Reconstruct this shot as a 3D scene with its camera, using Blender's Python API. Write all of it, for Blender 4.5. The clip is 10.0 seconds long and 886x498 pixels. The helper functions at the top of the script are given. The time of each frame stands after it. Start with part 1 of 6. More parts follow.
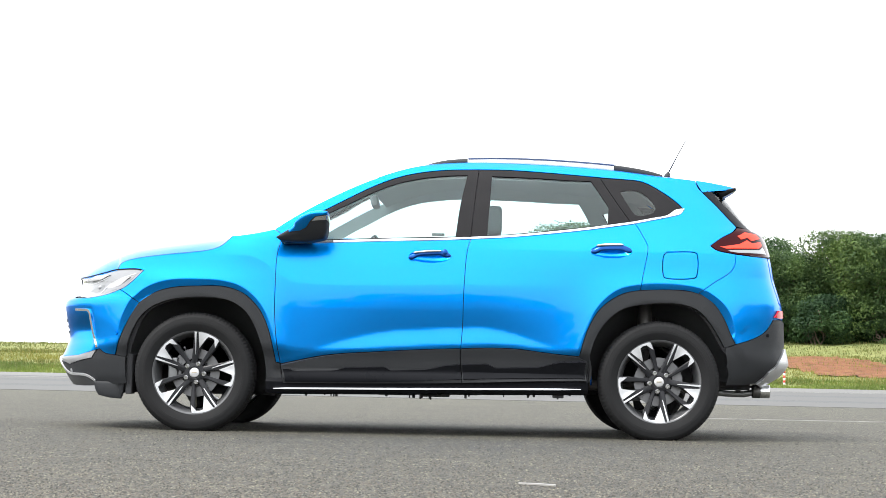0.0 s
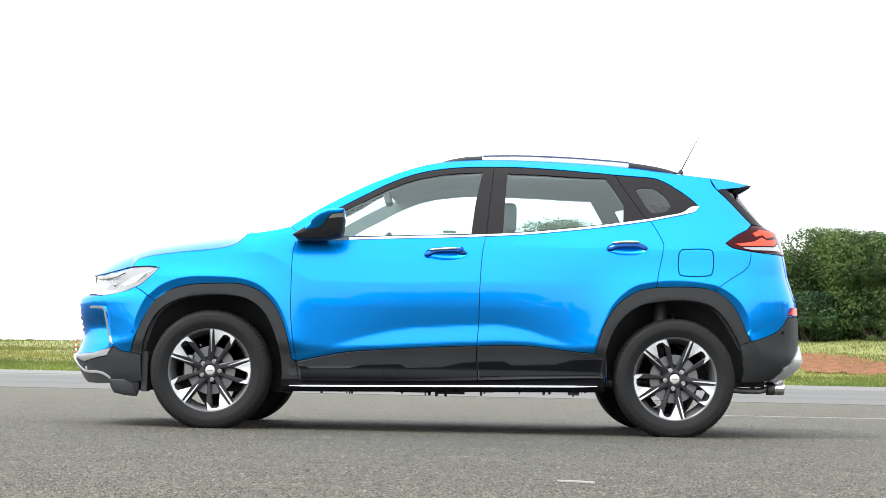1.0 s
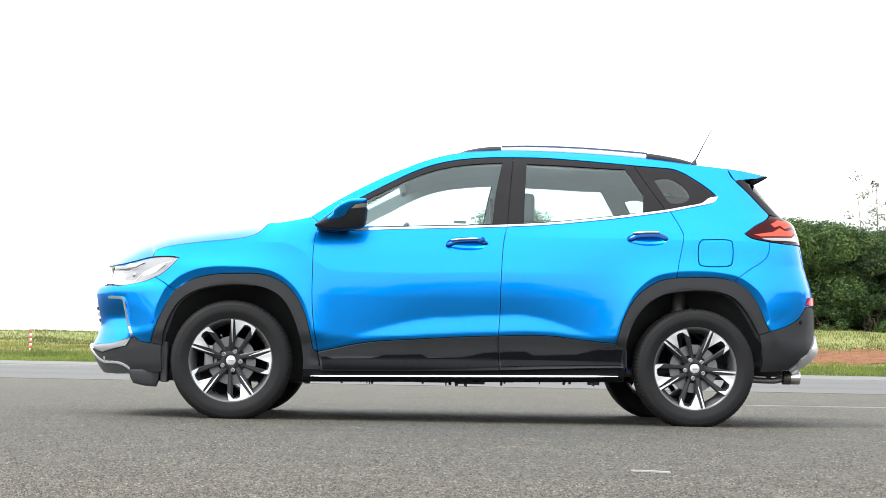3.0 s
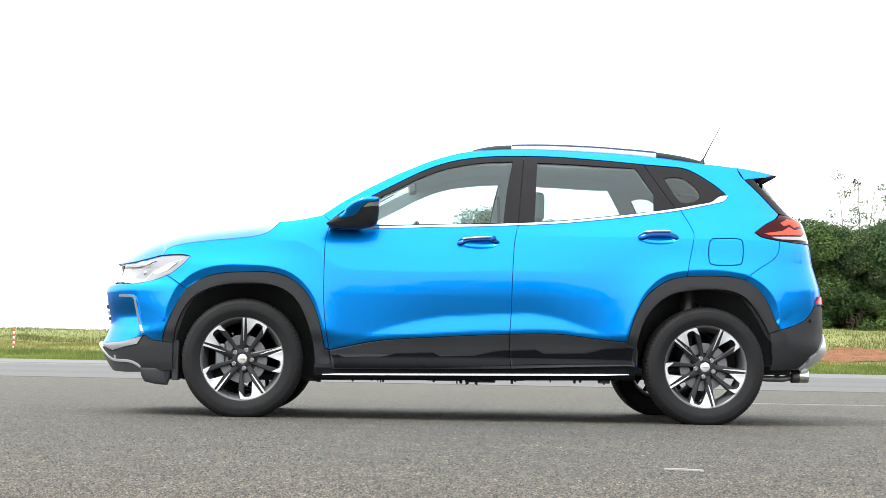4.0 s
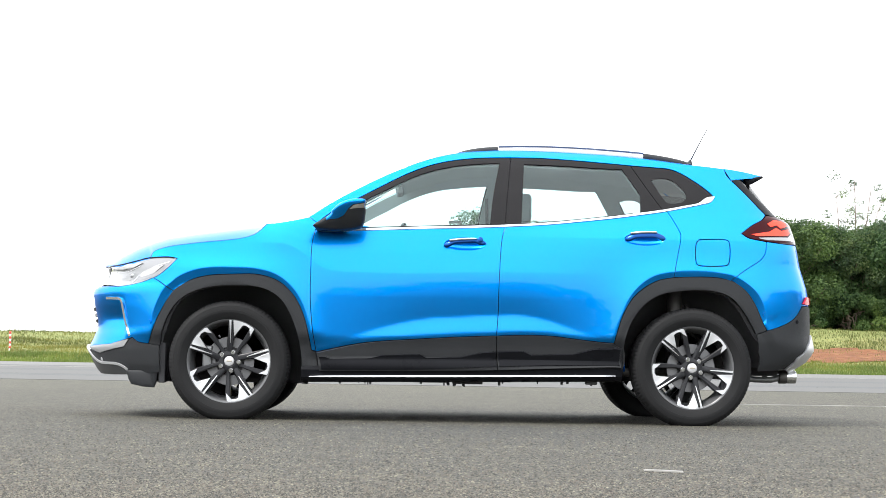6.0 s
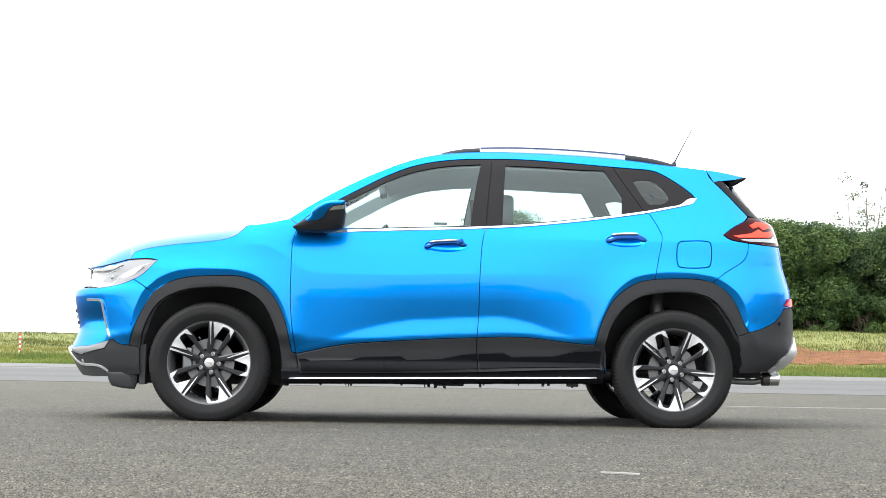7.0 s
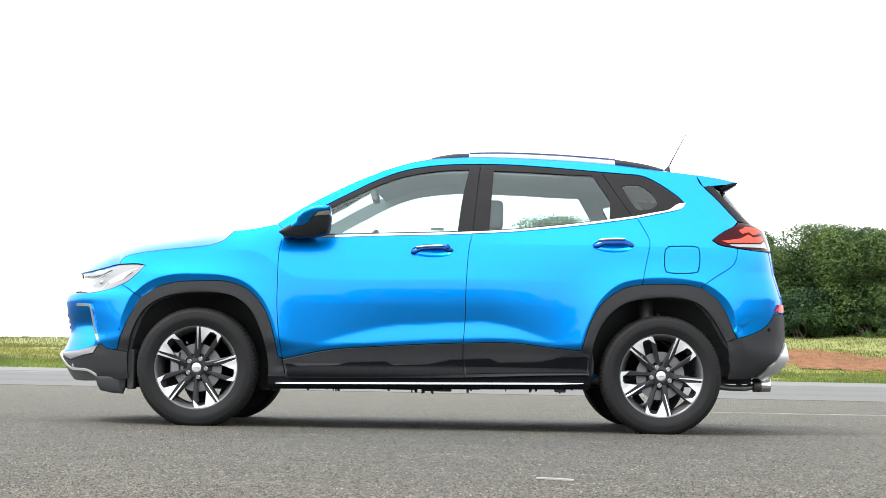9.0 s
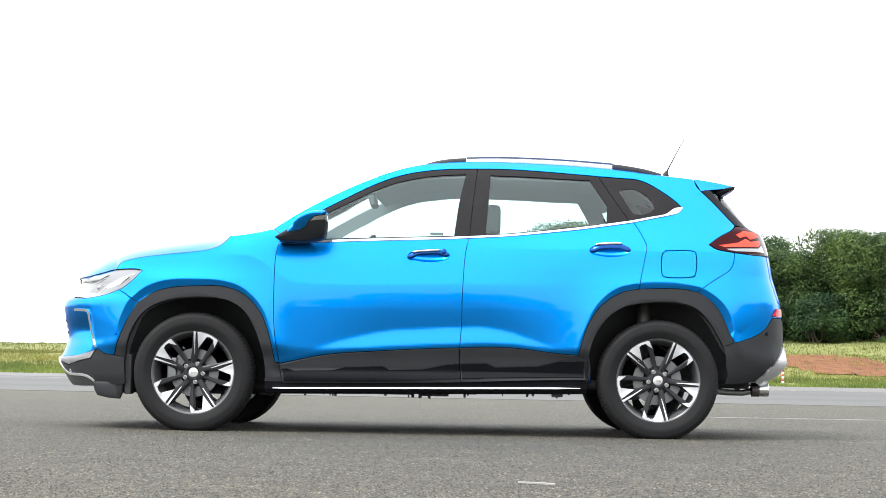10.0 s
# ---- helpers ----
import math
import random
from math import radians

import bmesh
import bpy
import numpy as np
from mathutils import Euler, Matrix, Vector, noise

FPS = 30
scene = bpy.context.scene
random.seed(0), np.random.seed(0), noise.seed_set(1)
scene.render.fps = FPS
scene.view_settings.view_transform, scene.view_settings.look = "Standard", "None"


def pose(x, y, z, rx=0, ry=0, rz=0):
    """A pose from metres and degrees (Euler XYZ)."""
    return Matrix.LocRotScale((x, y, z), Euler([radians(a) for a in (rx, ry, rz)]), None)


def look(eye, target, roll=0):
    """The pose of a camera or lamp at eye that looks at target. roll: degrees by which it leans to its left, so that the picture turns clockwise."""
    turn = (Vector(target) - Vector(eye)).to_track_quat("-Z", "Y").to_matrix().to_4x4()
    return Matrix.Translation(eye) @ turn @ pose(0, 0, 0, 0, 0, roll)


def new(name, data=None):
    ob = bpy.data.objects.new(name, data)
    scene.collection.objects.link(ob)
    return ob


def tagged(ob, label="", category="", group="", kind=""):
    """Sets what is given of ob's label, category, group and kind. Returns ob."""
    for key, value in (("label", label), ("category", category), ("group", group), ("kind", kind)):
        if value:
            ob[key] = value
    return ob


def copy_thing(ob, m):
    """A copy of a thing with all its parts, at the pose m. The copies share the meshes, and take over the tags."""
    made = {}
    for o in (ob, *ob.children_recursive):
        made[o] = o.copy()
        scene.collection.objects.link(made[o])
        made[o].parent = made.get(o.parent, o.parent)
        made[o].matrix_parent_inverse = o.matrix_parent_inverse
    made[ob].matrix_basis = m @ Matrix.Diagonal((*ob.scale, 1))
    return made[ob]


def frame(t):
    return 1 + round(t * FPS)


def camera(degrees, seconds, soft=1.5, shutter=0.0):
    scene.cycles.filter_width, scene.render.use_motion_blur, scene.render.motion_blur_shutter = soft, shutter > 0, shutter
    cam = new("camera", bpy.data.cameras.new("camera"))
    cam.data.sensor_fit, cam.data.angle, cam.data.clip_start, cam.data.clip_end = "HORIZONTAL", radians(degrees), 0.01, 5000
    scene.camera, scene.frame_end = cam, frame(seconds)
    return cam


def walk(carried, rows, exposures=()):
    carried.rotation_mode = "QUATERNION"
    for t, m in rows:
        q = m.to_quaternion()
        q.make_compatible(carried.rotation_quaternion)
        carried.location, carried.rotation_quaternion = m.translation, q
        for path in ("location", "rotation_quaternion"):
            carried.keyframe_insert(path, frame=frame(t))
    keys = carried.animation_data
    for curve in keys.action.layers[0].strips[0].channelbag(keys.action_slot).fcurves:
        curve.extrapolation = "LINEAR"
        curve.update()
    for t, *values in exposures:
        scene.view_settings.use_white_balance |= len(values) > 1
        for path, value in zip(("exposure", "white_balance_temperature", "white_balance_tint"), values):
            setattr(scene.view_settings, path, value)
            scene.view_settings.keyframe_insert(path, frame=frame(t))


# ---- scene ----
cam = camera(27.91, 10.0, soft=0.8)
PATH = [
    (0, (1.587, -10.766, 0.374), (1.5436, -8.7706, 0.5074), 1.15),
    (0.5, (1.509, -10.765, 0.372), (1.4709, -8.7701, 0.5053), 1.09),
    (1, (1.407, -10.773, 0.372), (1.3821, -8.7775, 0.5024), 1.11),
    (1.5, (1.304, -10.765, 0.368), (1.2945, -8.7687, 0.4962), 1.08),
    (2, (1.194, -10.773, 0.368), (1.2008, -8.7773, 0.4930), 1.06),
    (2.5, (1.088, -10.778, 0.369), (1.1110, -8.7816, 0.4908), 1.05),
    (4, (0.794, -10.789, 0.368), (0.8561, -8.7936, 0.4857), 1.05),
    (4.5, (0.763, -10.798, 0.370), (0.8320, -8.8023, 0.4875), 1.04),
    (5, (0.763, -10.785, 0.370), (0.8349, -8.7895, 0.4888), 0.96),
    (5.5, (0.792, -10.790, 0.370), (0.8609, -8.7943, 0.4888), 0.92),
    (7, (1.051, -10.776, 0.372), (1.0982, -8.7803, 0.4934), 0.93),
    (7.5, (1.166, -10.767, 0.372), (1.1969, -8.7715, 0.4941), 0.96),
    (8, (1.273, -10.768, 0.371), (1.2855, -8.7714, 0.4948), 0.96),
    (8.5, (1.369, -10.767, 0.370), (1.3645, -8.7706, 0.4951), 0.95),
    (9, (1.465, -10.772, 0.376), (1.4438, -8.7764, 0.5028), 1.05),
    (9.5, (1.535, -10.775, 0.374), (1.5011, -8.7791, 0.5043), 1.04),
    (10, (1.585, -10.767, 0.373), (1.5435, -8.7719, 0.5058), 1.00),
]
walk(cam, [(t, look(eye, target, roll)) for t, eye, target, roll in PATH])

# ---- world, sun, exposure ----
SUN_ELEVATION, SUN_AZIMUTH = 58.0, 240.0     # degrees; azimuth from +y towards +x
world = bpy.data.worlds.new("overcast_sky")
scene.world = world
world.use_nodes = True
wn, wl = world.node_tree.nodes, world.node_tree.links
wn.clear()
sky = wn.new("ShaderNodeTexSky")
sky.sky_type, sky.sun_disc = "NISHITA", False
sky.sun_elevation, sky.sun_rotation = radians(SUN_ELEVATION), radians(SUN_AZIMUTH)
sky.air_density, sky.dust_density, sky.ozone_density = 1.0, 0.6, 1.0
cloud = wn.new("ShaderNodeHueSaturation")    # a bright veil of cloud takes the blue out
cloud.inputs["Saturation"].default_value = 0.12
wl.new(sky.outputs[0], cloud.inputs["Color"])
back = wn.new("ShaderNodeBackground")
back.inputs["Strength"].default_value = 0.15
way = wn.new("ShaderNodeTexCoord")           # an overcast sky is brighter overhead than at the horizon
up = wn.new("ShaderNodeSeparateXYZ")
wl.new(way.outputs["Generated"], up.inputs[0])
rise = wn.new("ShaderNodeMapRange")
rise.inputs[3].default_value, rise.inputs[4].default_value = 0.66, 1.06
wl.new(up.outputs["Z"], rise.inputs[0])
dome = wn.new("ShaderNodeMix")
dome.data_type, dome.blend_type = "RGBA", "MULTIPLY"
dome.inputs[0].default_value = 1.0
wl.new(rise.outputs[0], dome.inputs[7])
veil = wn.new("ShaderNodeMix")               # and evens it out from the zenith to the horizon
veil.data_type = "RGBA"
veil.inputs[0].default_value = 0.58
veil.inputs[7].default_value = (7.4, 7.6, 7.8, 1)
wl.new(cloud.outputs[0], veil.inputs[6])
wl.new(veil.outputs[2], dome.inputs[6])
wl.new(dome.outputs[2], back.inputs["Color"])
wo = wn.new("ShaderNodeOutputWorld")
wl.new(back.outputs[0], wo.inputs["Surface"])

sun_data = bpy.data.lights.new("sun", "SUN")
sun_data.energy, sun_data.angle, sun_data.color = 1.2, radians(14), (1.0, 0.96, 0.9)
sun = new("sun", sun_data)
az, el = radians(SUN_AZIMUTH), radians(SUN_ELEVATION)
sun.matrix_world = look((math.sin(az) * math.cos(el) * 50, math.cos(az) * math.cos(el) * 50, math.sin(el) * 50), (0, 0, 0))
scene.view_settings.exposure = 1.77

# ---- materials ----
def material(name, color, rough=0.5, metal=0.0, **more):
    """A node material; returns it with its tree and its main shader."""
    m = bpy.data.materials.new(name)
    m.use_nodes = True
    b = m.node_tree.nodes["Principled BSDF"]
    b.inputs["Base Color"].default_value = (*color, 1)
    b.inputs["Roughness"].default_value, b.inputs["Metallic"].default_value = rough, metal
    for key, value in more.items():
        b.inputs[key.replace("_", " ")].default_value = value
    return m


def noise_node(m, scale, detail=4.0, rough=0.55, kind="Object"):
    n, l = m.node_tree.nodes, m.node_tree.links
    tc = n.new("ShaderNodeTexCoord")
    t = n.new("ShaderNodeTexNoise")
    t.inputs["Scale"].default_value, t.inputs["Detail"].default_value, t.inputs["Roughness"].default_value = scale, detail, rough
    l.new(tc.outputs[kind], t.inputs["Vector"])
    return t


def ramp(m, source, stops):
    n, l = m.node_tree.nodes, m.node_tree.links
    r = n.new("ShaderNodeValToRGB")
    e = r.color_ramp.elements
    while len(e) < len(stops):
        e.new(0.5)
    for one, (at, c) in zip(e, stops):
        one.position, one.color = at, (*c, 1) if len(c) == 3 else c
    l.new(source, r.inputs[0])
    return r.outputs["Color"]


def mix(m, fac, a, b, blend="MIX"):
    """A colour mix; fac, a and b are sockets or values."""
    n, l = m.node_tree.nodes, m.node_tree.links
    x = n.new("ShaderNodeMix")
    x.data_type, x.blend_type = "RGBA", blend
    for at, value in ((0, fac), (6, a), (7, b)):
        if isinstance(value, bpy.types.NodeSocket):
            l.new(value, x.inputs[at])
        else:
            x.inputs[at].default_value = value if at == 0 else (*value, 1)
    return x.outputs[2]


def base(m, socket):
    m.node_tree.links.new(socket, m.node_tree.nodes["Principled BSDF"].inputs["Base Color"])


def bump(m, height, strength, distance=0.01):
    n, l = m.node_tree.nodes, m.node_tree.links
    b = n.new("ShaderNodeBump")
    b.inputs["Strength"].default_value, b.inputs["Distance"].default_value = strength, distance
    l.new(height, b.inputs["Height"])
    l.new(b.outputs[0], n["Principled BSDF"].inputs["Normal"])


def rough(m, socket):
    m.node_tree.links.new(socket, m.node_tree.nodes["Principled BSDF"].inputs["Roughness"])


def grained(name, color, r, grain=250.0, strength=0.25, spread=0.12, metal=0.0, **more):
    """Plain matter with fine grain and a little cloudiness of tone."""
    m = material(name, color, r, metal, **more)
    big, fine = noise_node(m, 6.0), noise_node(m, grain, 2.0)
    lo, hi = [c * (1 - spread) for c in color], [min(1, c * (1 + spread)) for c in color]
    base(m, ramp(m, big.outputs["Fac"], [(0.3, lo), (0.7, hi)]))
    bump(m, fine.outputs["Fac"], strength, 0.002)
    rough(m, ramp(m, big.outputs["Fac"], [(0.3, (r * 0.85,) * 3), (0.7, (min(1, r * 1.12),) * 3)]))
    return m


PAINT = material("blue_metallic_paint", (0.0, 0.28, 0.90), 0.29, 1.0, Specular_Tint=(0.55, 0.62, 0.95, 1), Coat_Weight=0.44, Coat_Roughness=0.008, Coat_IOR=1.5)
_flake = noise_node(PAINT, 2200.0, 1.0)
base(PAINT, ramp(PAINT, _flake.outputs["Fac"], [(0.35, (0.0, 0.237, 0.79)), (0.65, (0.0, 0.288, 0.88))]))
# the body blue again, with shade and dark reflections put into the colour
PAINT_SHADED = material("blue_paint_shaded", (0.0, 0.048, 0.22), 0.30, 0.9, Coat_Weight=0.3, Coat_Roughness=0.03)
PLASTIC = grained("grey_black_grained_plastic", (0.0215, 0.0229, 0.0255), 0.62, 700.0, 0.3, 0.05, Specular_IOR_Level=0.3)
PLASTIC_GLOSS = grained("satin_black_plastic", (0.009, 0.0095, 0.0115), 0.30, 500.0, 0.05, 0.05, Specular_IOR_Level=0.06)
FRAME_BLACK = grained("satin_black_window_frame", (0.0105, 0.010, 0.0112), 0.45, 500.0, 0.05, Specular_IOR_Level=0.14)
BLACK = material("black_underbody", (0.085, 0.086, 0.091), 0.8, Specular_IOR_Level=0.2)
RUBBER = grained("tyre_rubber", (0.0118, 0.0120, 0.0128), 0.75, 300.0, 0.2, Specular_IOR_Level=0.22)
CHROME = material("chrome", (0.85, 0.86, 0.88), 0.08, 1.0)
BOLT = material("black_chrome", (0.62, 0.62, 0.64), 0.10, 1.0)
SILVER = grained("satin_silver_paint", (0.62, 0.63, 0.65), 0.32, 600.0, 0.03, 0.05, 0.6)
MACHINED = grained("machined_aluminium", (0.68, 0.69, 0.71), 0.33, 900.0, 0.04, 0.05, 0.7)
RIM_DARK = grained("dark_grey_alloy_paint", (0.024, 0.0245, 0.027), 0.30, 600.0, 0.02, 0.1, 0.0, Specular_IOR_Level=0.14)
RIM_BARREL = grained("grey_alloy_rim", (0.10, 0.102, 0.106), 0.35, 600.0, 0.02, 0.1, 0.3)
SKID_GREY = grained("dull_grey_plastic", (0.065, 0.067, 0.07), 0.5, 600.0, 0.1, 0.08)
WEDGE_GREY = grained("satin_grey_paint", (0.27, 0.275, 0.285), 0.35, 600.0, 0.03, 0.08, 0.4)
STEEL = grained("brushed_steel", (0.20, 0.20, 0.206), 0.45, 200.0, 0.08, 0.15, 1.0)
CAST = grained("cast_iron", (0.13, 0.125, 0.12), 0.55, 150.0, 0.2, 0.2, 0.7)
CAST_PALE = grained("dull_cast_aluminium", (0.28, 0.285, 0.29), 0.45, 150.0, 0.15, 0.2, 0.8)
HEADLINER = grained("light_grey_headliner_fabric", (0.50, 0.585, 0.57), 0.85, 400.0, 0.15, 0.05)
SEAT = grained("grey_seat_upholstery", (0.135, 0.15, 0.152), 0.7, 300.0, 0.25)
DASH = grained("dark_grey_dashboard_vinyl", (0.05, 0.05, 0.055), 0.6, 400.0, 0.2)
LAMP_RED = material("red_lamp_glass", (0.45, 0.008, 0.006), 0.10, 0.0, Specular_IOR_Level=0.15)
LAMP_RED_LIT = material("bright_red_lamp_glass", (0.97, 0.075, 0.045), 0.10, 0.0, Specular_IOR_Level=0.12)
LAMP_RED_DARK = material("dark_red_lamp_glass", (0.032, 0.001, 0.003), 0.10, 0.0, Specular_IOR_Level=0.10)
LAMP_CLEAR = material("milky_lamp_glass", (0.25, 0.255, 0.265), 0.15, 0.3, Coat_Weight=1.0)
RAIL_SILVER = grained("brushed_rail_aluminium", (0.74, 0.745, 0.76), 0.35, 600.0, 0.03, 0.05, 0.4)
RAIL_EDGE = grained("blue_grey_rail_edge", (0.075, 0.095, 0.16), 0.4, 600.0, 0.03, 0.05)
BADGE = material("silver_badge", (0.58, 0.58, 0.59), 0.3, 0.25)
EMBLEM = material("dull_gold_emblem", (0.42, 0.38, 0.30), 0.4, 0.5)
PAPER = material("white_paper", (0.8, 0.8, 0.78), 0.8)


def thin_glass(name, tint, gloss=0.03, ior=1.45):
    """A thin pane: light goes straight through, tinted, and mirrors at a slant."""
    m = bpy.data.materials.new(name)
    m.use_nodes = True
    n, l = m.node_tree.nodes, m.node_tree.links
    n.clear()
    clear, shiny, fres, both, out = (n.new("ShaderNode" + k) for k in ("BsdfTransparent", "BsdfGlossy", "Fresnel", "MixShader", "OutputMaterial"))
    clear.inputs[0].default_value = (*tint, 1)
    shiny.inputs["Roughness"].default_value = gloss
    fres.inputs[0].default_value = ior
    l.new(fres.outputs[0], both.inputs[0])
    l.new(clear.outputs[0], both.inputs[1])
    l.new(shiny.outputs[0], both.inputs[2])
    l.new(both.outputs[0], out.inputs[0])
    return m


GLASS = thin_glass("tinted_window_glass", (0.84, 0.925, 0.92))
GLASS_DARK = thin_glass("dark_tinted_glass", (0.74, 0.78, 0.77))
GLASS_SCREEN = thin_glass("windscreen_glass", (0.95, 0.97, 0.97), 0.03, 1.02)

# asphalt: stones of several sizes in dark binder, with pale dust and large stains
ASPHALT = material("worn_asphalt", (0.09, 0.088, 0.085), 0.85)
_n, _l = ASPHALT.node_tree.nodes, ASPHALT.node_tree.links
_tc = _n.new("ShaderNodeTexCoord")
_vor = _n.new("ShaderNodeTexVoronoi")
_vor.inputs["Scale"].default_value = 130.0
_l.new(_tc.outputs["Object"], _vor.inputs["Vector"])
_vsm = _n.new("ShaderNodeTexVoronoi")
_vsm.inputs["Scale"].default_value = 260.0
_l.new(_tc.outputs["Object"], _vsm.inputs["Vector"])
_sep = _n.new("ShaderNodeSeparateColor")
_l.new(_vor.outputs["Color"], _sep.inputs[0])
_stone = ramp(ASPHALT, _sep.outputs[0], [(0.0, (0.022, 0.0205, 0.017)), (0.45, (0.066, 0.065, 0.053)), (0.8, (0.114, 0.107, 0.085)), (1.0, (0.20, 0.187, 0.148))])
_gap = ramp(ASPHALT, _vor.outputs["Distance"], [(0.25, (1, 1, 1)), (0.75, (0.25, 0.25, 0.25))])
_col = mix(ASPHALT, 1.0, _stone, _gap, "MULTIPLY")
_big = noise_node(ASPHALT, 0.35, 5.0)
_mid = noise_node(ASPHALT, 3.0, 5.0, 0.65)
_col = mix(ASPHALT, 1.0, _col, ramp(ASPHALT, _big.outputs["Fac"], [(0.3, (0.72, 0.72, 0.675)), (0.7, (0.91, 0.90, 0.83))]), "MULTIPLY")
_col = mix(ASPHALT, 1.0, _col, ramp(ASPHALT, _mid.outputs["Fac"], [(0.3, (0.8, 0.8, 0.8)), (0.7, (1.2, 1.2, 1.2))]), "MULTIPLY")
_xyz, _warp = _n.new("ShaderNodeSeparateXYZ"), _n.new("ShaderNodeMath")   # steadily lighter towards the far edge
_l.new(_tc.outputs["Object"], _xyz.inputs[0])
_warp.operation, _warp.inputs[1].default_value = "MULTIPLY_ADD", 0.5
_l.new(_mid.outputs["Fac"], _warp.inputs[0])
_l.new(_xyz.outputs["Y"], _warp.inputs[2])
_lane = _n.new("ShaderNodeMapRange")
_lane.inputs[1].default_value, _lane.inputs[2].default_value = 0.0, 42.0
_l.new(_warp.outputs[0], _lane.inputs[0])
_far_tone = ramp(ASPHALT, _lane.outputs[0], [(v, (c, c, c)) for v, c in ((0.0, 1.0), (0.05, 1.10), (0.14, 1.24), (0.25, 1.36), (0.70, 1.45))])
_col = mix(ASPHALT, 1.0, _col, _far_tone, "MULTIPLY")
_long = _n.new("ShaderNodeMapping")             # brushed streaks along the runway and a coarse speckle
_long.inputs["Scale"].default_value = (0.6, 5.0, 1.0)
_l.new(_tc.outputs["Object"], _long.inputs["Vector"])
_streak = _n.new("ShaderNodeTexNoise")
_streak.inputs["Scale"].default_value, _streak.inputs["Detail"].default_value, _streak.inputs["Roughness"].default_value = 1.6, 6.0, 0.7
_l.new(_long.outputs[0], _streak.inputs["Vector"])
_speck = noise_node(ASPHALT, 34.0, 3.0, 0.8)
_col = mix(ASPHALT, 1.0, _col, ramp(ASPHALT, _streak.outputs["Fac"], [(0.3, (0.78, 0.78, 0.78)), (0.7, (1.14, 1.14, 1.13))]), "MULTIPLY")
_col = mix(ASPHALT, 1.0, _col, ramp(ASPHALT, _speck.outputs["Fac"], [(0.37, (0.50, 0.50, 0.50)), (0.63, (1.46, 1.45, 1.42))]), "MULTIPLY")
base(ASPHALT, _col)
bump(ASPHALT, _vor.outputs["Distance"], 0.6, 0.004)

STONE = material("asphalt_stone", (0.06, 0.058, 0.052), 0.8)
_geo = STONE.node_tree.nodes.new("ShaderNodeNewGeometry")
_st = ramp(STONE, _geo.outputs["Random Per Island"], [(0.0, (0.008, 0.0075, 0.0065)), (0.35, (0.022, 0.021, 0.018)), (0.5, (0.054, 0.0412, 0.0345)), (0.8, (0.086, 0.080, 0.063)), (0.97, (0.128, 0.119, 0.094)), (1.0, (0.175, 0.163, 0.13))])
_sn = noise_node(STONE, 3.0, 4.0)
base(STONE, mix(STONE, 1.0, _st, ramp(STONE, _sn.outputs["Fac"], [(0.3, (0.8, 0.8, 0.765)), (0.7, (1.2, 1.19, 1.10))]), "MULTIPLY"))

ASPHALT_PALE = grained("pale_dusty_asphalt", (0.112, 0.111, 0.107), 0.85, 60.0, 0.3, 0.2)
ASPHALT_GREY = grained("blue_grey_sealed_asphalt", (0.058, 0.060, 0.062), 0.85, 60.0, 0.3, 0.2)
ASPHALT_MID = grained("light_grey_asphalt", (0.071, 0.0710, 0.0695), 0.85, 60.0, 0.3, 0.2)
LINE_WHITE = grained("faded_white_road_paint", (0.24, 0.235, 0.22), 0.7, 80.0, 0.3, 0.25)
POLE_WHITE = grained("white_post_paint", (0.75, 0.74, 0.72), 0.5)
POLE_RED = grained("red_post_paint", (0.62, 0.06, 0.04), 0.5)

GROUND = material("meadow_soil", (0.12, 0.14, 0.03), 0.95)
_big = noise_node(GROUND, 0.22, 6.0, 0.6)
_fine = noise_node(GROUND, 3.5, 5.0, 0.6)
_c = ramp(GROUND, _big.outputs["Fac"], [(0.35, (0.11, 0.14, 0.03)), (0.55, (0.17, 0.175, 0.05)), (0.7, (0.22, 0.18, 0.075))])
_c = mix(GROUND, 0.6, _c, ramp(GROUND, _fine.outputs["Fac"], [(0.3, (0.07, 0.095, 0.02)), (0.7, (0.23, 0.24, 0.08))]))
base(GROUND, _c)
bump(GROUND, _fine.outputs["Fac"], 0.8, 0.15)
DIRT = material("red_earth", (0.36, 0.12, 0.05), 0.95)
_fine = noise_node(DIRT, 2.5, 6.0, 0.65)
base(DIRT, ramp(DIRT, _fine.outputs["Fac"], [(0.3, (0.085, 0.031, 0.012)), (0.55, (0.160, 0.061, 0.022)), (0.75, (0.200, 0.098, 0.038))]))
bump(DIRT, _fine.outputs["Fac"], 0.9, 0.12)


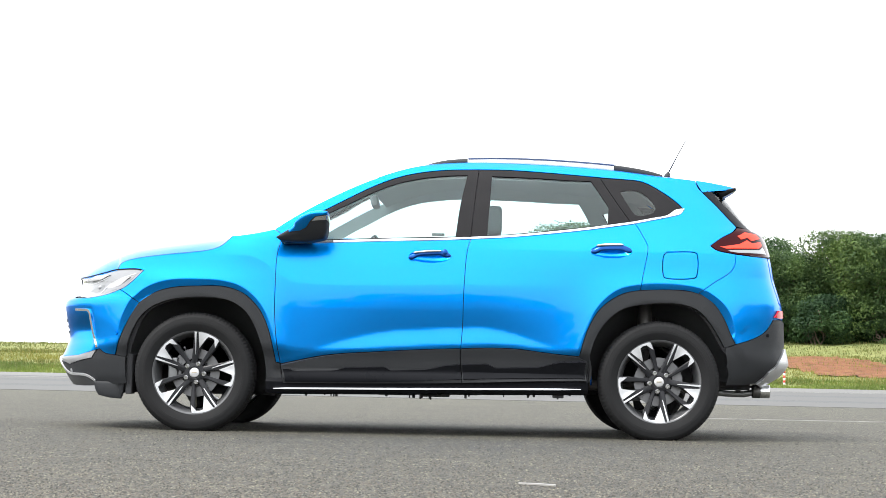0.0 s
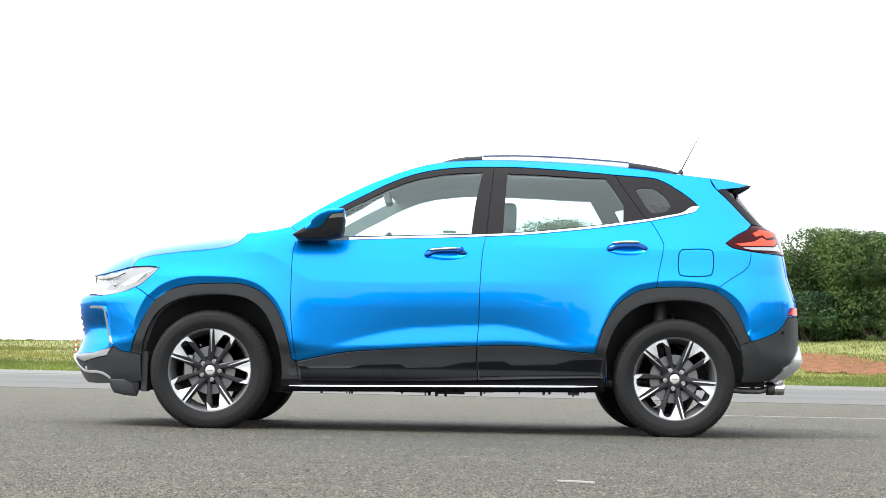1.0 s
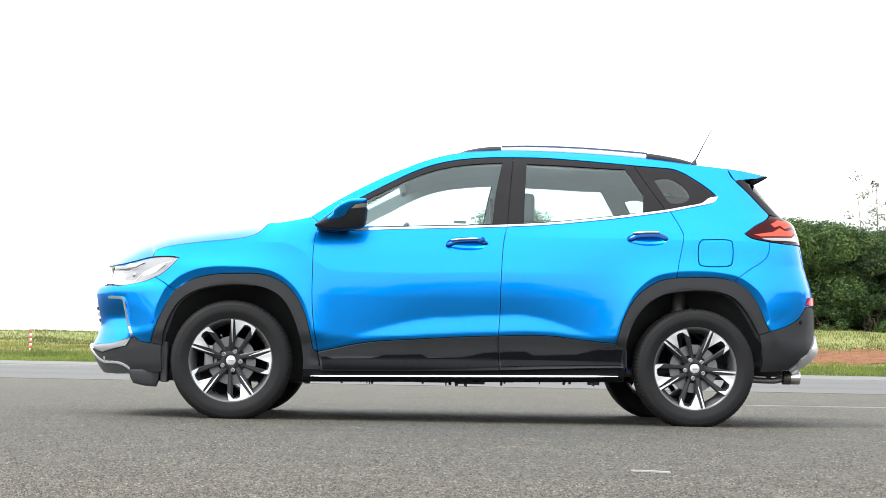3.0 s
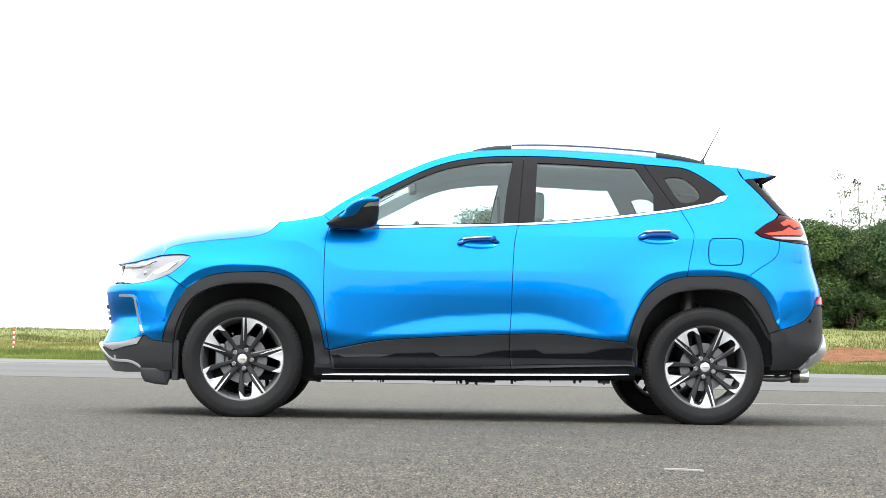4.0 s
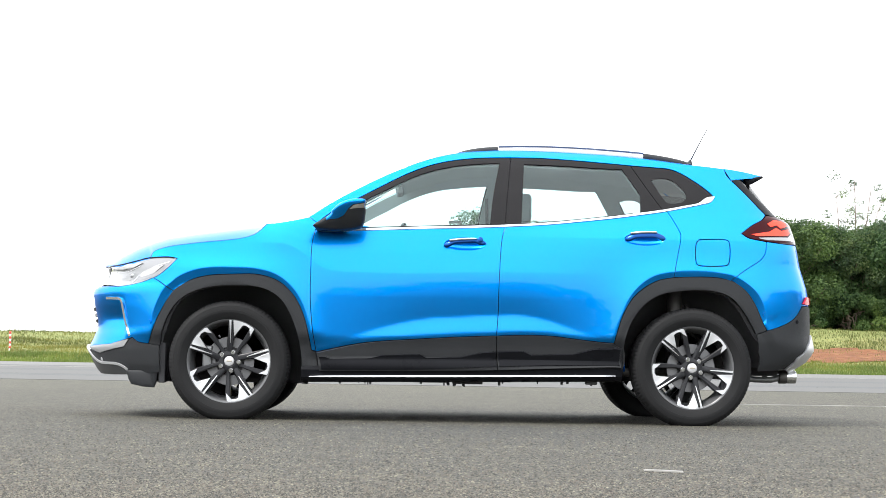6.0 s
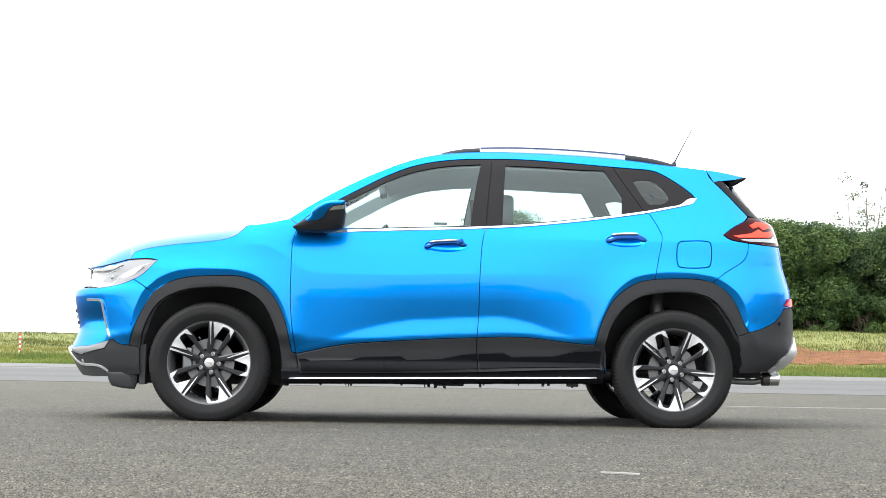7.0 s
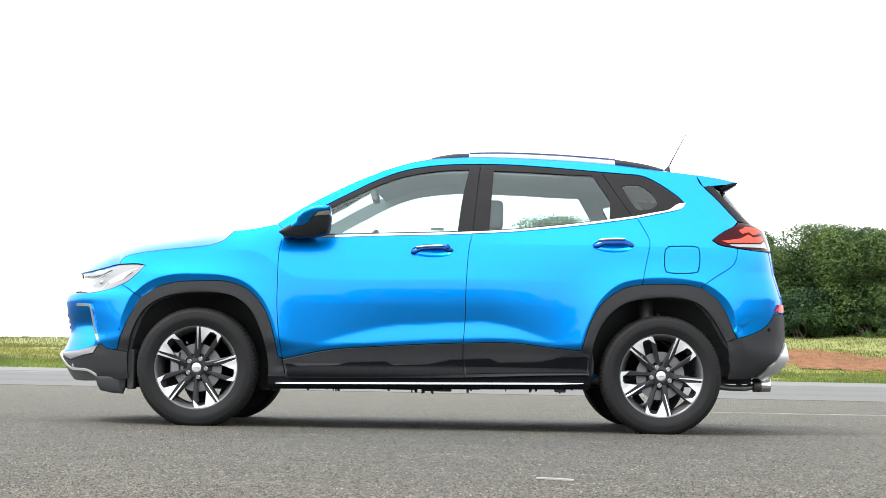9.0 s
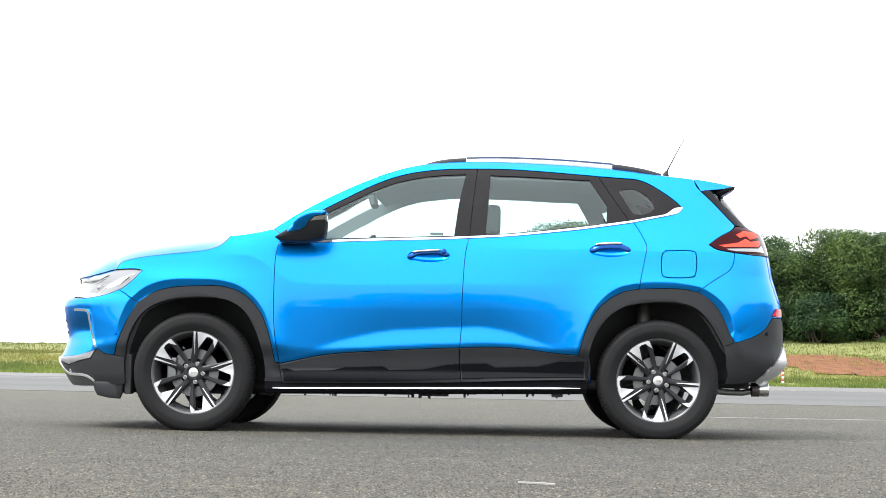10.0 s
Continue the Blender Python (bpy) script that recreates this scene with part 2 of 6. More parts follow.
def leafy(name, dark, light, dry=None, patchy=1.0, size=1.1):
    """Leaves: every one its own tone, a little light through them."""
    m = material(name, light, 0.6)
    n, l = m.node_tree.nodes, m.node_tree.links
    geo = n.new("ShaderNodeNewGeometry")
    stops = [(0.0, dark), (0.65, light)] + ([(1.0, dry)] if dry else [(1.0, [min(1, c * 1.35) for c in light])])
    patch = noise_node(m, size, 3.0)
    whole = n.new("ShaderNodeObjectInfo")
    c = mix(m, 1.0, ramp(m, geo.outputs["Random Per Island"], stops), ramp(m, patch.outputs["Fac"], [(0.40, [1 + (c - 1) * patchy for c in (0.5, 0.57, 0.62)]), (0.61, [1 + (c - 1) * patchy for c in (1.5, 1.38, 1.12)])]), "MULTIPLY")
    c = mix(m, 1.0, c, ramp(m, whole.outputs["Random"], [(0.0, (0.72, 0.82, 0.85)), (0.5, (1.0, 1.0, 1.0)), (1.0, (1.35, 1.22, 0.95))]), "MULTIPLY")
    base(m, c)
    m.node_tree.nodes["Principled BSDF"].inputs["Specular IOR Level"].default_value = 0.25
    trans, both, out = n.new("ShaderNodeBsdfTranslucent"), n.new("ShaderNodeMixShader"), n["Material Output"]
    both.inputs[0].default_value = 0.3
    l.new(c, trans.inputs[0])
    l.new(n["Principled BSDF"].outputs[0], both.inputs[1])
    l.new(trans.outputs[0], both.inputs[2])
    l.new(both.outputs[0], out.inputs[0])
    return m


LEAF = leafy("green_foliage", (0.040, 0.080, 0.028), (0.062, 0.114, 0.039), (0.088, 0.140, 0.052), 0.85, 0.9)
LEAF_DEEP = leafy("deep_green_foliage", (0.030, 0.067, 0.026), (0.047, 0.094, 0.034), (0.068, 0.118, 0.045), 0.85, 0.9)
LEAF_PALE = leafy("grey_green_foliage", (0.062, 0.094, 0.040), (0.105, 0.148, 0.062), (0.15, 0.19, 0.09))
GRASS = leafy("meadow_grass", (0.088, 0.112, 0.033), (0.134, 0.154, 0.047), (0.195, 0.176, 0.078), 0.65, 0.18)
GRASS_FRESH = leafy("fresh_green_grass", (0.120, 0.165, 0.032), (0.165, 0.215, 0.048), (0.22, 0.245, 0.075), 0.45, 0.4)
BARK = grained("grey_brown_bark", (0.13, 0.10, 0.075), 0.9, 25.0, 0.9, 0.3)

# ---- mesh tools ----
from mathutils.geometry import delaunay_2d_cdt


def mesh_of(name, verts, faces, mat, smooth_shade=True, normals=None, mats=None, face_mats=None):
    me = bpy.data.meshes.new(name)
    me.from_pydata([tuple(map(float, v)) for v in verts], [], [tuple(map(int, f)) for f in faces])
    for one in (mats or [mat]):
        me.materials.append(one)
    if face_mats is not None:
        me.polygons.foreach_set("material_index", list(face_mats))
    me.polygons.foreach_set("use_smooth", [smooth_shade] * len(me.polygons))
    if normals is not None:
        me.normals_split_custom_set_from_vertices([tuple(map(float, n)) for n in normals])
    me.update()
    return me


def add(name, me, parent=None, label="", m=None):
    """Links a mesh as one object, under a thing or a part."""
    ob = new(name, me)
    if m is not None:
        ob.matrix_world = m
    if parent is not None:
        ob.parent = parent
        ob.matrix_parent_inverse = MATRIX[parent.name].inverted()
    MATRIX[ob.name] = (m if m is not None else Matrix()).copy()
    return tagged(ob, label)


MATRIX = {}


def thing(name, x, y, z, label, category, group="", kind=""):
    ob = new(name)
    ob.empty_display_size = 0.2
    ob.location = (x, y, z)
    MATRIX[ob.name] = Matrix.Translation((x, y, z))
    return tagged(ob, label, category, group, kind)


def part(name, bm, mat, parent, label="", m=None, smooth_shade=True):
    me = bpy.data.meshes.new(name)
    bm.to_mesh(me)
    bm.free()
    me.materials.append(mat)
    me.polygons.foreach_set("use_smooth", [smooth_shade] * len(me.polygons))
    return add(name, me, parent, label, m)


def sharpen(ob, angle=35):
    ob.data.set_sharp_from_angle(angle=radians(angle))
    return ob


def inside(poly, pts):
    """Which points lie in the closed polygon."""
    x, y = pts[:, 0], pts[:, 1]
    hit = np.zeros(len(pts), bool)
    for (ax, ay), (bx, by) in zip(poly, np.roll(poly, -1, 0)):
        if ay == by:
            continue
        cross = (ay > y) != (by > y)
        hit ^= cross & (x < (bx - ax) * (y - ay) / (by - ay) + ax)
    return hit


def edge_distance(poly, pts):
    best = np.full(len(pts), 9.0)
    for a, b in zip(poly, np.roll(poly, -1, 0)):
        d = b - a
        t = np.clip(((pts - a) @ d) / max(1e-12, d @ d), 0, 1)
        best = np.minimum(best, np.hypot(*(pts - a - t[:, None] * d).T))
    return best


def area(poly):
    return 0.5 * np.sum(poly[:, 0] * np.roll(poly[:, 1], -1) - np.roll(poly[:, 0], -1) * poly[:, 1])


def tidy(points, step=0.018):
    """A closed outline with even steps and no doubled points, counter-clockwise."""
    p = [np.array(points[0], float)]
    for q in points[1:]:
        q = np.array(q, float)
        d = np.hypot(*(q - p[-1]))
        if d < 0.0015:
            continue
        n = max(1, int(d / step))
        a = p[-1]
        p += [a + (q - a) * (i + 1) / n for i in range(n)]
    if np.hypot(*(p[0] - p[-1])) < 0.0015:
        p.pop()
    d = np.hypot(*(p[0] - p[-1]))
    n = int(d / step)
    a, b = p[-1], p[0]
    p += [a + (b - a) * (i + 1) / (n + 1) for i in range(n)]
    p = np.array(p)
    return p if area(p) > 0 else p[::-1].copy()


def inset(poly, d):
    """The outline moved inwards by d."""
    before, after = np.roll(poly, 1, 0), np.roll(poly, -1, 0)
    a, b = poly - before, after - poly
    a, b = a / np.maximum(np.linalg.norm(a, axis=1, keepdims=True), 1e-9), b / np.maximum(np.linalg.norm(b, axis=1, keepdims=True), 1e-9)
    na, nb = np.stack([-a[:, 1], a[:, 0]], 1), np.stack([-b[:, 1], b[:, 0]], 1)
    n = na + nb
    n = n / np.maximum((n * n).sum(1, keepdims=True) / 2, 0.35)
    return poly + n * d


def fill(poly, holes=(), cell=0.03, rim=0.003, lines=()):
    """Triangles over the outline: points, faces, and which of the points lie on the outer edge."""
    rings = [poly] + [h[::-1] for h in holes]
    pts, edges, start = [], [], 0
    for r in rings:
        pts += list(r)
        edges += [(start + i, start + (i + 1) % len(r)) for i in range(len(r))]
        start += len(r)
    n_edge = start
    for r in rings:
        k = inset(r, rim)
        ok = inside(poly, k) & (edge_distance(poly, k) > rim * 0.7)
        for h in holes:
            ok &= ~inside(h, k)
        pts += list(k[ok])
    for line in lines:                       # creases: the mesh follows them
        line = np.array(line)
        ok = inside(poly, line) & (edge_distance(poly, line) > 0.003)
        for h in holes:
            ok &= ~inside(h, line) & (edge_distance(h, line) > 0.003)
        at = len(pts) + np.cumsum(ok) - 1
        edges += [(int(at[i]), int(at[i + 1])) for i in range(len(line) - 1) if ok[i] and ok[i + 1]]
        pts += list(line[ok])
    lo, hi = poly.min(0), poly.max(0)
    gx, gy = np.meshgrid(np.arange(lo[0], hi[0], cell), np.arange(lo[1], hi[1], cell))
    gx[1::2] += cell / 2
    g = np.stack([gx.ravel(), gy.ravel()], 1)
    ok = inside(poly, g) & (edge_distance(poly, g) > cell * 0.35)
    for h in holes:
        ok &= ~inside(h, g) & (edge_distance(h, g) > cell * 0.35)
    pts += list(g[ok])
    v, _, f, orig, *_ = delaunay_2d_cdt([Vector(p) for p in pts], edges, [], 0, 1e-6)
    v = np.array([tuple(p) for p in v])
    f = np.array([tuple(t) for t in f if len(t) == 3])
    mid = v[f].mean(1)
    keep = inside(poly, mid)
    for h in holes:
        keep &= ~inside(h, mid)
    f = f[keep]
    on = np.array([any(i < n_edge for i in o) for o in orig])
    a, b, c = v[f[:, 0]], v[f[:, 1]], v[f[:, 2]]
    turn = (b[:, 0] - a[:, 0]) * (c[:, 1] - a[:, 1]) - (b[:, 1] - a[:, 1]) * (c[:, 0] - a[:, 0])
    f[turn < 0] = f[turn < 0][:, ::-1]
    return v, f[np.abs(turn) > 1e-10], on


def solid(v, f, front, normals, back, mat, name):
    """A sheet with its back and the rim between them."""
    n = len(front)
    count = {}
    for t in f:
        for a, b in ((t[0], t[1]), (t[1], t[2]), (t[2], t[0])):
            count[(a, b)] = count.get((a, b), 0) + 1
    rim = [(a, b) for a, b in count if (b, a) not in count]
    verts = list(front) + list(back)
    norms = list(normals) + list(-normals)
    faces = [tuple(t) for t in f] + [(t[2] + n, t[1] + n, t[0] + n) for t in f]
    for a, b in rim:
        side = np.cross(front[b] - front[a], normals[a])
        side = side / (np.linalg.norm(side) + 1e-12)
        k = len(verts)
        verts += [front[a], front[b], back[b], back[a]]
        norms += [side] * 4
        faces.append((k, k + 3, k + 2, k + 1))
    return verts, faces, norms


def flip(verts, faces, norms):
    """The mirror image on the far side."""
    m = np.array((1, -1, 1))
    return [np.array(v) * m for v in verts], [tuple(reversed(t)) for t in faces], [np.array(q) * m for q in norms]


def joined(a, b):
    n = len(a[0])
    return list(a[0]) + list(b[0]), list(a[1]) + [tuple(i + n for i in t) for t in b[1]], list(a[2]) + list(b[2])


def panel_data(outline, out=0.0, thick=0.012, cell=0.03, holes=(), gap=0.0021, bulge=None, lines=(), flat=False):
    LIP[0] = 0.0 if flat else 0.24
    poly = tidy(outline)
    middle = (np.abs(poly[:, 0] - U_NOSE) < 1e-4) | (np.abs(poly[:, 0] - U_TAIL) < 1e-4)
    moved = inset(poly, gap)
    moved[middle, 0] = poly[middle, 0]
    poly = moved
    holes = [tidy(h) for h in holes]
    v, f, on = fill(poly, holes, cell, lines=lines)
    lift = np.full(len(v), out)
    if bulge is not None:
        lift = lift + bulge(v)
    lift = lift - 0.0018 * on
    front, normals = skin(v[:, 0], v[:, 1], lift), skin_normal(v[:, 0], v[:, 1])
    if bulge is not None:
        e = 0.003
        moved = lambda du, dv: skin(v[:, 0] + du, v[:, 1] + dv, out + bulge(v + (du, dv)))
        normals = np.cross(moved(e, 0) - moved(-e, 0), moved(0, e) - moved(0, -e))
        normals = normals / np.linalg.norm(normals, axis=1, keepdims=True)
    back = skin(v[:, 0], v[:, 1], out - thick)
    LIP[0] = 0.24
    return solid(v, f, front, normals, back, None, "")


def panel(name, outline, mat, parent, label="", both=False, **more):
    """A pressed panel of the skin, on the near and the far side: two objects, or one where it runs across the middle."""
    if mat is PAINT:
        more.setdefault("cell", 0.016)
        more.setdefault("lines", CREASES)
    near = panel_data(outline, **more)
    far = flip(*near)
    if both:
        a, b, c = joined(near, far)
        half = len(near[0])
        centre = {i for i in range(half) if abs(a[i][1]) < 2e-4}
        same = lambda i: i - half if i - half in centre else i
        b = [t for t in (tuple(same(i) for i in f) for f in b) if not all(i in centre for i in t)]
        return [add(name, mesh_of(name, a, b, mat, True, c), parent, label)]
    parents = parent if isinstance(parent, (list, tuple)) else (parent, parent)
    return [add(name, mesh_of(name, d[0], d[1], mat, True, d[2]), p, label) for d, p in zip((near, far), parents)]


def ribbon(points, width, n=6):
    """The outline of a strip along a curve."""
    p = np.array(spline(points, n))
    t = np.gradient(p, axis=0)
    t = t / np.linalg.norm(t, axis=1, keepdims=True)
    q = np.stack([-t[:, 1], t[:, 0]], 1) * width / 2
    return list(p + q) + list((p - q)[::-1])


def chain(*curves):
    """One closed outline from curves laid end to end; each is (points, steps), reversed where steps is negative."""
    out = []
    for c, n in curves:
        s = spline(c, abs(n)) if abs(n) > 1 and len(c) > 2 else [np.array(q, float) for q in c]
        out += s[::-1] if n < 0 else s
    return out


def lathe(profile, n, closed=False):
    """Rings round the y axis from (radius, y) pairs. Returns verts, faces."""
    verts, faces, k = [], [], len(profile)
    for i in range(n):
        a = 2 * math.pi * i / n
        verts += [(r * math.cos(a), y, r * math.sin(a)) for r, y in profile]
    for i in range(n):
        j = (i + 1) % n
        for s in range(k if closed else k - 1):
            t = (s + 1) % k
            faces.append((i * k + s, i * k + t, j * k + t, j * k + s))
    return verts, faces


def tube(points, radius, n=10, cap=True):
    """A round bar along points; radius may be one number or one for each point."""
    p = [Vector(q) for q in points]
    rad = radius if isinstance(radius, (list, tuple)) else [radius] * len(p)
    verts, faces = [], []
    for i, q in enumerate(p):
        d = (p[min(i + 1, len(p) - 1)] - p[max(i - 1, 0)]).normalized()
        a = d.orthogonal().normalized() if i == 0 else (a - d * a.dot(d)).normalized()
        b = d.cross(a)
        verts += [tuple(q + (a * math.cos(2 * math.pi * k / n) + b * math.sin(2 * math.pi * k / n)) * rad[i]) for k in range(n)]
    for i in range(len(p) - 1):
        for k in range(n):
            faces.append((i * n + k, i * n + (k + 1) % n, (i + 1) * n + (k + 1) % n, (i + 1) * n + k))
    if cap:
        faces += [tuple(range(n))[::-1], tuple((len(p) - 1) * n + k for k in range(n))]
    return verts, faces


def box_bm(x0, x1, y0, y1, z0, z1, bevel=0.01, seg=2):
    bm = bmesh.new()
    bmesh.ops.create_cube(bm, size=1, matrix=Matrix.Translation(((x0 + x1) / 2, (y0 + y1) / 2, (z0 + z1) / 2)) @ Matrix.Diagonal((x1 - x0, y1 - y0, z1 - z0, 1)))
    if bevel:
        bmesh.ops.bevel(bm, geom=bm.edges[:], offset=bevel, segments=seg, affect="EDGES", profile=0.6)
    return bm


def pillow(outline, y, dome, depth, cell=0.015, power=0.5, lines=()):
    """A rounded body over an outline in x and z: it swells by dome towards the near side and goes depth back."""
    poly = tidy(outline, 0.01)
    v, f, on = fill(poly, (), cell, 0.004, lines)
    d = edge_distance(poly, v)
    r = max(d.max(), 1e-6)
    h = dome * (1 - (1 - np.clip(d / r, 0, 1)) ** 2) ** power
    h[on] = 0
    front = np.stack([v[:, 0], y - h, v[:, 1]], 1)
    back = np.stack([v[:, 0], np.full(len(v), y + depth), v[:, 1]], 1)
    n = len(v)
    count = {}
    for t in f:
        for a, b in ((t[0], t[1]), (t[1], t[2]), (t[2], t[0])):
            count[(a, b)] = 1
    faces = [tuple(t) for t in f] + [(t[2] + n, t[1] + n, t[0] + n) for t in f]
    faces += [(a, a + n, b + n, b) for a, b in count if (b, a) not in count]
    return list(front) + list(back), faces


def mirrored(verts, faces):
    return [(v[0], -v[1], v[2]) for v in verts], [tuple(reversed(t)) for t in faces]


def pair(name, data, mat, parents, label="", angle=40, mats=None, face_mats=None):
    """The same piece on both sides of the car."""
    obs = []
    for (verts, faces), p in zip((data, mirrored(*data)), parents if isinstance(parents, (list, tuple)) else (parents, parents)):
        ob = add(name, mesh_of(name, verts, faces, mat, True, None, mats, face_mats), p, label)
        obs.append(sharpen(ob, angle))
    return obs


# The car's skin: u runs round the body in plan (u = x along the doors), v is the height.
X_NOSE, X_TAIL = -0.885, 3.385


def smooth(a, b, t):
    t = np.clip((np.asarray(t, float) - a) / (b - a), 0.0, 1.0)
    return t * t * (3 - 2 * t)


def smooth_table(table, width):
    """The table as an evenly sampled, blurred curve, so that the skin has no kinks but soft creases."""
    lo, hi, n = table[0][0] - 0.1, table[-1][0] + 0.1, 400
    t = np.linspace(lo, hi, n)
    y = np.interp(t, [k for k, _ in table], [q for _, q in table])
    k = max(1, int(width / (hi - lo) * n))
    kernel = np.hanning(2 * k + 3)[1:-1]
    pad = np.concatenate([np.full(k, y[0]), y, np.full(k, y[-1])])
    y = np.convolve(pad, kernel / kernel.sum(), "valid")
    return t, y


def spline(points, n=8):
    """Catmull-Rom through the points, n steps a span."""
    p = [np.array(q, float) for q in points]
    p = [2 * p[0] - p[1]] + p + [2 * p[-1] - p[-2]]
    out = []
    for a, b, c, d in zip(p, p[1:], p[2:], p[3:]):
        for i in range(n):
            t = i / n
            out.append(0.5 * (2 * b + (c - a) * t + (2 * a - 5 * b + 4 * c - d) * t * t + (3 * b - a - 3 * c + d) * t ** 3))
    out.append(p[-2])
    return out


PLAN = spline([(X_NOSE, 0.0), (-0.878, 0.25), (-0.845, 0.45), (-0.775, 0.62), (-0.65, 0.755), (-0.45, 0.84), (-0.2, 0.872), (0.2, 0.886),
               (0.8, 0.895), (1.4, 0.895), (2.0, 0.893), (2.5, 0.885), (2.8, 0.868), (3.05, 0.825), (3.22, 0.735), (3.31, 0.6), (3.36, 0.4), (X_TAIL, 0.0)], 12)
PLAN_X = np.array([p[0] for p in PLAN])
PLAN_Y = np.array([p[1] for p in PLAN])
PLAN_U = np.concatenate([[0], np.cumsum(np.hypot(np.diff(PLAN_X), np.diff(PLAN_Y)))])
PLAN_U = PLAN_U - np.interp(1.0, PLAN_X, PLAN_U) + 1.0
U_NOSE, U_TAIL = float(PLAN_U[0]), float(PLAN_U[-1])

# inward offsets of the side by height: front half and rear half
SIDE_F = smooth_table([(0.15, 0.10), (0.22, 0.055), (0.30, 0.030), (0.42, 0.013), (0.462, 0.0055), (0.64, 0.0012), (0.70, 0.0), (0.74, 0.0004), (0.78, 0.0014), (0.84, 0.0036), (0.95, 0.0205),
                       (1.04, 0.040), (1.09, 0.054), (1.16, 0.080), (1.30, 0.142), (1.46, 0.222), (1.52, 0.262), (1.56, 0.315), (1.585, 0.42), (1.60, 0.60), (1.607, 0.86)], 0.011)
SIDE_R = smooth_table([(0.15, 0.10), (0.22, 0.055), (0.30, 0.030), (0.42, 0.013), (0.462, 0.0075), (0.64, 0.0030), (0.70, 0.0020), (0.74, 0.0022), (0.78, 0.0030), (0.84, 0.0046), (0.93, 0.0080), (1.00, 0.0130),
                       (1.04, 0.018), (1.10, 0.050), (1.16, 0.081), (1.30, 0.146), (1.46, 0.228), (1.52, 0.268), (1.56, 0.32), (1.585, 0.43), (1.60, 0.60), (1.607, 0.86)], 0.013)
# the crease under the windows: level along the doors, sweeping up over the front wheel
CREASE_AT = np.array(spline([(-1.2, 0.975), (0.0, 0.985), (0.25, 0.985), (0.366, 0.950), (0.482, 0.868), (0.566, 0.834), (0.766, 0.827), (1.05, 0.829), (1.47, 0.840), (1.80, 0.840), (4.2, 0.840)], 8))


def crease_height(x):
    return np.interp(x, CREASE_AT[:, 0], CREASE_AT[:, 1])


def creased(x, v):
    """The height at which the side's profile is read, so that its crease follows the sweep."""
    c = crease_height(x)
    low, high = 0.66, 1.12
    w = np.where(v < c, low + (v - low) * (0.84 - low) / (c - low), 0.84 + (v - c) * (high - 0.84) / (high - c))
    return np.where((v > low) & (v < high), w, v)


NOSE = smooth_table([(0.15, 0.20), (0.24, 0.08), (0.28, 0.05), (0.33, 0.025), (0.39, 0.005), (0.43, 0.03), (0.50, 0.055), (0.62, 0.028), (0.70, 0.018), (0.725, 0.030), (0.755, 0.105), (0.80, 0.125),
                     (0.855, 0.115), (0.885, 0.145), (0.93, 0.22), (1.0, 0.30)], 0.02)
TAIL = smooth_table([(0.15, 0.30), (0.28, 0.20), (0.322, 0.134), (0.37, 0.05), (0.428, 0.0), (0.52, 0.022), (0.67, 0.026), (0.765, 0.033), (0.80, 0.044), (0.91, 0.081), (1.0, 0.096), (1.10, 0.12),
                     (1.165, 0.142), (1.20, 0.205), (1.30, 0.29), (1.42, 0.385), (1.50, 0.45), (1.6, 0.56)], 0.015)
X_SHRINK_F, X_SHRINK_R = 0.1, 2.2


LOW_EDGE = np.array([(0.48, 0.380), (0.68, 0.424), (0.81, 0.442), (1.0, 0.456), (1.25, 0.473), (1.48, 0.484), (1.65, 0.491), (1.79, 0.487), (1.93, 0.471), (2.06, 0.458), (2.14, 0.453)])


def soft_plus(t, w):
    return w * np.logaddexp(0, t / w)


def hollow(x, z):
    """The long hollow low on the doors: deepest on a bowed line above their lower edge, which tucks under."""
    low = np.interp(x, LOW_EDGE[:, 0], LOW_EDGE[:, 1])
    bell = smooth(0.45, 1.15, x) * (1 - smooth(1.55, 2.14, x))
    fold = low + 0.02 + 0.095 * bell
    deep = 0.0105 * bell
    d = deep * smooth(0, 1, (z - low) / np.maximum(fold + 0.015 - low, 0.02)) * (1 - np.clip((z - fold) / (0.82 - fold), 0, 1)) ** 1.6
    doors = smooth(0.40, 0.50, x) * (1 - smooth(2.14, 2.24, x))
    return d + 0.22 * soft_plus(low + 0.016 - z, 0.004) * doors * smooth(0.30, 0.36, z)


LIP = [0.24]
# the crease round each wheel: angle from the rear horizontal, radius from the hub line
RING_F = np.array(spline([(-40, 0.49), (9, 0.480), (19, 0.484), (30.5, 0.499), (41.5, 0.526), (52, 0.546), (63, 0.553), (75, 0.541), (89, 0.530), (104, 0.541), (117, 0.558), (125, 0.564), (131, 0.556), (138, 0.536), (150, 0.510), (164, 0.480), (220, 0.46)], 6))
RING_R = np.array(spline([(-40, 0.50), (25.5, 0.504), (32, 0.520), (43, 0.566), (52, 0.585), (63, 0.587), (73, 0.570), (87, 0.555), (101, 0.555), (115, 0.561), (129, 0.539), (142, 0.501), (156, 0.478), (162, 0.476), (220, 0.47)], 6))
ARCH_RING = ((0.0, RING_F), (2.575, RING_R))


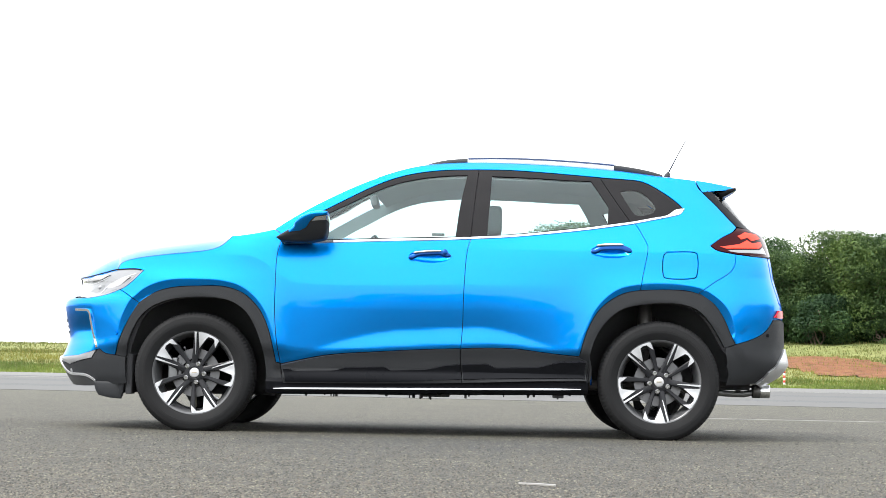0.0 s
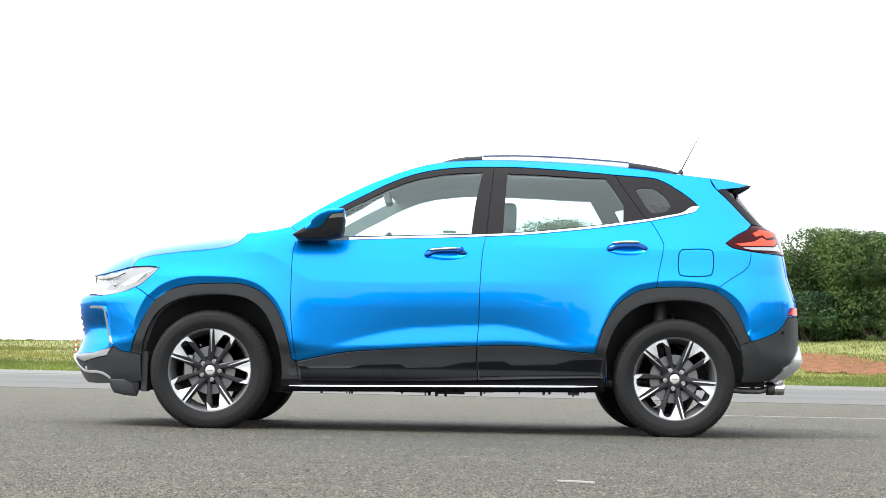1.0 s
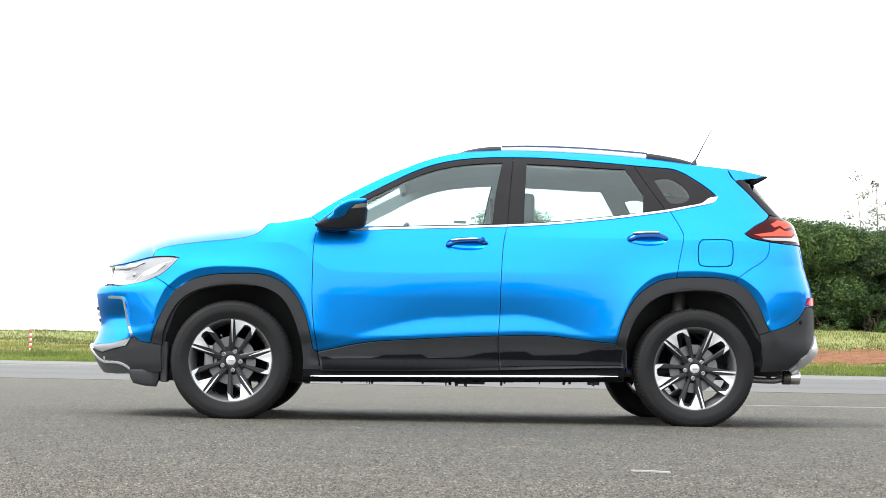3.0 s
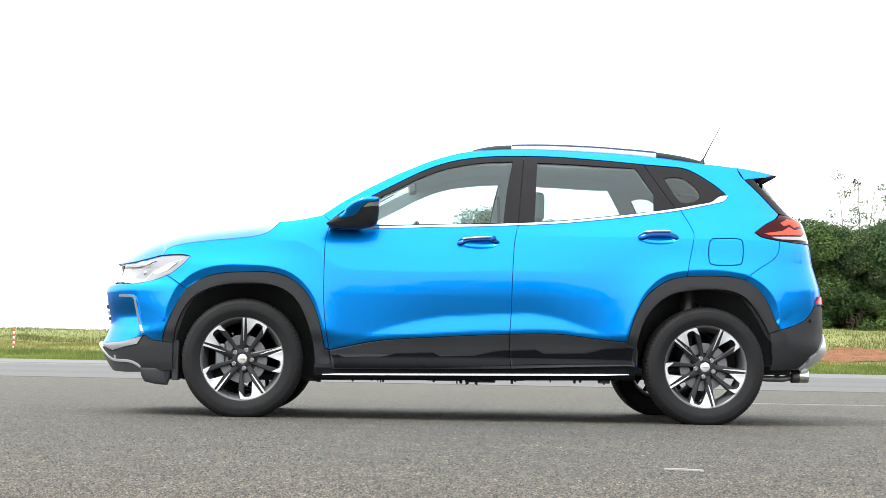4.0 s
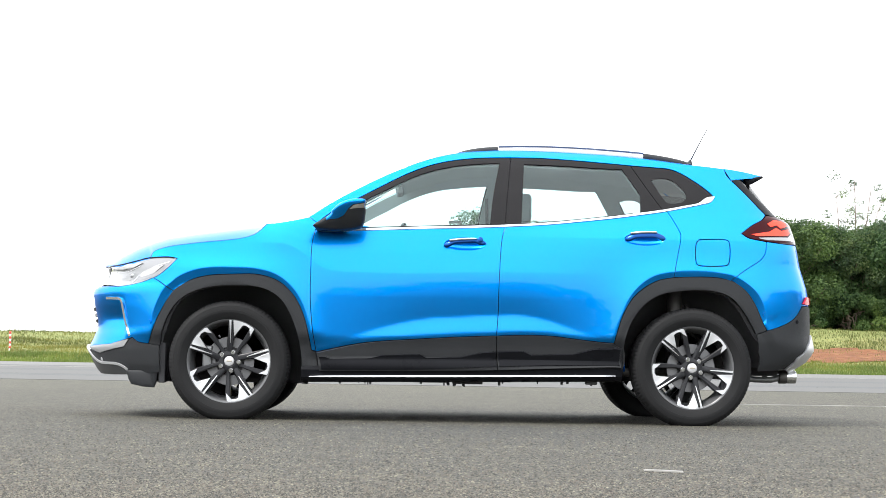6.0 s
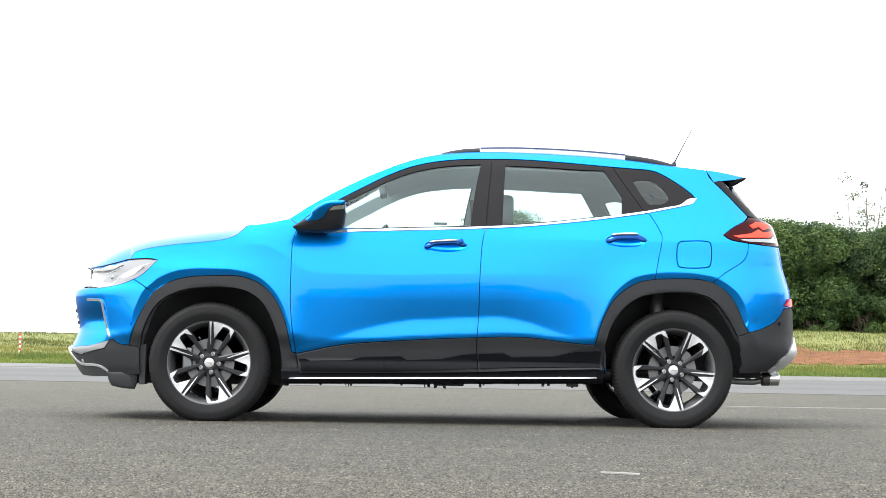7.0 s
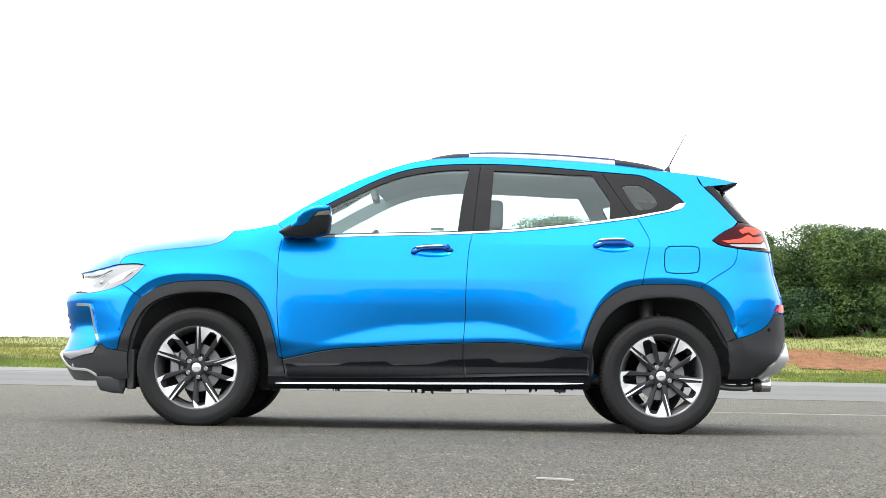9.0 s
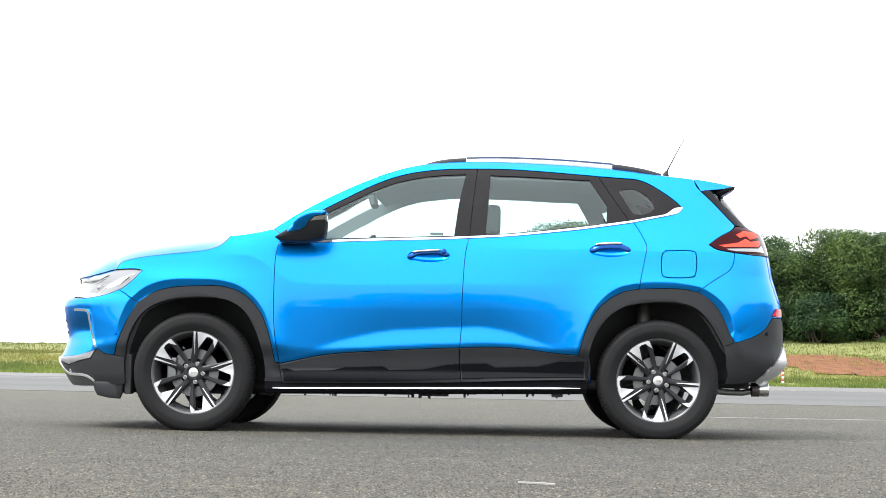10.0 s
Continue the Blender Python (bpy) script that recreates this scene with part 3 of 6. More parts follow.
def flare(x, z):
    """The fenders swell round the wheels up to a crease, and the lip inside it tucks under."""
    grow = 0.0
    for xc, k in ARCH_RING:
        r = np.hypot(x - xc, (z - 0.315))
        k = np.interp(np.degrees(np.arctan2(z - 0.315, x - xc)), k[:, 0], k[:, 1])
        e = soft_plus(r - k, 0.0015)
        slope = np.clip(e / 0.30, 0, 1)
        lip = 0.018 * (1 - slope) ** 3 - LIP[0] * np.clip(e - (r - k), 0, 0.05)
        grow = grow + np.where(slope < 1, lip, 0) * (1 - smooth(0.43, 0.60, x) * (1 - smooth(1.0, 1.6, x))) * (1 - smooth(0.84, 0.98, z)) * smooth(0.40, 0.50, z)
    return grow


def skin(u, v, out=0.0):
    """Points of the near side of the skin, out metres outside it."""
    u, v = np.asarray(u, float), np.asarray(v, float)
    px, py = np.interp(u, PLAN_U, PLAN_X), np.interp(u, PLAN_U, PLAN_Y)
    k = smooth(1.3, 2.3, px)
    near = smooth(-0.05, 0.34, px)
    s = (1 - k) * ((1 - near) * np.interp(v, *SIDE_F) + near * np.interp(creased(px, v), *SIDE_F)) + k * np.interp(v, *SIDE_R) + hollow(px, v)
    y = py * (1 - s / 0.893) + flare(px, v) * smooth(0.6, 0.87, py)
    x = px + np.interp(v, *NOSE) * (np.maximum(0, X_SHRINK_F - px) / (X_SHRINK_F - X_NOSE)) ** 2
    x = x - np.interp(v, *TAIL) * (np.maximum(0, px - X_SHRINK_R) / (X_TAIL - X_SHRINK_R)) ** 1.6
    p = np.stack([x, -y, v + 0 * x], -1)
    if np.any(out):
        p = p + skin_normal(u, v) * np.asarray(out)[..., None]
    return p


def skin_normal(u, v):
    e = 0.004
    n = np.cross(skin(u + e, v) - skin(u - e, v), skin(u, v + e) - skin(u, v - e))
    return n / (np.linalg.norm(n, axis=-1, keepdims=True) + 1e-12)


# creases that the panels' meshes follow: the rings round the wheels and the line along the doors
CREASES = []
for _xc, _k in ARCH_RING:
    for _d in (-0.008, -0.003, 0.0, 0.003, 0.008):
        _r = [np.interp(math.degrees(_a), _k[:, 0], _k[:, 1]) + _d for _a in np.linspace(0.1, math.pi - 0.1, 110)]
        CREASES.append([(_xc + _q * math.cos(_a), 0.315 + _q * math.sin(_a)) for _q, _a in zip(_r, np.linspace(0.1, math.pi - 0.1, 110))])
for _z in (-0.008, 0.0, 0.008):
    CREASES.append([(_x, float(crease_height(_x)) + _z) for _x in np.arange(0.30, 2.2, 0.016)])

# ---- ground ----
def edge_line(x):
    return 41.6 - 0.11 * np.clip(x, -40, 60)


def ground_height(x, y):
    """The bank behind the runway's edge: it rises from the asphalt, higher towards the trees."""
    d = np.asarray(y, float) - edge_line(np.asarray(x, float))
    top = 1.02 + 0.50 * smooth(-4, 12, x)
    low = 0.40 * smooth(0.3, 5.5, d)
    return low + (top - 0.40) * smooth(4.0, 14.0, d)


def rough_ground(x, y):
    d = float(y - edge_line(x))
    bump_ = noise.noise((x * 0.35, y * 0.35, 0.0)) * 0.10 + noise.noise((x * 1.3, y * 1.3, 3.0)) * 0.04
    return float(ground_height(x, y)) + bump_ * float(smooth(0.5, 4, d)) * float(1 - smooth(60, 110, y))


def sheet_grid(name, xs, ys, height, mat, label, category, kind="structure"):
    verts = [(x, y, float(height(x, y))) for y in ys for x in xs]
    n = len(xs)
    faces = [(j * n + i, j * n + i + 1, j * n + n + i + 1, j * n + n + i) for j in range(len(ys) - 1) for i in range(n - 1)]
    return tagged(new(name, mesh_of(name, verts, faces, mat)), label, category, "", kind)


xs = sorted(set([-3000, -1500, -700, -300, -150, -80] + [float(v) for v in np.arange(-48, 61, 0.75)] + [80, 120, 200, 400, 800, 1600, 3000]))
ys = sorted(set([-3000, -1000, -300, -100, -40, 0, 20, 34] + [float(v) for v in np.arange(36, 68, 0.6)] + [70, 75, 80, 100, 150, 300, 700, 1500, 3000]))
sheet_grid("ground", xs, ys, lambda x, y: rough_ground(x, y) - 0.02, GROUND, "yellow-green grassy bank rising behind the asphalt", "ground")


def strip(name, x0, x1, y0, y1, z, mat, label, category, step=6.0, thick=0.10):
    """A flat bed of paving with thickness; y0 and y1 are numbers or functions of x."""
    f0, f1 = (v if callable(v) else (lambda x, k=v: k) for v in (y0, y1))
    xs_ = [x0] + [float(v) for v in np.arange(max(x0, -60) + step, min(x1, 90), step)] + [x1]
    verts, faces = [], []
    for x in xs_:
        a, b = float(f0(x)), float(f1(x))
        verts += [(x, a, z), (x, b, z), (x, b, z - thick), (x, a, z - thick)]
    for i in range(len(xs_) - 1):
        faces += [(i * 4 + (k + 1) % 4, i * 4 + 4 + (k + 1) % 4, i * 4 + 4 + k, i * 4 + k) for k in range(4)]
    return tagged(new(name, mesh_of(name, verts, [tuple(reversed(t)) for t in faces], mat, False)), label, category, "", "structure")


strip("road", -400.0, 400.0, -300.0, edge_line, 0.0, ASPHALT, "worn dark grey asphalt runway with coarse pale stones", "runway")
along = lambda k, n: (lambda x: float(edge_line(x)) - k + 0.30 * noise.noise((x * 0.09, n, 0.0)))
# lighter and darker bands of old paving along the far edge of the runway
BANDS = (30.5, 26.8, 25.2, 20.4, 18.6, 12.6, 10.6, 0.3)
for n, (k0, k1) in enumerate(zip(BANDS, BANDS[1:])):
    mat, label = ((ASPHALT_GREY, "dark blue-grey sealed band of asphalt") if n % 2 else (ASPHALT_MID, "light grey worn band of asphalt")) if k1 > 1 else (ASPHALT_PALE, "pale dusty asphalt edge lane")
    strip("road_lane", -300.0, 300.0, along(k0 - 0.02, n), along(k1, n + 1) if k1 > 1 else (lambda x: float(edge_line(x)) - 0.3), 0.004, mat, label, "runway", 3.0, 0.01)
strip("road_line", 3.0, 90.0, 4.04, 4.09, 0.0045, LINE_WHITE, "faded thin white painted line on the asphalt", "road marking", 6.0, 0.01)
strip("road_line", -200.0, 200.0, 28.3, 28.6, 0.0085, LINE_WHITE, "faded thin white painted line on the asphalt", "road marking", 6.0, 0.01)
verts = [(1.722, -4.885, 0.006), (1.79, -4.905, 0.006), (1.842, -4.945, 0.006), (1.838, -4.985, 0.006), (1.78, -4.945, 0.006), (1.724, -4.905, 0.006)]
verts = verts + [(x, y, 0.001) for x, y, z in verts]
tagged(new("paint_mark", mesh_of("paint_mark", verts, [(5, 4, 3, 2, 1, 0), *[(i, (i + 1) % 6, (i + 1) % 6 + 6, i + 6) for i in range(6)]], LINE_WHITE, False)), "small white paint scrape on the asphalt", "road marking", "", "structure")

# stones that stand out of the worn asphalt where the walk passes it
rs = np.random.RandomState(77)
N_STONE = 190000
sy = -6.4 + 26.0 * rs.uniform(0, 1, N_STONE) ** 3.1
sx = 1.25 + rs.uniform(-1, 1, N_STONE) * (1.75 + (sy + 6.4) * 0.34)
sr = rs.uniform(0.0028, 0.0062, N_STONE) * (1 + 0.04 * (sy + 6))
sh = sr * rs.uniform(0.3, 0.7, N_STONE) * np.clip(1 - (sy + 4) / 14, 0.12, 1)
turn_ = rs.uniform(0, math.pi, N_STONE)
p_ = np.zeros((N_STONE, 6, 3), np.float32)
for k in range(5):
    a_ = turn_ + 2 * math.pi * k / 5
    w_ = sr * rs.uniform(0.75, 1.2, N_STONE)
    p_[:, k] = np.stack([sx + np.cos(a_) * w_, sy + np.sin(a_) * w_, np.full(N_STONE, -0.0005)], 1)
p_[:, 5] = np.stack([sx + rs.uniform(-0.3, 0.3, N_STONE) * sr, sy + rs.uniform(-0.3, 0.3, N_STONE) * sr, sh], 1)
tri = np.array([(k, (k + 1) % 5, 5) for k in range(5)]).ravel()
loops_ = (np.arange(N_STONE)[:, None] * 6 + tri).ravel().astype(np.int32)
me = bpy.data.meshes.new("asphalt_stones")
me.vertices.add(N_STONE * 6)
me.vertices.foreach_set("co", p_.ravel())
me.loops.add(len(loops_))
me.loops.foreach_set("vertex_index", loops_)
me.polygons.add(N_STONE * 5)
me.polygons.foreach_set("loop_start", np.arange(0, len(loops_), 3, dtype=np.int32))
me.materials.append(STONE)
me.update(calc_edges=True)
tagged(new("asphalt_stones", me), "coarse stones standing out of the worn asphalt", "gravel", "", "stuff")

# bare red earth cut into the bank
cells, verts, faces, index = {}, [], [], {}
step = 0.3
for i in range(int((60 - 8.5) / step)):
    for j in range(int(8 / step)):
        x = 8.5 + i * step
        y = float(edge_line(x)) + 3.6 + j * step
        d = y - float(edge_line(x))
        n1 = noise.noise((x * 0.28, y * 0.3, 7.0)) + 0.5 * noise.noise((x * 0.9, y * 0.9, 2.0))
        lo_, hi_ = 4.7 + 1.5 * n1 - 0.5 * float(smooth(14, 24, x)), 8.5 + 2.6 * noise.noise((x * 0.4, 5.0, y * 0.4))
        if lo_ < d < hi_ and n1 > -0.9 and x > 11.6 + (d - 6) * -0.4:
            cells[i, j] = (x, y)
for (i, j), (x, y) in cells.items():
    quad = []
    for a, b in ((0, 0), (1, 0), (1, 1), (0, 1)):
        if (i + a, j + b) not in index:
            xx = 8.5 + (i + a) * step
            yy = float(edge_line(xx)) + 3.6 + (j + b) * step
            index[i + a, j + b] = len(verts)
            verts.append((xx, yy, rough_ground(xx, yy) + 0.008 + 0.04 * noise.noise((xx * 1.7, yy * 1.7, 9.0))))
        quad.append(index[i + a, j + b])
    faces.append(tuple(quad))
tagged(new("earth_patch", mesh_of("earth_patch", verts, faces, DIRT)), "bare red earth scraped open on the grassy bank", "earth", "", "structure")


# ---- plants ----
def blades(name, count, x0, x1, d0, d1, tall, wide, mat, label, seed, skip_earth=True, power=1.0):
    """A stand of grass: bent three-sided blades in tufts."""
    r = np.random.RandomState(seed)
    x = r.uniform(x0, x1, count)
    d = d0 + (d1 - d0) * r.uniform(0, 1, count) ** power
    tuft = np.array([noise.noise((float(a) * 0.6, float(b) * 0.6, seed)) for a, b in zip(x, d)])
    y = edge_line(x) + d
    keep = tuft > -0.55
    if skip_earth:
        bare = np.array([(int((a - 8.5) / step), int((b - float(edge_line(a)) - 3.6) / step)) in cells for a, b in zip(x, y)])
        keep &= ~bare | (r.uniform(0, 1, count) < 0.20)
    x, y, tuft = x[keep], y[keep], tuft[keep]
    n = len(x)
    z = np.array([rough_ground(float(a), float(b)) for a, b in zip(x, y)]) - 0.03
    h = tall * r.uniform(0.5, 1.25, n) * (1 + 0.6 * tuft)
    a = r.uniform(0, 2 * math.pi, n)
    w = wide * r.uniform(0.6, 1.3, n)
    lean = r.uniform(0.05, 0.55, n) * h
    la = r.uniform(0, 2 * math.pi, n)
    dx, dy = np.cos(a) * w / 2, np.sin(a) * w / 2
    p = np.zeros((n, 5, 3))
    p[:, 0], p[:, 1] = np.stack([x - dx, y - dy, z], 1), np.stack([x + dx, y + dy, z], 1)
    mx, my = x + np.cos(la) * lean * 0.35, y + np.sin(la) * lean * 0.35
    p[:, 2], p[:, 3] = np.stack([mx + dx * 0.75, my + dy * 0.75, z + h * 0.6], 1), np.stack([mx - dx * 0.75, my - dy * 0.75, z + h * 0.6], 1)
    p[:, 4] = np.stack([x + np.cos(la) * lean, y + np.sin(la) * lean, z + h], 1)
    base_ = np.arange(n)[:, None] * 5
    me = bpy.data.meshes.new(name)
    quads = (base_ + np.array([0, 1, 2, 3])).tolist()
    tris = (base_ + np.array([3, 2, 4])).tolist()
    me.from_pydata(p.reshape(-1, 3).tolist(), [], quads + tris)
    me.materials.append(mat)
    return tagged(new(name, me), label, "grass", "", "stuff")


blades("grass_verge", 76000, -26, 34, 0.1, 3.4, 0.11, 0.020, GRASS_FRESH, "fresh green grass along the asphalt edge", 3, False, 0.8)
blades("grass_bank", 120000, -30, 36, 2.0, 9.5, 0.10, 0.015, GRASS, "long yellow-green grass on the bank", 4)
blades("grass_crest", 76000, -34, 38, 8.0, 22.0, 0.09, 0.022, GRASS, "long yellow-green grass on the crest of the bank", 5, True, 1.4)


def leaves(r, centers, radii, per, size, flat=0.8):
    """Leaf quads scattered over the shells of clumps."""
    out = []
    for c, rad in zip(centers, radii):
        n = per
        d = r.normal(size=(n, 3))
        d /= np.linalg.norm(d, axis=1, keepdims=True)
        q = c + d * rad * r.uniform(0.74, 1.0, (n, 1)) * np.array((1, 1, flat))
        nrm = d * 0.8 + r.normal(size=(n, 3)) * 0.55 + np.array((0, 0, 0.5))
        nrm /= np.linalg.norm(nrm, axis=1, keepdims=True)
        t = np.cross(nrm, r.normal(size=(n, 3)))
        t /= np.linalg.norm(t, axis=1, keepdims=True)
        b = np.cross(nrm, t)
        s = size * r.uniform(0.6, 1.35, (n, 1))
        droop = nrm * s * 0.18
        out.append(np.stack([q - t * s, q + b * s * 0.45 - droop * 0.2, q + t * s - droop, q - b * s * 0.45 - droop * 0.2], 1))
    p = np.concatenate(out)
    n = len(p)
    return p.reshape(-1, 3).tolist(), (np.arange(n)[:, None] * 4 + np.arange(4)).tolist()


def limb(r, a, b, r0, r1, wob):
    pts, rad = [], []
    for k in range(6):
        s = k / 5
        p = np.array(a) * (1 - s) + np.array(b) * s + r.normal(size=3) * wob * math.sin(math.pi * s)
        pts.append(tuple(p))
        rad.append(r0 * (1 - s) + r1 * s)
    return tube(pts, rad, 7)


def tree(name, label, seed, height, spread, low, clumps, per, size, mat, category="tree", trunks=1, big=(0.5, 1.0), group="trees of the wood behind the bank"):
    """Trunks with limbs that carry a crown of leaf clumps; low: how far down the crown reaches, as a share of the height."""
    r = np.random.RandomState(seed)
    t = thing(name, 0, 0, 0, label, category, group)
    wood_v, wood_f, centers, radii = [], [], [], []

    def grow(data):
        k = len(wood_v)
        wood_v.extend(data[0])
        wood_f.extend([tuple(i + k for i in f) for f in data[1]])

    for k in range(clumps):
        z = height * (low + (1 - low) * r.uniform(0.0, 1.0) ** 0.75)
        s = (z / height - low) / (1 - low)
        reach = spread * (0.55 + 0.6 * math.sin(math.pi * min(1, 0.18 + 0.80 * s))) * r.uniform(0.45, 1.0)
        a = r.uniform(0, 2 * math.pi)
        rad = r.uniform(*big)
        centers.append(np.array((reach * math.cos(a), reach * math.sin(a) * 0.8, min(z, height - rad * 0.6))))
        radii.append(rad)
    tops = []
    for k in range(trunks):
        a = r.uniform(0, 2 * math.pi)
        foot = (0.25 * k * math.cos(a), 0.25 * k * math.sin(a), -0.3)
        top = (foot[0] + spread * 0.3 * math.cos(a), foot[1] + spread * 0.3 * math.sin(a), height * 0.62)
        grow(limb(r, foot, top, 0.11 * height / 5, 0.045 * height / 5, 0.12))
        tops.append((np.array(foot), np.array(top)))
    for c in centers[::2]:
        f, q = tops[r.randint(len(tops))]
        s = min(0.95, max(0.2, (c[2] - 0.6) / (height * 0.62)))
        grow(limb(r, f + (q - f) * s * r.uniform(0.6, 0.95), c, 0.035, 0.012, 0.08))
    add("trunk", mesh_of("trunk", wood_v, wood_f, BARK), t, "grey-brown trunk and limbs")
    lv, lf = leaves(r, centers, radii, per, size)
    add("crown", mesh_of("crown", lv, lf, mat, False), t, "crown of small leaves")
    return t


def plant(t, x, y, turn, scale):
    """Sets a tree, or a copy of it, on the bank."""
    m = pose(x, y, float(ground_height(x, y)) - 0.05, 0, 0, turn)
    c = copy_thing(t, m)
    c.scale = (scale, scale, scale * (0.94 + 0.12 * ((turn * 7) % 10) / 10))
    return c


WOOD = [tree("tree", "dense broad-leaved tree, leafy almost to the ground", 11, 4.6, 1.9, 0.10, 70, 430, 0.056, LEAF, trunks=2),
        tree("tree", "dense dark green tree at the edge of the wood", 12, 4.9, 2.0, 0.12, 74, 430, 0.055, LEAF_DEEP, trunks=2),
        tree("tree", "rounded green tree with a loose crown", 13, 4.4, 1.7, 0.18, 58, 430, 0.058, LEAF, trunks=1),
        tree("tree", "grey-green feathery tree in the wood", 14, 4.2, 1.6, 0.15, 58, 400, 0.055, LEAF_PALE, trunks=2, big=(0.35, 0.65))]
BUSH = [tree("bush", "low leafy green bush at the foot of the trees", 21, 1.7, 1.1, 0.05, 28, 360, 0.054, LEAF_DEEP, "bush", 2, (0.3, 0.55), "bushes along the wood"),
        tree("bush", "low bright green bush at the foot of the trees", 22, 1.5, 1.2, 0.05, 26, 360, 0.056, LEAF, "bush", 2, (0.3, 0.5), "bushes along the wood")]
r = random.Random(8)
used = set()
def place(kinds, k, x, y, turn, scale):
    if (id(kinds), k) not in used:
        used.add((id(kinds), k))
        t = kinds[k % 10]
        t.matrix_world = pose(x, y, float(ground_height(x, y)) - 0.05, 0, 0, turn)
        t.scale = (scale, scale, scale)
        return t
    return plant(kinds[k % 10], x, y, turn, scale)


# the wood: a front row, a back row and undergrowth, from the tail of the car eastwards
for n in range(22):
    x = 10.6 + 1.15 * n + r.uniform(-0.4, 0.4)
    place(WOOD, n % 4 if n % 5 else (n + 1) % 4, x, 55.2 + r.uniform(-0.6, 0.9), r.uniform(0, 360), (0.70 + 0.035 * min(n, 10)) * r.uniform(0.88, 1.10))
for n in range(14):
    x = 11.2 + 1.8 * n + r.uniform(-0.6, 0.6)
    place(WOOD, (n * 3 + 1) % 4, x, 58.8 + r.uniform(-0.8, 1.2), r.uniform(0, 360), (0.76 + 0.045 * min(n, 8)) * r.uniform(0.90, 1.14))
for n in range(22):
    x = 10.3 + 1.1 * n + r.uniform(-0.4, 0.4)
    place(BUSH, 0 if r.random() < 0.6 else 1, x, 54.2 + r.uniform(-0.8, 0.8), r.uniform(0, 360), r.uniform(0.55, 1.0))
for n in range(30):
    plant(BUSH[n % 2], 10.5 + 0.9 * n + r.uniform(-0.3, 0.3), 57.0 + r.uniform(-0.5, 0.5) + 4.5 * (n % 2), r.uniform(0, 360), r.uniform(1.0, 1.5))
for n in range(24):
    plant(BUSH[(n + 1) % 2], 10.8 + 1.3 * n + r.uniform(-0.3, 0.3), 65.5 + r.uniform(-0.6, 0.6), r.uniform(0, 360), r.uniform(1.6, 2.1))
# trees standing alone, seen through the car's windows
for x, y, k, s in ((5.3, 62, 0, 1.10), (6.75, 62.6, 2, 1.08), (8.05, 62, 3, 0.99), (9.45, 62, 2, 0.94)):
    place(WOOD, k, x, y, 40 * x, s)
# low scrub far off on the crest
for n in range(9):
    plant(BUSH[1], -24 + 2.9 * n + r.uniform(-1, 1), 66 + r.uniform(0, 10), r.uniform(0, 360), r.uniform(0.10, 0.17))
# the wood on the other side of the runway, behind the walk
FAR = [tree("tree", "leafy tree of the unseen woods round the runway", 41, 4.6, 1.9, 0.08, 40, 60, 0.17, LEAF_DEEP, trunks=2, group="trees round the clearing"),
       tree("tree", "leafy green tree of the unseen woods round the runway", 42, 4.9, 2.1, 0.08, 40, 60, 0.17, LEAF, trunks=1, group="trees round the clearing")]
place(FAR, 0, -66, -112, 10, 1.6)
place(FAR, 1, 74, -112, 80, 1.5)
for n in range(26):
    plant(FAR[n % 2], -60 + 5.0 * n + r.uniform(-1, 1), -110 + r.uniform(-4, 4), r.uniform(0, 360), r.uniform(1.3, 1.8)).location.z = 0

# and the wood that the rear bumper mirrors; low unseen trees are added at the front end
for n in range(16):
    plant(FAR[n % 2], 62 + r.uniform(-3, 3), -66 + 6.5 * n, r.uniform(0, 360), r.uniform(1.9, 2.5))
    plant(FAR[(n + 1) % 2], -76 + r.uniform(-3, 3), -70 + 6.5 * n, r.uniform(0, 360), r.uniform(0.8, 1.1))

# a tall thin tree with few leaves over the wood
rr = np.random.RandomState(31)
thin = thing("tree", 19.85, 61.5, 1.4, "tall thin tree with sparse grey-green leaves", "tree", "trees of the wood behind the bank")
wood_v, wood_f, tips = [], [], []
for a, h in ((-0.6, 5.75), (0.1, 6.3), (0.8, 6.05), (1.3, 5.6)):
    stem = limb(rr, (19.85, 61.5, 1.2), (19.85 + a, 61.5 + rr.uniform(-0.4, 0.4), 1.4 + h), 0.06, 0.012, 0.10)
    k = len(wood_v)
    wood_v += stem[0]
    wood_f += [tuple(i + k for i in f) for f in stem[1]]
    for q in range(9):
        s = 0.60 + 0.40 * q / 8
        p = np.array((19.85 + a * s, 61.5, 1.3 + h * s))
        e = p + np.array((rr.uniform(-0.75, 0.75), rr.uniform(-0.5, 0.5), rr.uniform(0.05, 0.6)))
        tw = limb(rr, p, e, 0.013, 0.006, 0.05)
        k = len(wood_v)
        wood_v += tw[0]
        wood_f += [tuple(i + k for i in f) for f in tw[1]]
        if rr.uniform() < 0.75:
            tips.append(e)
add("trunk", mesh_of("trunk", wood_v, wood_f, BARK), thin, "thin pale stems and twigs")
lv, lf = leaves(rr, tips, [rr.uniform(0.14, 0.34) for _ in tips], 95, 0.045)
add("crown", mesh_of("crown", lv, lf, LEAF_PALE, False), thin, "sparse leaves")

# red and white marker posts on the verge
def marker_post(x, y, tall, bands):
    z = float(ground_height(x, y)) - 0.02
    post = thing("marker_post", x, y, z, "slim white marker post with red bands, on the grass verge", "marker post", "marker posts along the runway")
    for k in range(bands):
        a, b = z + tall * k / bands, z + tall * (k + 1) / bands
        v, f = tube([(x, y, a), (x, y, b - 0.002)] + ([(x, y, b + 0.012)] if k == bands - 1 else []), [0.035, 0.035] + ([0.02] if k == bands - 1 else []), 14)
        add("band", mesh_of("band", v, f, POLE_RED if k % 2 else POLE_WHITE), post, "red band" if k % 2 else "white band")


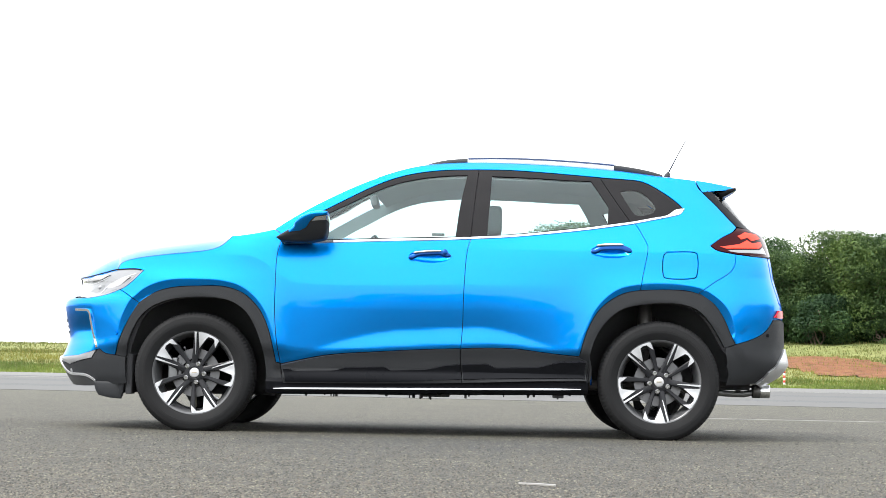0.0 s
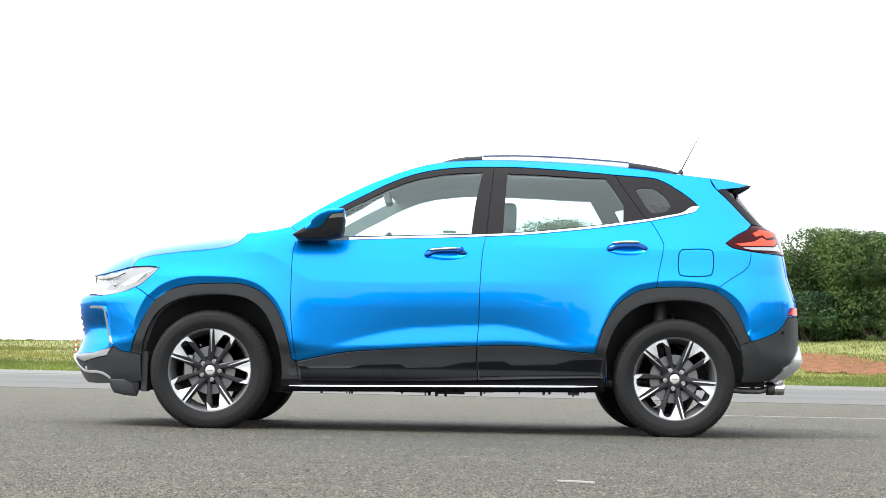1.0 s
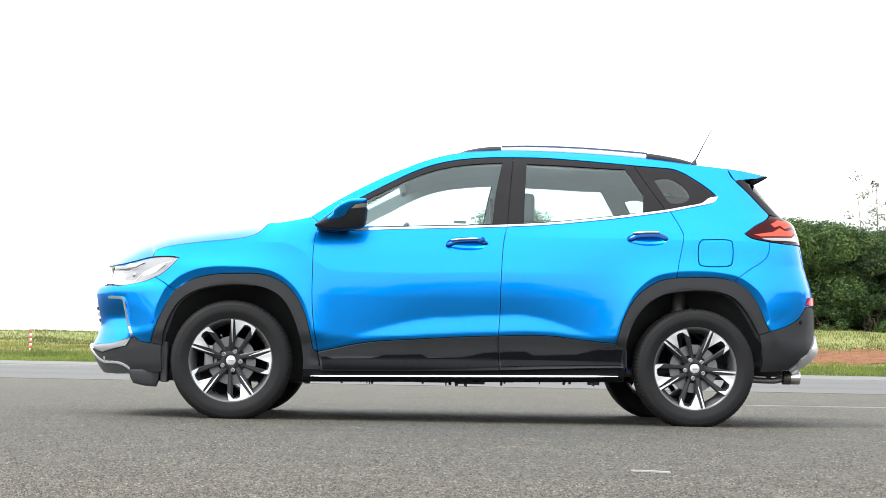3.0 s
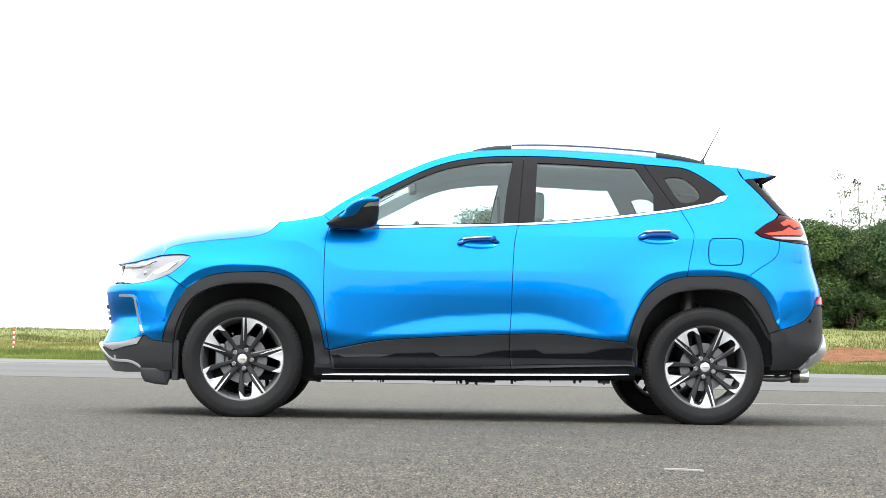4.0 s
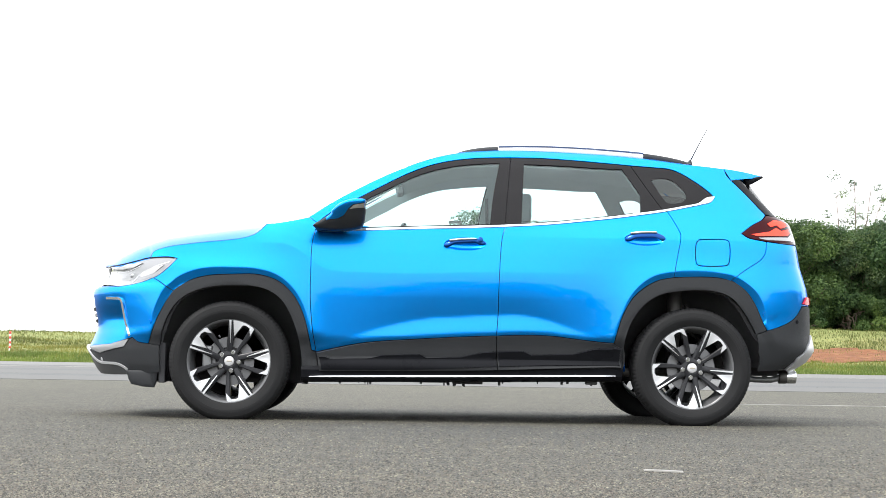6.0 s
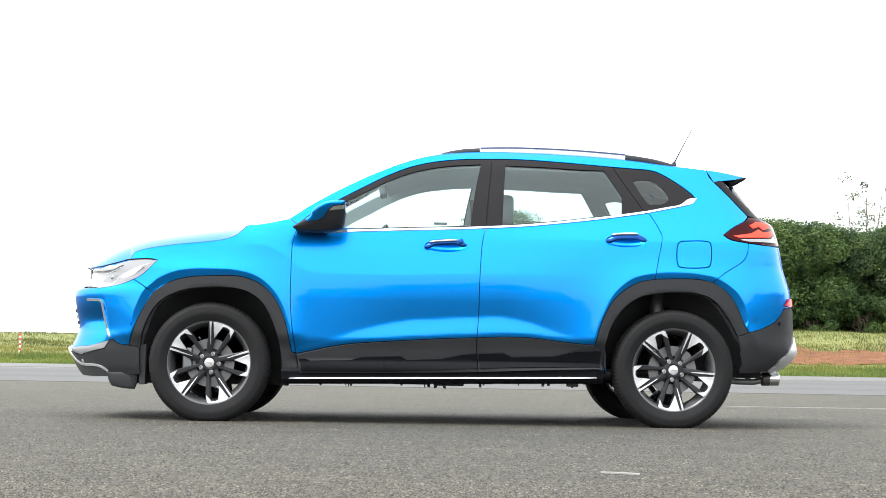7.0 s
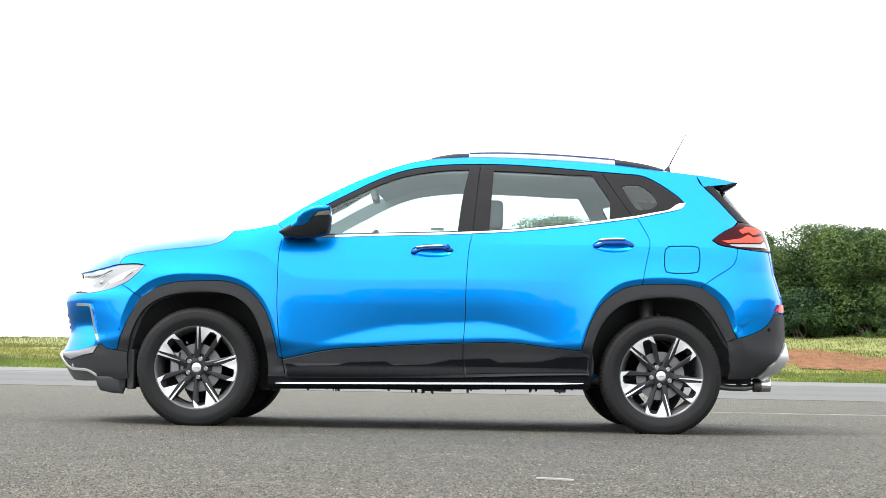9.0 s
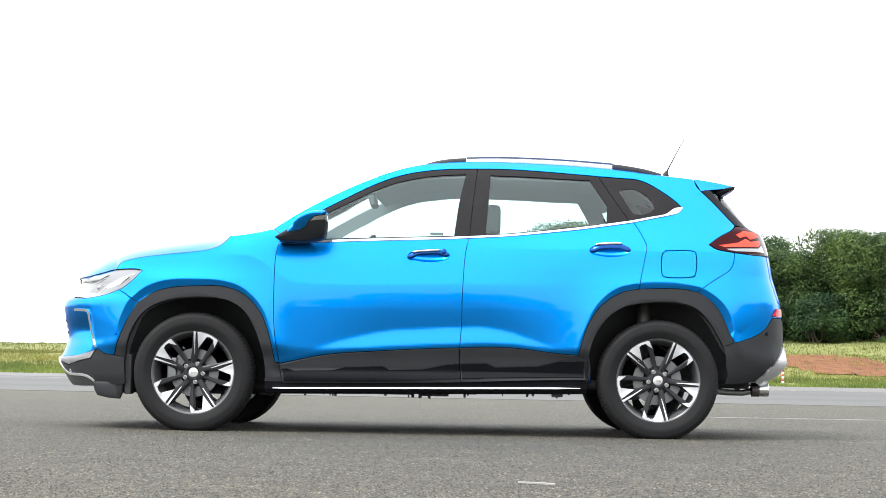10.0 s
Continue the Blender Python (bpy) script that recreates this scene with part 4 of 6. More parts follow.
marker_post(-11.13, 46.9, 0.62, 8)
marker_post(10.62, 42.4, 0.42, 6)

# ---- the car: curves of its panels as (u, v) ----
DOOR_FRONT = [(0.464, 1.063), (0.447, 0.976), (0.444, 0.833), (0.445, 0.676), (0.458, 0.520), (0.481, 0.380)]
DOOR_FRONT_LOW = [(0.481, 0.380), (0.498, 0.280)]
DOOR_MID_TOP = [(1.564, 1.506), (1.543, 1.308), (1.524, 1.106)]
DOOR_MID = [(1.525, 1.093), (1.510, 1.044), (1.499, 0.948), (1.491, 0.759), (1.490, 0.634), (1.485, 0.540), (1.480, 0.481)]
DOOR_MID_LOW = [(1.480, 0.481), (1.482, 0.400), (1.490, 0.300)]
DOOR_REAR_TOP = [(2.256, 1.472), (2.351, 1.334), (2.456, 1.186)]
DOOR_REAR = [(2.466, 1.200), (2.518, 1.096), (2.525, 1.056), (2.506, 0.967), (2.487, 0.888), (2.474, 0.825)]
BELT = [(0.490, 1.054), (0.617, 1.056), (0.853, 1.067), (1.106, 1.078), (1.326, 1.086), (1.525, 1.096)]
BELT_R = [(1.525, 1.096), (1.736, 1.110), (1.925, 1.130), (2.114, 1.153), (2.275, 1.176), (2.459, 1.203)]
BELT_Q = [(2.459, 1.203), (2.599, 1.229), (2.723, 1.251), (2.782, 1.265), (2.828, 1.293)]
BELT_UP = [(0.616, 1.073), (0.853, 1.083), (1.105, 1.095), (1.326, 1.102), (1.524, 1.112)]
BELT_UP_R = [(1.524, 1.112), (1.736, 1.126), (1.925, 1.146), (2.114, 1.170), (2.275, 1.193), (2.454, 1.219)]
BELT_UP_Q = [(2.454, 1.219), (2.583, 1.242), (2.686, 1.260), (2.764, 1.295), (2.833, 1.303)]
FRAME_TOP = [(0.471, 1.102), (0.562, 1.173), (0.715, 1.259), (0.839, 1.328), (0.964, 1.395), (1.090, 1.448), (1.217, 1.482), (1.377, 1.503), (1.564, 1.510)]
FRAME_TOP_R = [(1.564, 1.510), (1.732, 1.510), (1.925, 1.500), (2.118, 1.486), (2.257, 1.475)]
FRAME_TOP_Q = [(2.257, 1.475), (2.400, 1.467), (2.523, 1.459), (2.615, 1.433), (2.724, 1.378), (2.796, 1.329), (2.828, 1.293)]
GLASS_F_TOP = [(0.568, 1.078), (0.611, 1.157), (0.717, 1.229), (0.841, 1.295), (0.965, 1.361), (1.091, 1.414), (1.218, 1.447), (1.346, 1.467), (1.500, 1.477)]
GLASS_F_BACK = [(1.500, 1.477), (1.463, 1.300), (1.439, 1.108)]
GLASS_R_TOP = [(1.639, 1.473), (1.861, 1.467), (2.054, 1.457), (2.201, 1.453)]
GLASS_R_BACK = [(2.201, 1.453), (2.253, 1.376), (2.303, 1.300)]
GLASS_R_BAR = [(2.303, 1.300), (2.295, 1.193)]
GLASS_R_FRONT = [(1.616, 1.117), (1.626, 1.276), (1.639, 1.473)]
QUARTER_PANE = [(2.381, 1.392), (2.441, 1.403), (2.513, 1.398), (2.570, 1.368), (2.610, 1.325), (2.613, 1.289), (2.568, 1.261), (2.491, 1.253), (2.456, 1.272), (2.418, 1.332)]
HOOD_LINE = [(-0.519, 0.890), (-0.521, 0.929), (-0.418, 0.954), (-0.217, 0.977), (-0.036, 0.994), (0.060, 1.007), (0.122, 1.027), (0.160, 1.055), (0.190, 1.088)]
COWL = [(0.190, 1.088), (0.312, 1.109), (0.424, 1.134)]
PILLAR_FOOT = [(0.424, 1.134), (0.471, 1.102)]
FENDER_FRONT = [(-0.519, 0.890), (-0.387, 0.896), (-0.328, 0.887)]
LAMP_BACK = [(-0.328, 0.887), (-0.369, 0.842), (-0.438, 0.794), (-0.475, 0.778)]
LAMP_LOW = [(-0.475, 0.778), (-0.539, 0.756), (-0.606, 0.740), (-0.684, 0.730)]
LAMP_TOP = [(-0.930, 0.852), (-0.713, 0.853), (-0.590, 0.874), (-0.519, 0.890)]
BUMPER_GAP = [(-0.475, 0.778), (-0.387, 0.740), (-0.321, 0.706)]
ARCH_F = [(-0.461, 0.412), (-0.441, 0.504), (-0.386, 0.605), (-0.321, 0.706), (-0.238, 0.765), (-0.121, 0.795), (0.010, 0.803), (0.155, 0.803), (0.267, 0.767), (0.347, 0.696), (0.396, 0.613), (0.429, 0.513), (0.456, 0.389)]
ARCH_F_IN = [(-0.393, 0.400), (-0.382, 0.504), (-0.321, 0.615), (-0.250, 0.680), (-0.148, 0.722), (-0.020, 0.740), (0.108, 0.739), (0.203, 0.719), (0.284, 0.664), (0.339, 0.574), (0.376, 0.471), (0.397, 0.362), (0.400, 0.275)]
ARCH_R = [(2.137, 0.453), (2.160, 0.538), (2.187, 0.616), (2.236, 0.702), (2.304, 0.765), (2.384, 0.807), (2.474, 0.825), (2.628, 0.831), (2.743, 0.827), (2.826, 0.807), (2.897, 0.755), (2.951, 0.679), (2.993, 0.586), (3.020, 0.537)]
ARCH_R_IN = [(2.187, 0.311), (2.194, 0.429), (2.223, 0.548), (2.284, 0.646), (2.362, 0.710), (2.449, 0.740), (2.594, 0.756), (2.718, 0.749), (2.806, 0.716), (2.874, 0.646), (2.926, 0.569), (2.955, 0.516)]
BLACK_F_TOP = [(-0.571, 0.445), (-0.525, 0.420), (-0.461, 0.412)]
WEDGE = [(-1.023, 0.391), (-0.718, 0.408), (-0.587, 0.441), (-0.607, 0.393), (-0.818, 0.356)]
SKID_F = [(-1.107, 0.391), (-0.971, 0.349), (-0.851, 0.308), (-0.688, 0.300), (-0.634, 0.282), (-0.615, 0.261)]
BLACK_F_BOT = [(-0.615, 0.261), (-0.516, 0.247), (-0.411, 0.252)]
FUEL = [(2.637, 1.046), (2.797, 1.049), (2.828, 1.018), (2.818, 0.923), (2.781, 0.894), (2.639, 0.891), (2.607, 0.918), (2.611, 1.013)]
TAIL_TIP = [(3.180, 1.196), (3.016, 1.140), (2.915, 1.085)]
TAIL_LOW = [(2.915, 1.085), (2.964, 1.057), (3.079, 1.041)]
TAIL_LOW2 = [(3.079, 1.041), (3.220, 1.034), (3.396, 1.038)]
TAIL_TOP = [(3.180, 1.196), (3.266, 1.194), (3.335, 1.185)]
GATE_GAP = [(3.059, 1.399), (3.134, 1.315), (3.193, 1.203)]
SPOILER_GAP = [(3.054, 1.474), (3.039, 1.429), (3.059, 1.399)]
REAR_GAP = [(3.079, 1.041), (3.056, 0.974), (3.013, 0.931), (2.908, 0.875), (2.813, 0.816)]
BLACK_R_TOP = [(3.020, 0.537), (3.104, 0.560), (3.185, 0.591), (3.247, 0.630), (3.300, 0.682)]
BLUE_LOW = [(0.481, 0.380), (0.557, 0.397), (0.682, 0.424), (0.807, 0.442), (0.995, 0.456), (1.246, 0.473), (1.480, 0.484)]
BLUE_LOW_R = [(1.480, 0.484), (1.652, 0.490), (1.793, 0.487), (1.934, 0.471), (2.058, 0.458), (2.137, 0.453)]
WAVE_F = [(0.493, 0.364), (0.531, 0.365), (0.569, 0.344), (0.744, 0.351), (0.845, 0.378), (1.058, 0.385), (1.096, 0.367), (1.284, 0.374), (1.409, 0.401), (1.481, 0.406)]
WAVE_R = [(1.488, 0.406), (1.629, 0.412), (1.679, 0.391), (1.911, 0.399), (2.028, 0.429), (2.137, 0.438)]
ROOF = [(0.424, 1.134), (0.558, 1.226), (0.712, 1.316), (0.898, 1.411), (1.088, 1.486), (1.247, 1.529), (1.408, 1.548), (1.602, 1.557), (1.862, 1.550), (2.120, 1.537), (2.405, 1.513), (2.670, 1.489), (3.050, 1.470)]
SENSOR_F = [(-0.463, 0.535)]
SENSOR_R = [(3.006, 0.630)]

car = thing("car", 1.28, 0, 0, "bright metallic blue compact SUV with black cladding, parked on asphalt", "car")
GLASS_F = chain((GLASS_F_TOP, 6), (GLASS_F_BACK, 4), ([(1.438, 1.111), (1.105, 1.098), (0.853, 1.087), (0.60, 1.078)], 3))
GLASS_R = chain((GLASS_R_TOP, 4), (GLASS_R_BACK, 2), (GLASS_R_BAR, 1), ([(2.29, 1.197), (2.114, 1.173), (1.925, 1.149), (1.736, 1.129), (1.617, 1.120)], 3), (GLASS_R_FRONT, 3))
PANE_Q = spline(QUARTER_PANE + QUARTER_PANE[:1], 5)
PANE_Q.pop()


def oval(u, v, a, b, n=28, power=1.0):
    return [(u + a * math.cos(2 * math.pi * i / n), v + b * math.copysign(abs(math.sin(2 * math.pi * i / n)) ** power, math.sin(2 * math.pi * i / n))) for i in range(n)]


# painted panels
fender = panel("front_fender", chain((FENDER_FRONT, 4), (LAMP_BACK, 4), (BUMPER_GAP, 3), (ARCH_F[3:], 5), ([(0.478, 0.385)], 1), (DOOR_FRONT, -5), (PILLAR_FOOT, -1), (COWL, -4), (HOOD_LINE, -5)), PAINT, car, "blue front fender")
CUP_F, CUP_R = oval(1.302, 0.995, 0.118, 0.037), oval(2.312, 1.040, 0.120, 0.038)
front_door = panel("front_door", chain((DOOR_FRONT, 5), (BLUE_LOW, 5), (DOOR_MID, -5), (BELT, -4)), PAINT, car, "blue front door", holes=[CUP_F])
rear_door = panel("rear_door", chain((DOOR_MID, 5), (BLUE_LOW_R, 5), (ARCH_R[:7], 5), (DOOR_REAR, -5), (BELT_R, -4)), PAINT, car, "blue rear door", holes=[CUP_R])
FUEL_LINE = spline(FUEL + FUEL[:1], 5)
FUEL_LINE.pop()
side_panel = panel("side_panel", chain((ROOF, 6), (SPOILER_GAP, 4), (GATE_GAP, 4), (TAIL_TIP, 3), (TAIL_LOW, 3), (REAR_GAP, 5), (ARCH_R[6:10], -5), (DOOR_REAR, -5), (BELT_Q, 5), (FRAME_TOP_Q, -5), (FRAME_TOP_R, -5), (FRAME_TOP, -5), (PILLAR_FOOT, -1)),
                   PAINT, car, "blue roof rail, pillar and rear quarter panel", holes=[FUEL_LINE])
panel("fuel_flap", FUEL_LINE, PAINT, side_panel, "blue fuel flap", gap=0.0065)
rear_bumper = panel("rear_bumper", chain((REAR_GAP, -5), (TAIL_LOW2, 4), ([(3.41, 0.90), (3.43, 0.775), (3.60, 0.735), (U_TAIL, 0.73), (U_TAIL, 0.665), (3.62, 0.67), (3.42, 0.69)], 1), (BLACK_R_TOP, -4), (ARCH_R[9:], -4)), PAINT, car, "blue rear bumper skin", True)[0]
tailgate = panel("tailgate", [(3.415, 1.03), (3.425, 0.90), (3.445, 0.785), (3.60, 0.745), (U_TAIL, 0.74), (U_TAIL, 1.13), (3.62, 1.13), (3.61, 1.055), (3.5, 1.04)], PAINT, car, "blue tailgate", True)[0]
front_bumper = panel("front_bumper", chain((BUMPER_GAP, 3), (ARCH_F[:4], -5), (BLACK_F_TOP, -3), ([(-0.587, 0.441), (-0.721, 0.408), (-1.044, 0.391), (-1.06, 0.42), (-1.02, 0.50), (-0.99, 0.60), (-0.985, 0.66), (-1.0, 0.70), (-0.97, 0.738), (-0.82, 0.735)], 1), (LAMP_LOW, -4)),
                     PAINT, car, "blue front bumper skin with a hollow beside the lamp strip", bulge=lambda p: -0.036 * smooth(0.612, 0.645, -p[:, 0]) * (1 - 0.85 * smooth(0.70, 0.98, -p[:, 0])) * np.exp(-(((p[:, 1] - 0.55) / 0.068) ** 2)))

# black plastic round the lower body
arch = panel("front_arch_cladding", chain((ARCH_F, 5), ([(0.480, 0.380), (0.497, 0.280), (0.403, 0.275)], 1), (ARCH_F_IN, -5)), PLASTIC, fender, "grey-black plastic wheel-arch cladding", out=-0.003, thick=0.034, cell=0.016, flat=True,
             bulge=lambda p: -0.004 * (1 - smooth(0.405, 0.440, np.hypot(p[:, 0] - 0.01, (p[:, 1] - 0.322)))))
arch_r = panel("rear_arch_cladding", chain((ARCH_R, 5), (ARCH_R_IN, -5)), PLASTIC, side_panel, "grey-black plastic wheel-arch cladding", out=-0.003, thick=0.034, cell=0.016, flat=True,
               bulge=lambda p: -0.004 * (1 - smooth(0.425, 0.455, np.hypot(p[:, 0] - 2.58, (p[:, 1] - 0.322)))))
clad_f = panel("door_cladding", chain((BLUE_LOW, 5), (DOOR_MID_LOW, 3), ([(1.490, 0.297), (0.998, 0.287), (0.500, 0.280)], 1)), PLASTIC, front_door, "grey-black plastic lower door cladding", out=0.006,
               bulge=lambda p: 0.020 * (1 - smooth(0.33, 0.47, p[:, 1])))
clad_r = panel("door_cladding", chain((BLUE_LOW_R, 5), ([(2.142, 0.445), (2.186, 0.425), (2.183, 0.311), (1.906, 0.305), (1.490, 0.297)], 1), (DOOR_MID_LOW, -3)), PLASTIC, rear_door, "grey-black plastic lower door cladding", out=0.006,
               bulge=lambda p: 0.020 * (1 - smooth(0.33, 0.47, p[:, 1])))
panel("cladding_insert", list(WAVE_F) + [(1.486, 0.305), (0.998, 0.295), (0.512, 0.289)], PLASTIC_GLOSS, front_door, "smooth black wave-edged insert", out=0.033, thick=0.03)
panel("cladding_insert", list(WAVE_R) + [(2.178, 0.43), (2.175, 0.318), (1.906, 0.312), (1.496, 0.305)], PLASTIC_GLOSS, rear_door, "smooth black wave-edged insert", out=0.033, thick=0.03)
lower_f = panel("lower_front_bumper", chain((BLACK_F_TOP, 3), ([(-0.391, 0.400), (-0.402, 0.255)], 1), (BLACK_F_BOT, -3), (SKID_F, -5), ([(-1.08, 0.384), (-0.821, 0.356), (-0.606, 0.393), (-0.587, 0.436)], 1)), PLASTIC, car, "grey-black plastic lower front bumper", out=0.004)
panel("bumper_wedge", WEDGE, WEDGE_GREY, lower_f, "satin grey bumper wedge", out=0.008)
panel("skid_plate", chain((SKID_F, 5), ([(-0.625, 0.235), (-0.768, 0.232), (-1.07, 0.235), (U_NOSE, 0.24), (U_NOSE, 0.385), (-1.3, 0.39)], 1)), SKID_GREY, car, "grey front skid plate", True, out=0.0)
panel("skid_trim", ribbon([(-1.3, 0.397), (-1.107, 0.388), (-0.976, 0.349), (-0.851, 0.308), (-0.688, 0.300), (-0.632, 0.282), (-0.612, 0.265)], 0.016), SILVER, lower_f, "bright silver bumper trim line", out=0.012, thick=0.02)
lower_r = panel("lower_rear_bumper", chain((BLACK_R_TOP, 4), ([(3.42, 0.685), (3.62, 0.665), (U_TAIL, 0.66), (U_TAIL, 0.53), (3.479, 0.524), (3.318, 0.452), (3.252, 0.390), (3.262, 0.325), (3.159, 0.312), (3.049, 0.310), (2.963, 0.413), (2.955, 0.516)], 1)), PLASTIC, car, "grey-black plastic lower rear bumper", True, out=0.006)[0]
panel("rear_skid_plate", [(3.479, 0.524), (3.7, 0.52), (U_TAIL, 0.52), (U_TAIL, 0.31), (3.4, 0.31), (3.29, 0.322), (3.256, 0.390), (3.322, 0.452)], SILVER, lower_r, "satin silver rear skid plate", True, out=0.014, thick=0.02)
panel("reflector", [(3.295, 0.694), (3.365, 0.738), (3.46, 0.738), (3.46, 0.692), (3.345, 0.688)], LAMP_RED, lower_r, "red reflector", out=0.014)

# windows: black frames, panes, bright belt line
frame_f = panel("door_frame", chain((FRAME_TOP, 6), (DOOR_MID_TOP, 4), (BELT_UP, -4), ([(0.52, 1.066)], 1)), FRAME_BLACK, front_door, "satin black window frame", holes=[GLASS_F], out=-0.002)
frame_r = panel("door_frame", chain((FRAME_TOP_R, 5), (DOOR_REAR_TOP, 4), (BELT_UP_R, -4), (DOOR_MID_TOP, -4)), FRAME_BLACK, rear_door, "satin black window frame", holes=[GLASS_R], out=-0.002)
quarter = panel("quarter_window", chain((FRAME_TOP_Q, 5), (BELT_UP_Q, -5), (DOOR_REAR_TOP, -4)), FRAME_BLACK, side_panel, "black-bordered rear quarter window", holes=[PANE_Q], out=-0.003)
# strips added behind the door gaps to block light leaking through
panel("pillar_seal", ribbon(DOOR_MID_TOP, 0.03), BLACK, front_door, "black strip added behind the door gap to keep it dark", out=-0.019, thick=0.006)
panel("pillar_seal", ribbon(DOOR_REAR_TOP, 0.03), BLACK, rear_door, "black strip added behind the door gap to keep it dark", out=-0.019, thick=0.006)
panel("window_pane", GLASS_F, GLASS, front_door, "lightly tinted side glass", out=-0.008, thick=0.004, gap=-0.004, cell=0.06)
panel("window_pane", GLASS_R, GLASS, rear_door, "lightly tinted side glass", out=-0.008, thick=0.004, gap=-0.004, cell=0.06)
panel("window_pane", PANE_Q, GLASS_DARK, side_panel, "tinted quarter glass", out=-0.006, thick=0.004, gap=-0.003, cell=0.06)
panel("belt_trim", chain((BELT, 4), ([(u, v - 0.0035) for u, v in BELT_UP], -4)), CHROME, front_door, "chrome belt trim", out=0.004, gap=0.001)
panel("belt_trim", chain((BELT_R, 4), ([(u, v - 0.0035) for u, v in BELT_UP_R], -4)), CHROME, rear_door, "chrome belt trim", out=0.004, gap=0.001)
panel("belt_trim", chain((BELT_Q, 5), ([(u, v - 0.0035) for u, v in BELT_UP_Q], -5)), CHROME, side_panel, "chrome belt trim widening to a point", out=0.004, gap=0.001)

# lamps
lamp_line = chain(([(-1.05, 0.846), (-0.93, 0.847)], 1), (LAMP_TOP[1:], 4), (FENDER_FRONT, 4), (LAMP_BACK, 4), (LAMP_LOW, 4), ([(-0.82, 0.742), (-0.97, 0.745), (-1.05, 0.752)], 1))
headlamp = panel("headlamp", lamp_line, LAMP_CLEAR, car, "clear headlamp with bright reflectors", out=-0.001, thick=0.02)
slant = lambda a, b: (lambda p: a * (p[:, 1] - 0.80) + b * (p[:, 0] + 0.55))
panel("reflector", [(-0.60, 0.768), (-0.47, 0.802), (-0.40, 0.848), (-0.47, 0.842), (-0.56, 0.812)], BADGE, headlamp, "pale silver reflector", out=0.001, thick=0.004, bulge=slant(0.10, 0.02))
panel("reflector", [(-0.78, 0.765), (-0.66, 0.757), (-0.61, 0.772), (-0.58, 0.812), (-0.66, 0.802)], CAST_PALE, headlamp, "grey reflector", out=0.001, thick=0.004, bulge=slant(-0.06, 0.02))
panel("reflector", [(-0.82, 0.825), (-0.72, 0.822), (-0.62, 0.832), (-0.55, 0.858), (-0.66, 0.856)], BADGE, headlamp, "pale silver reflector", out=0.001, thick=0.004, bulge=slant(0.12, -0.03))
panel("lamp_brow", ribbon([(-1.04, 0.846), (-0.93, 0.848), (-0.738, 0.853), (-0.608, 0.872), (-0.531, 0.888), (-0.40, 0.894), (-0.345, 0.888)], 0.010), PLASTIC_GLOSS, headlamp, "thin black lamp brow", out=0.005)
panel("lamp_divider", ribbon([(-0.62, 0.750), (-0.57, 0.797), (-0.48, 0.835), (-0.37, 0.868)], 0.008), SILVER, headlamp, "silver lamp divider", out=0.0025, thick=0.008)
panel("lamp_divider", ribbon([(-0.80, 0.81), (-0.68, 0.812), (-0.57, 0.845)], 0.008), SILVER, headlamp, "silver lamp divider", out=0.0025, thick=0.008)
panel("lamp_bezel", ribbon([(-0.74, 0.744), (-0.62, 0.750), (-0.54, 0.768), (-0.45, 0.797), (-0.385, 0.845), (-0.35, 0.878)], 0.005), SEAT, headlamp, "grey lamp bezel line", out=0.0015, thick=0.007)
panel("lamp_corner", [(-1.048, 0.842), (-0.90, 0.842), (-0.95, 0.815), (-1.0, 0.79), (-1.048, 0.785)], PLASTIC_GLOSS, headlamp, "black corner of the lamp", out=0.002, thick=0.006)
for u, v in ((-0.64, 0.79),):
    c = skin(u, v, -0.012)
    bm = bmesh.new()
    bmesh.ops.create_uvsphere(bm, u_segments=20, v_segments=12, radius=0.018)
    vs = [tuple(w.co + Vector(c)) for w in bm.verts]
    fs = [[w.index for w in t.verts] for t in bm.faces]
    bm.free()
    pair("projector", (vs, fs), LAMP_CLEAR, headlamp, "round projector lens", 60)
panel("lamp_strip", ribbon([(-0.775, 0.665), (-0.70, 0.663), (-0.648, 0.655), (-0.634, 0.597), (-0.622, 0.518), (-0.588, 0.452)], 0.018), CHROME, front_bumper, "chrome running-lamp strip", out=0.006, thick=0.02)
panel("sensor", oval(SENSOR_F[0][0], SENSOR_F[0][1], 0.014, 0.014, 16), PAINT, front_bumper, "parking sensor", out=0.009)
panel("sensor", oval(-0.815, 0.322, 0.010, 0.012, 14), SILVER, lower_f, "small bright parking sensor", out=0.010)
panel("sensor", oval(3.235, 0.592, 0.013, 0.013, 14), PLASTIC_GLOSS, lower_r, "black parking sensor", out=0.011)
panel("sensor", oval(SENSOR_R[0][0], SENSOR_R[0][1], 0.014, 0.014, 16), PAINT, rear_bumper, "parking sensor", out=0.009)
tail_line = chain((TAIL_LOW, 4), (TAIL_LOW2, 4), ([(3.50, 1.045), (3.60, 1.06), (3.60, 1.125), (3.45, 1.165)], 1), (TAIL_TOP, -3), (TAIL_TIP, 3))
tail_lamp = panel("tail_lamp", tail_line, LAMP_RED_DARK, car, "dark red wedge-shaped tail lamp", out=0.004, thick=0.03)
panel("brake_lens", [(3.114, 1.146), (3.19, 1.170), (3.302, 1.163), (3.340, 1.140), (3.225, 1.119), (3.196, 1.137), (3.138, 1.124)], LAMP_RED_LIT, tail_lamp, "bright red arrow-shaped lens", out=0.009)
panel("running_lens", [(2.974, 1.080), (3.114, 1.100), (3.184, 1.126), (3.224, 1.110), (3.326, 1.124), (3.330, 1.098), (3.282, 1.079), (3.014, 1.067)], LAMP_RED_LIT, tail_lamp, "bright red sweeping lens", out=0.008)
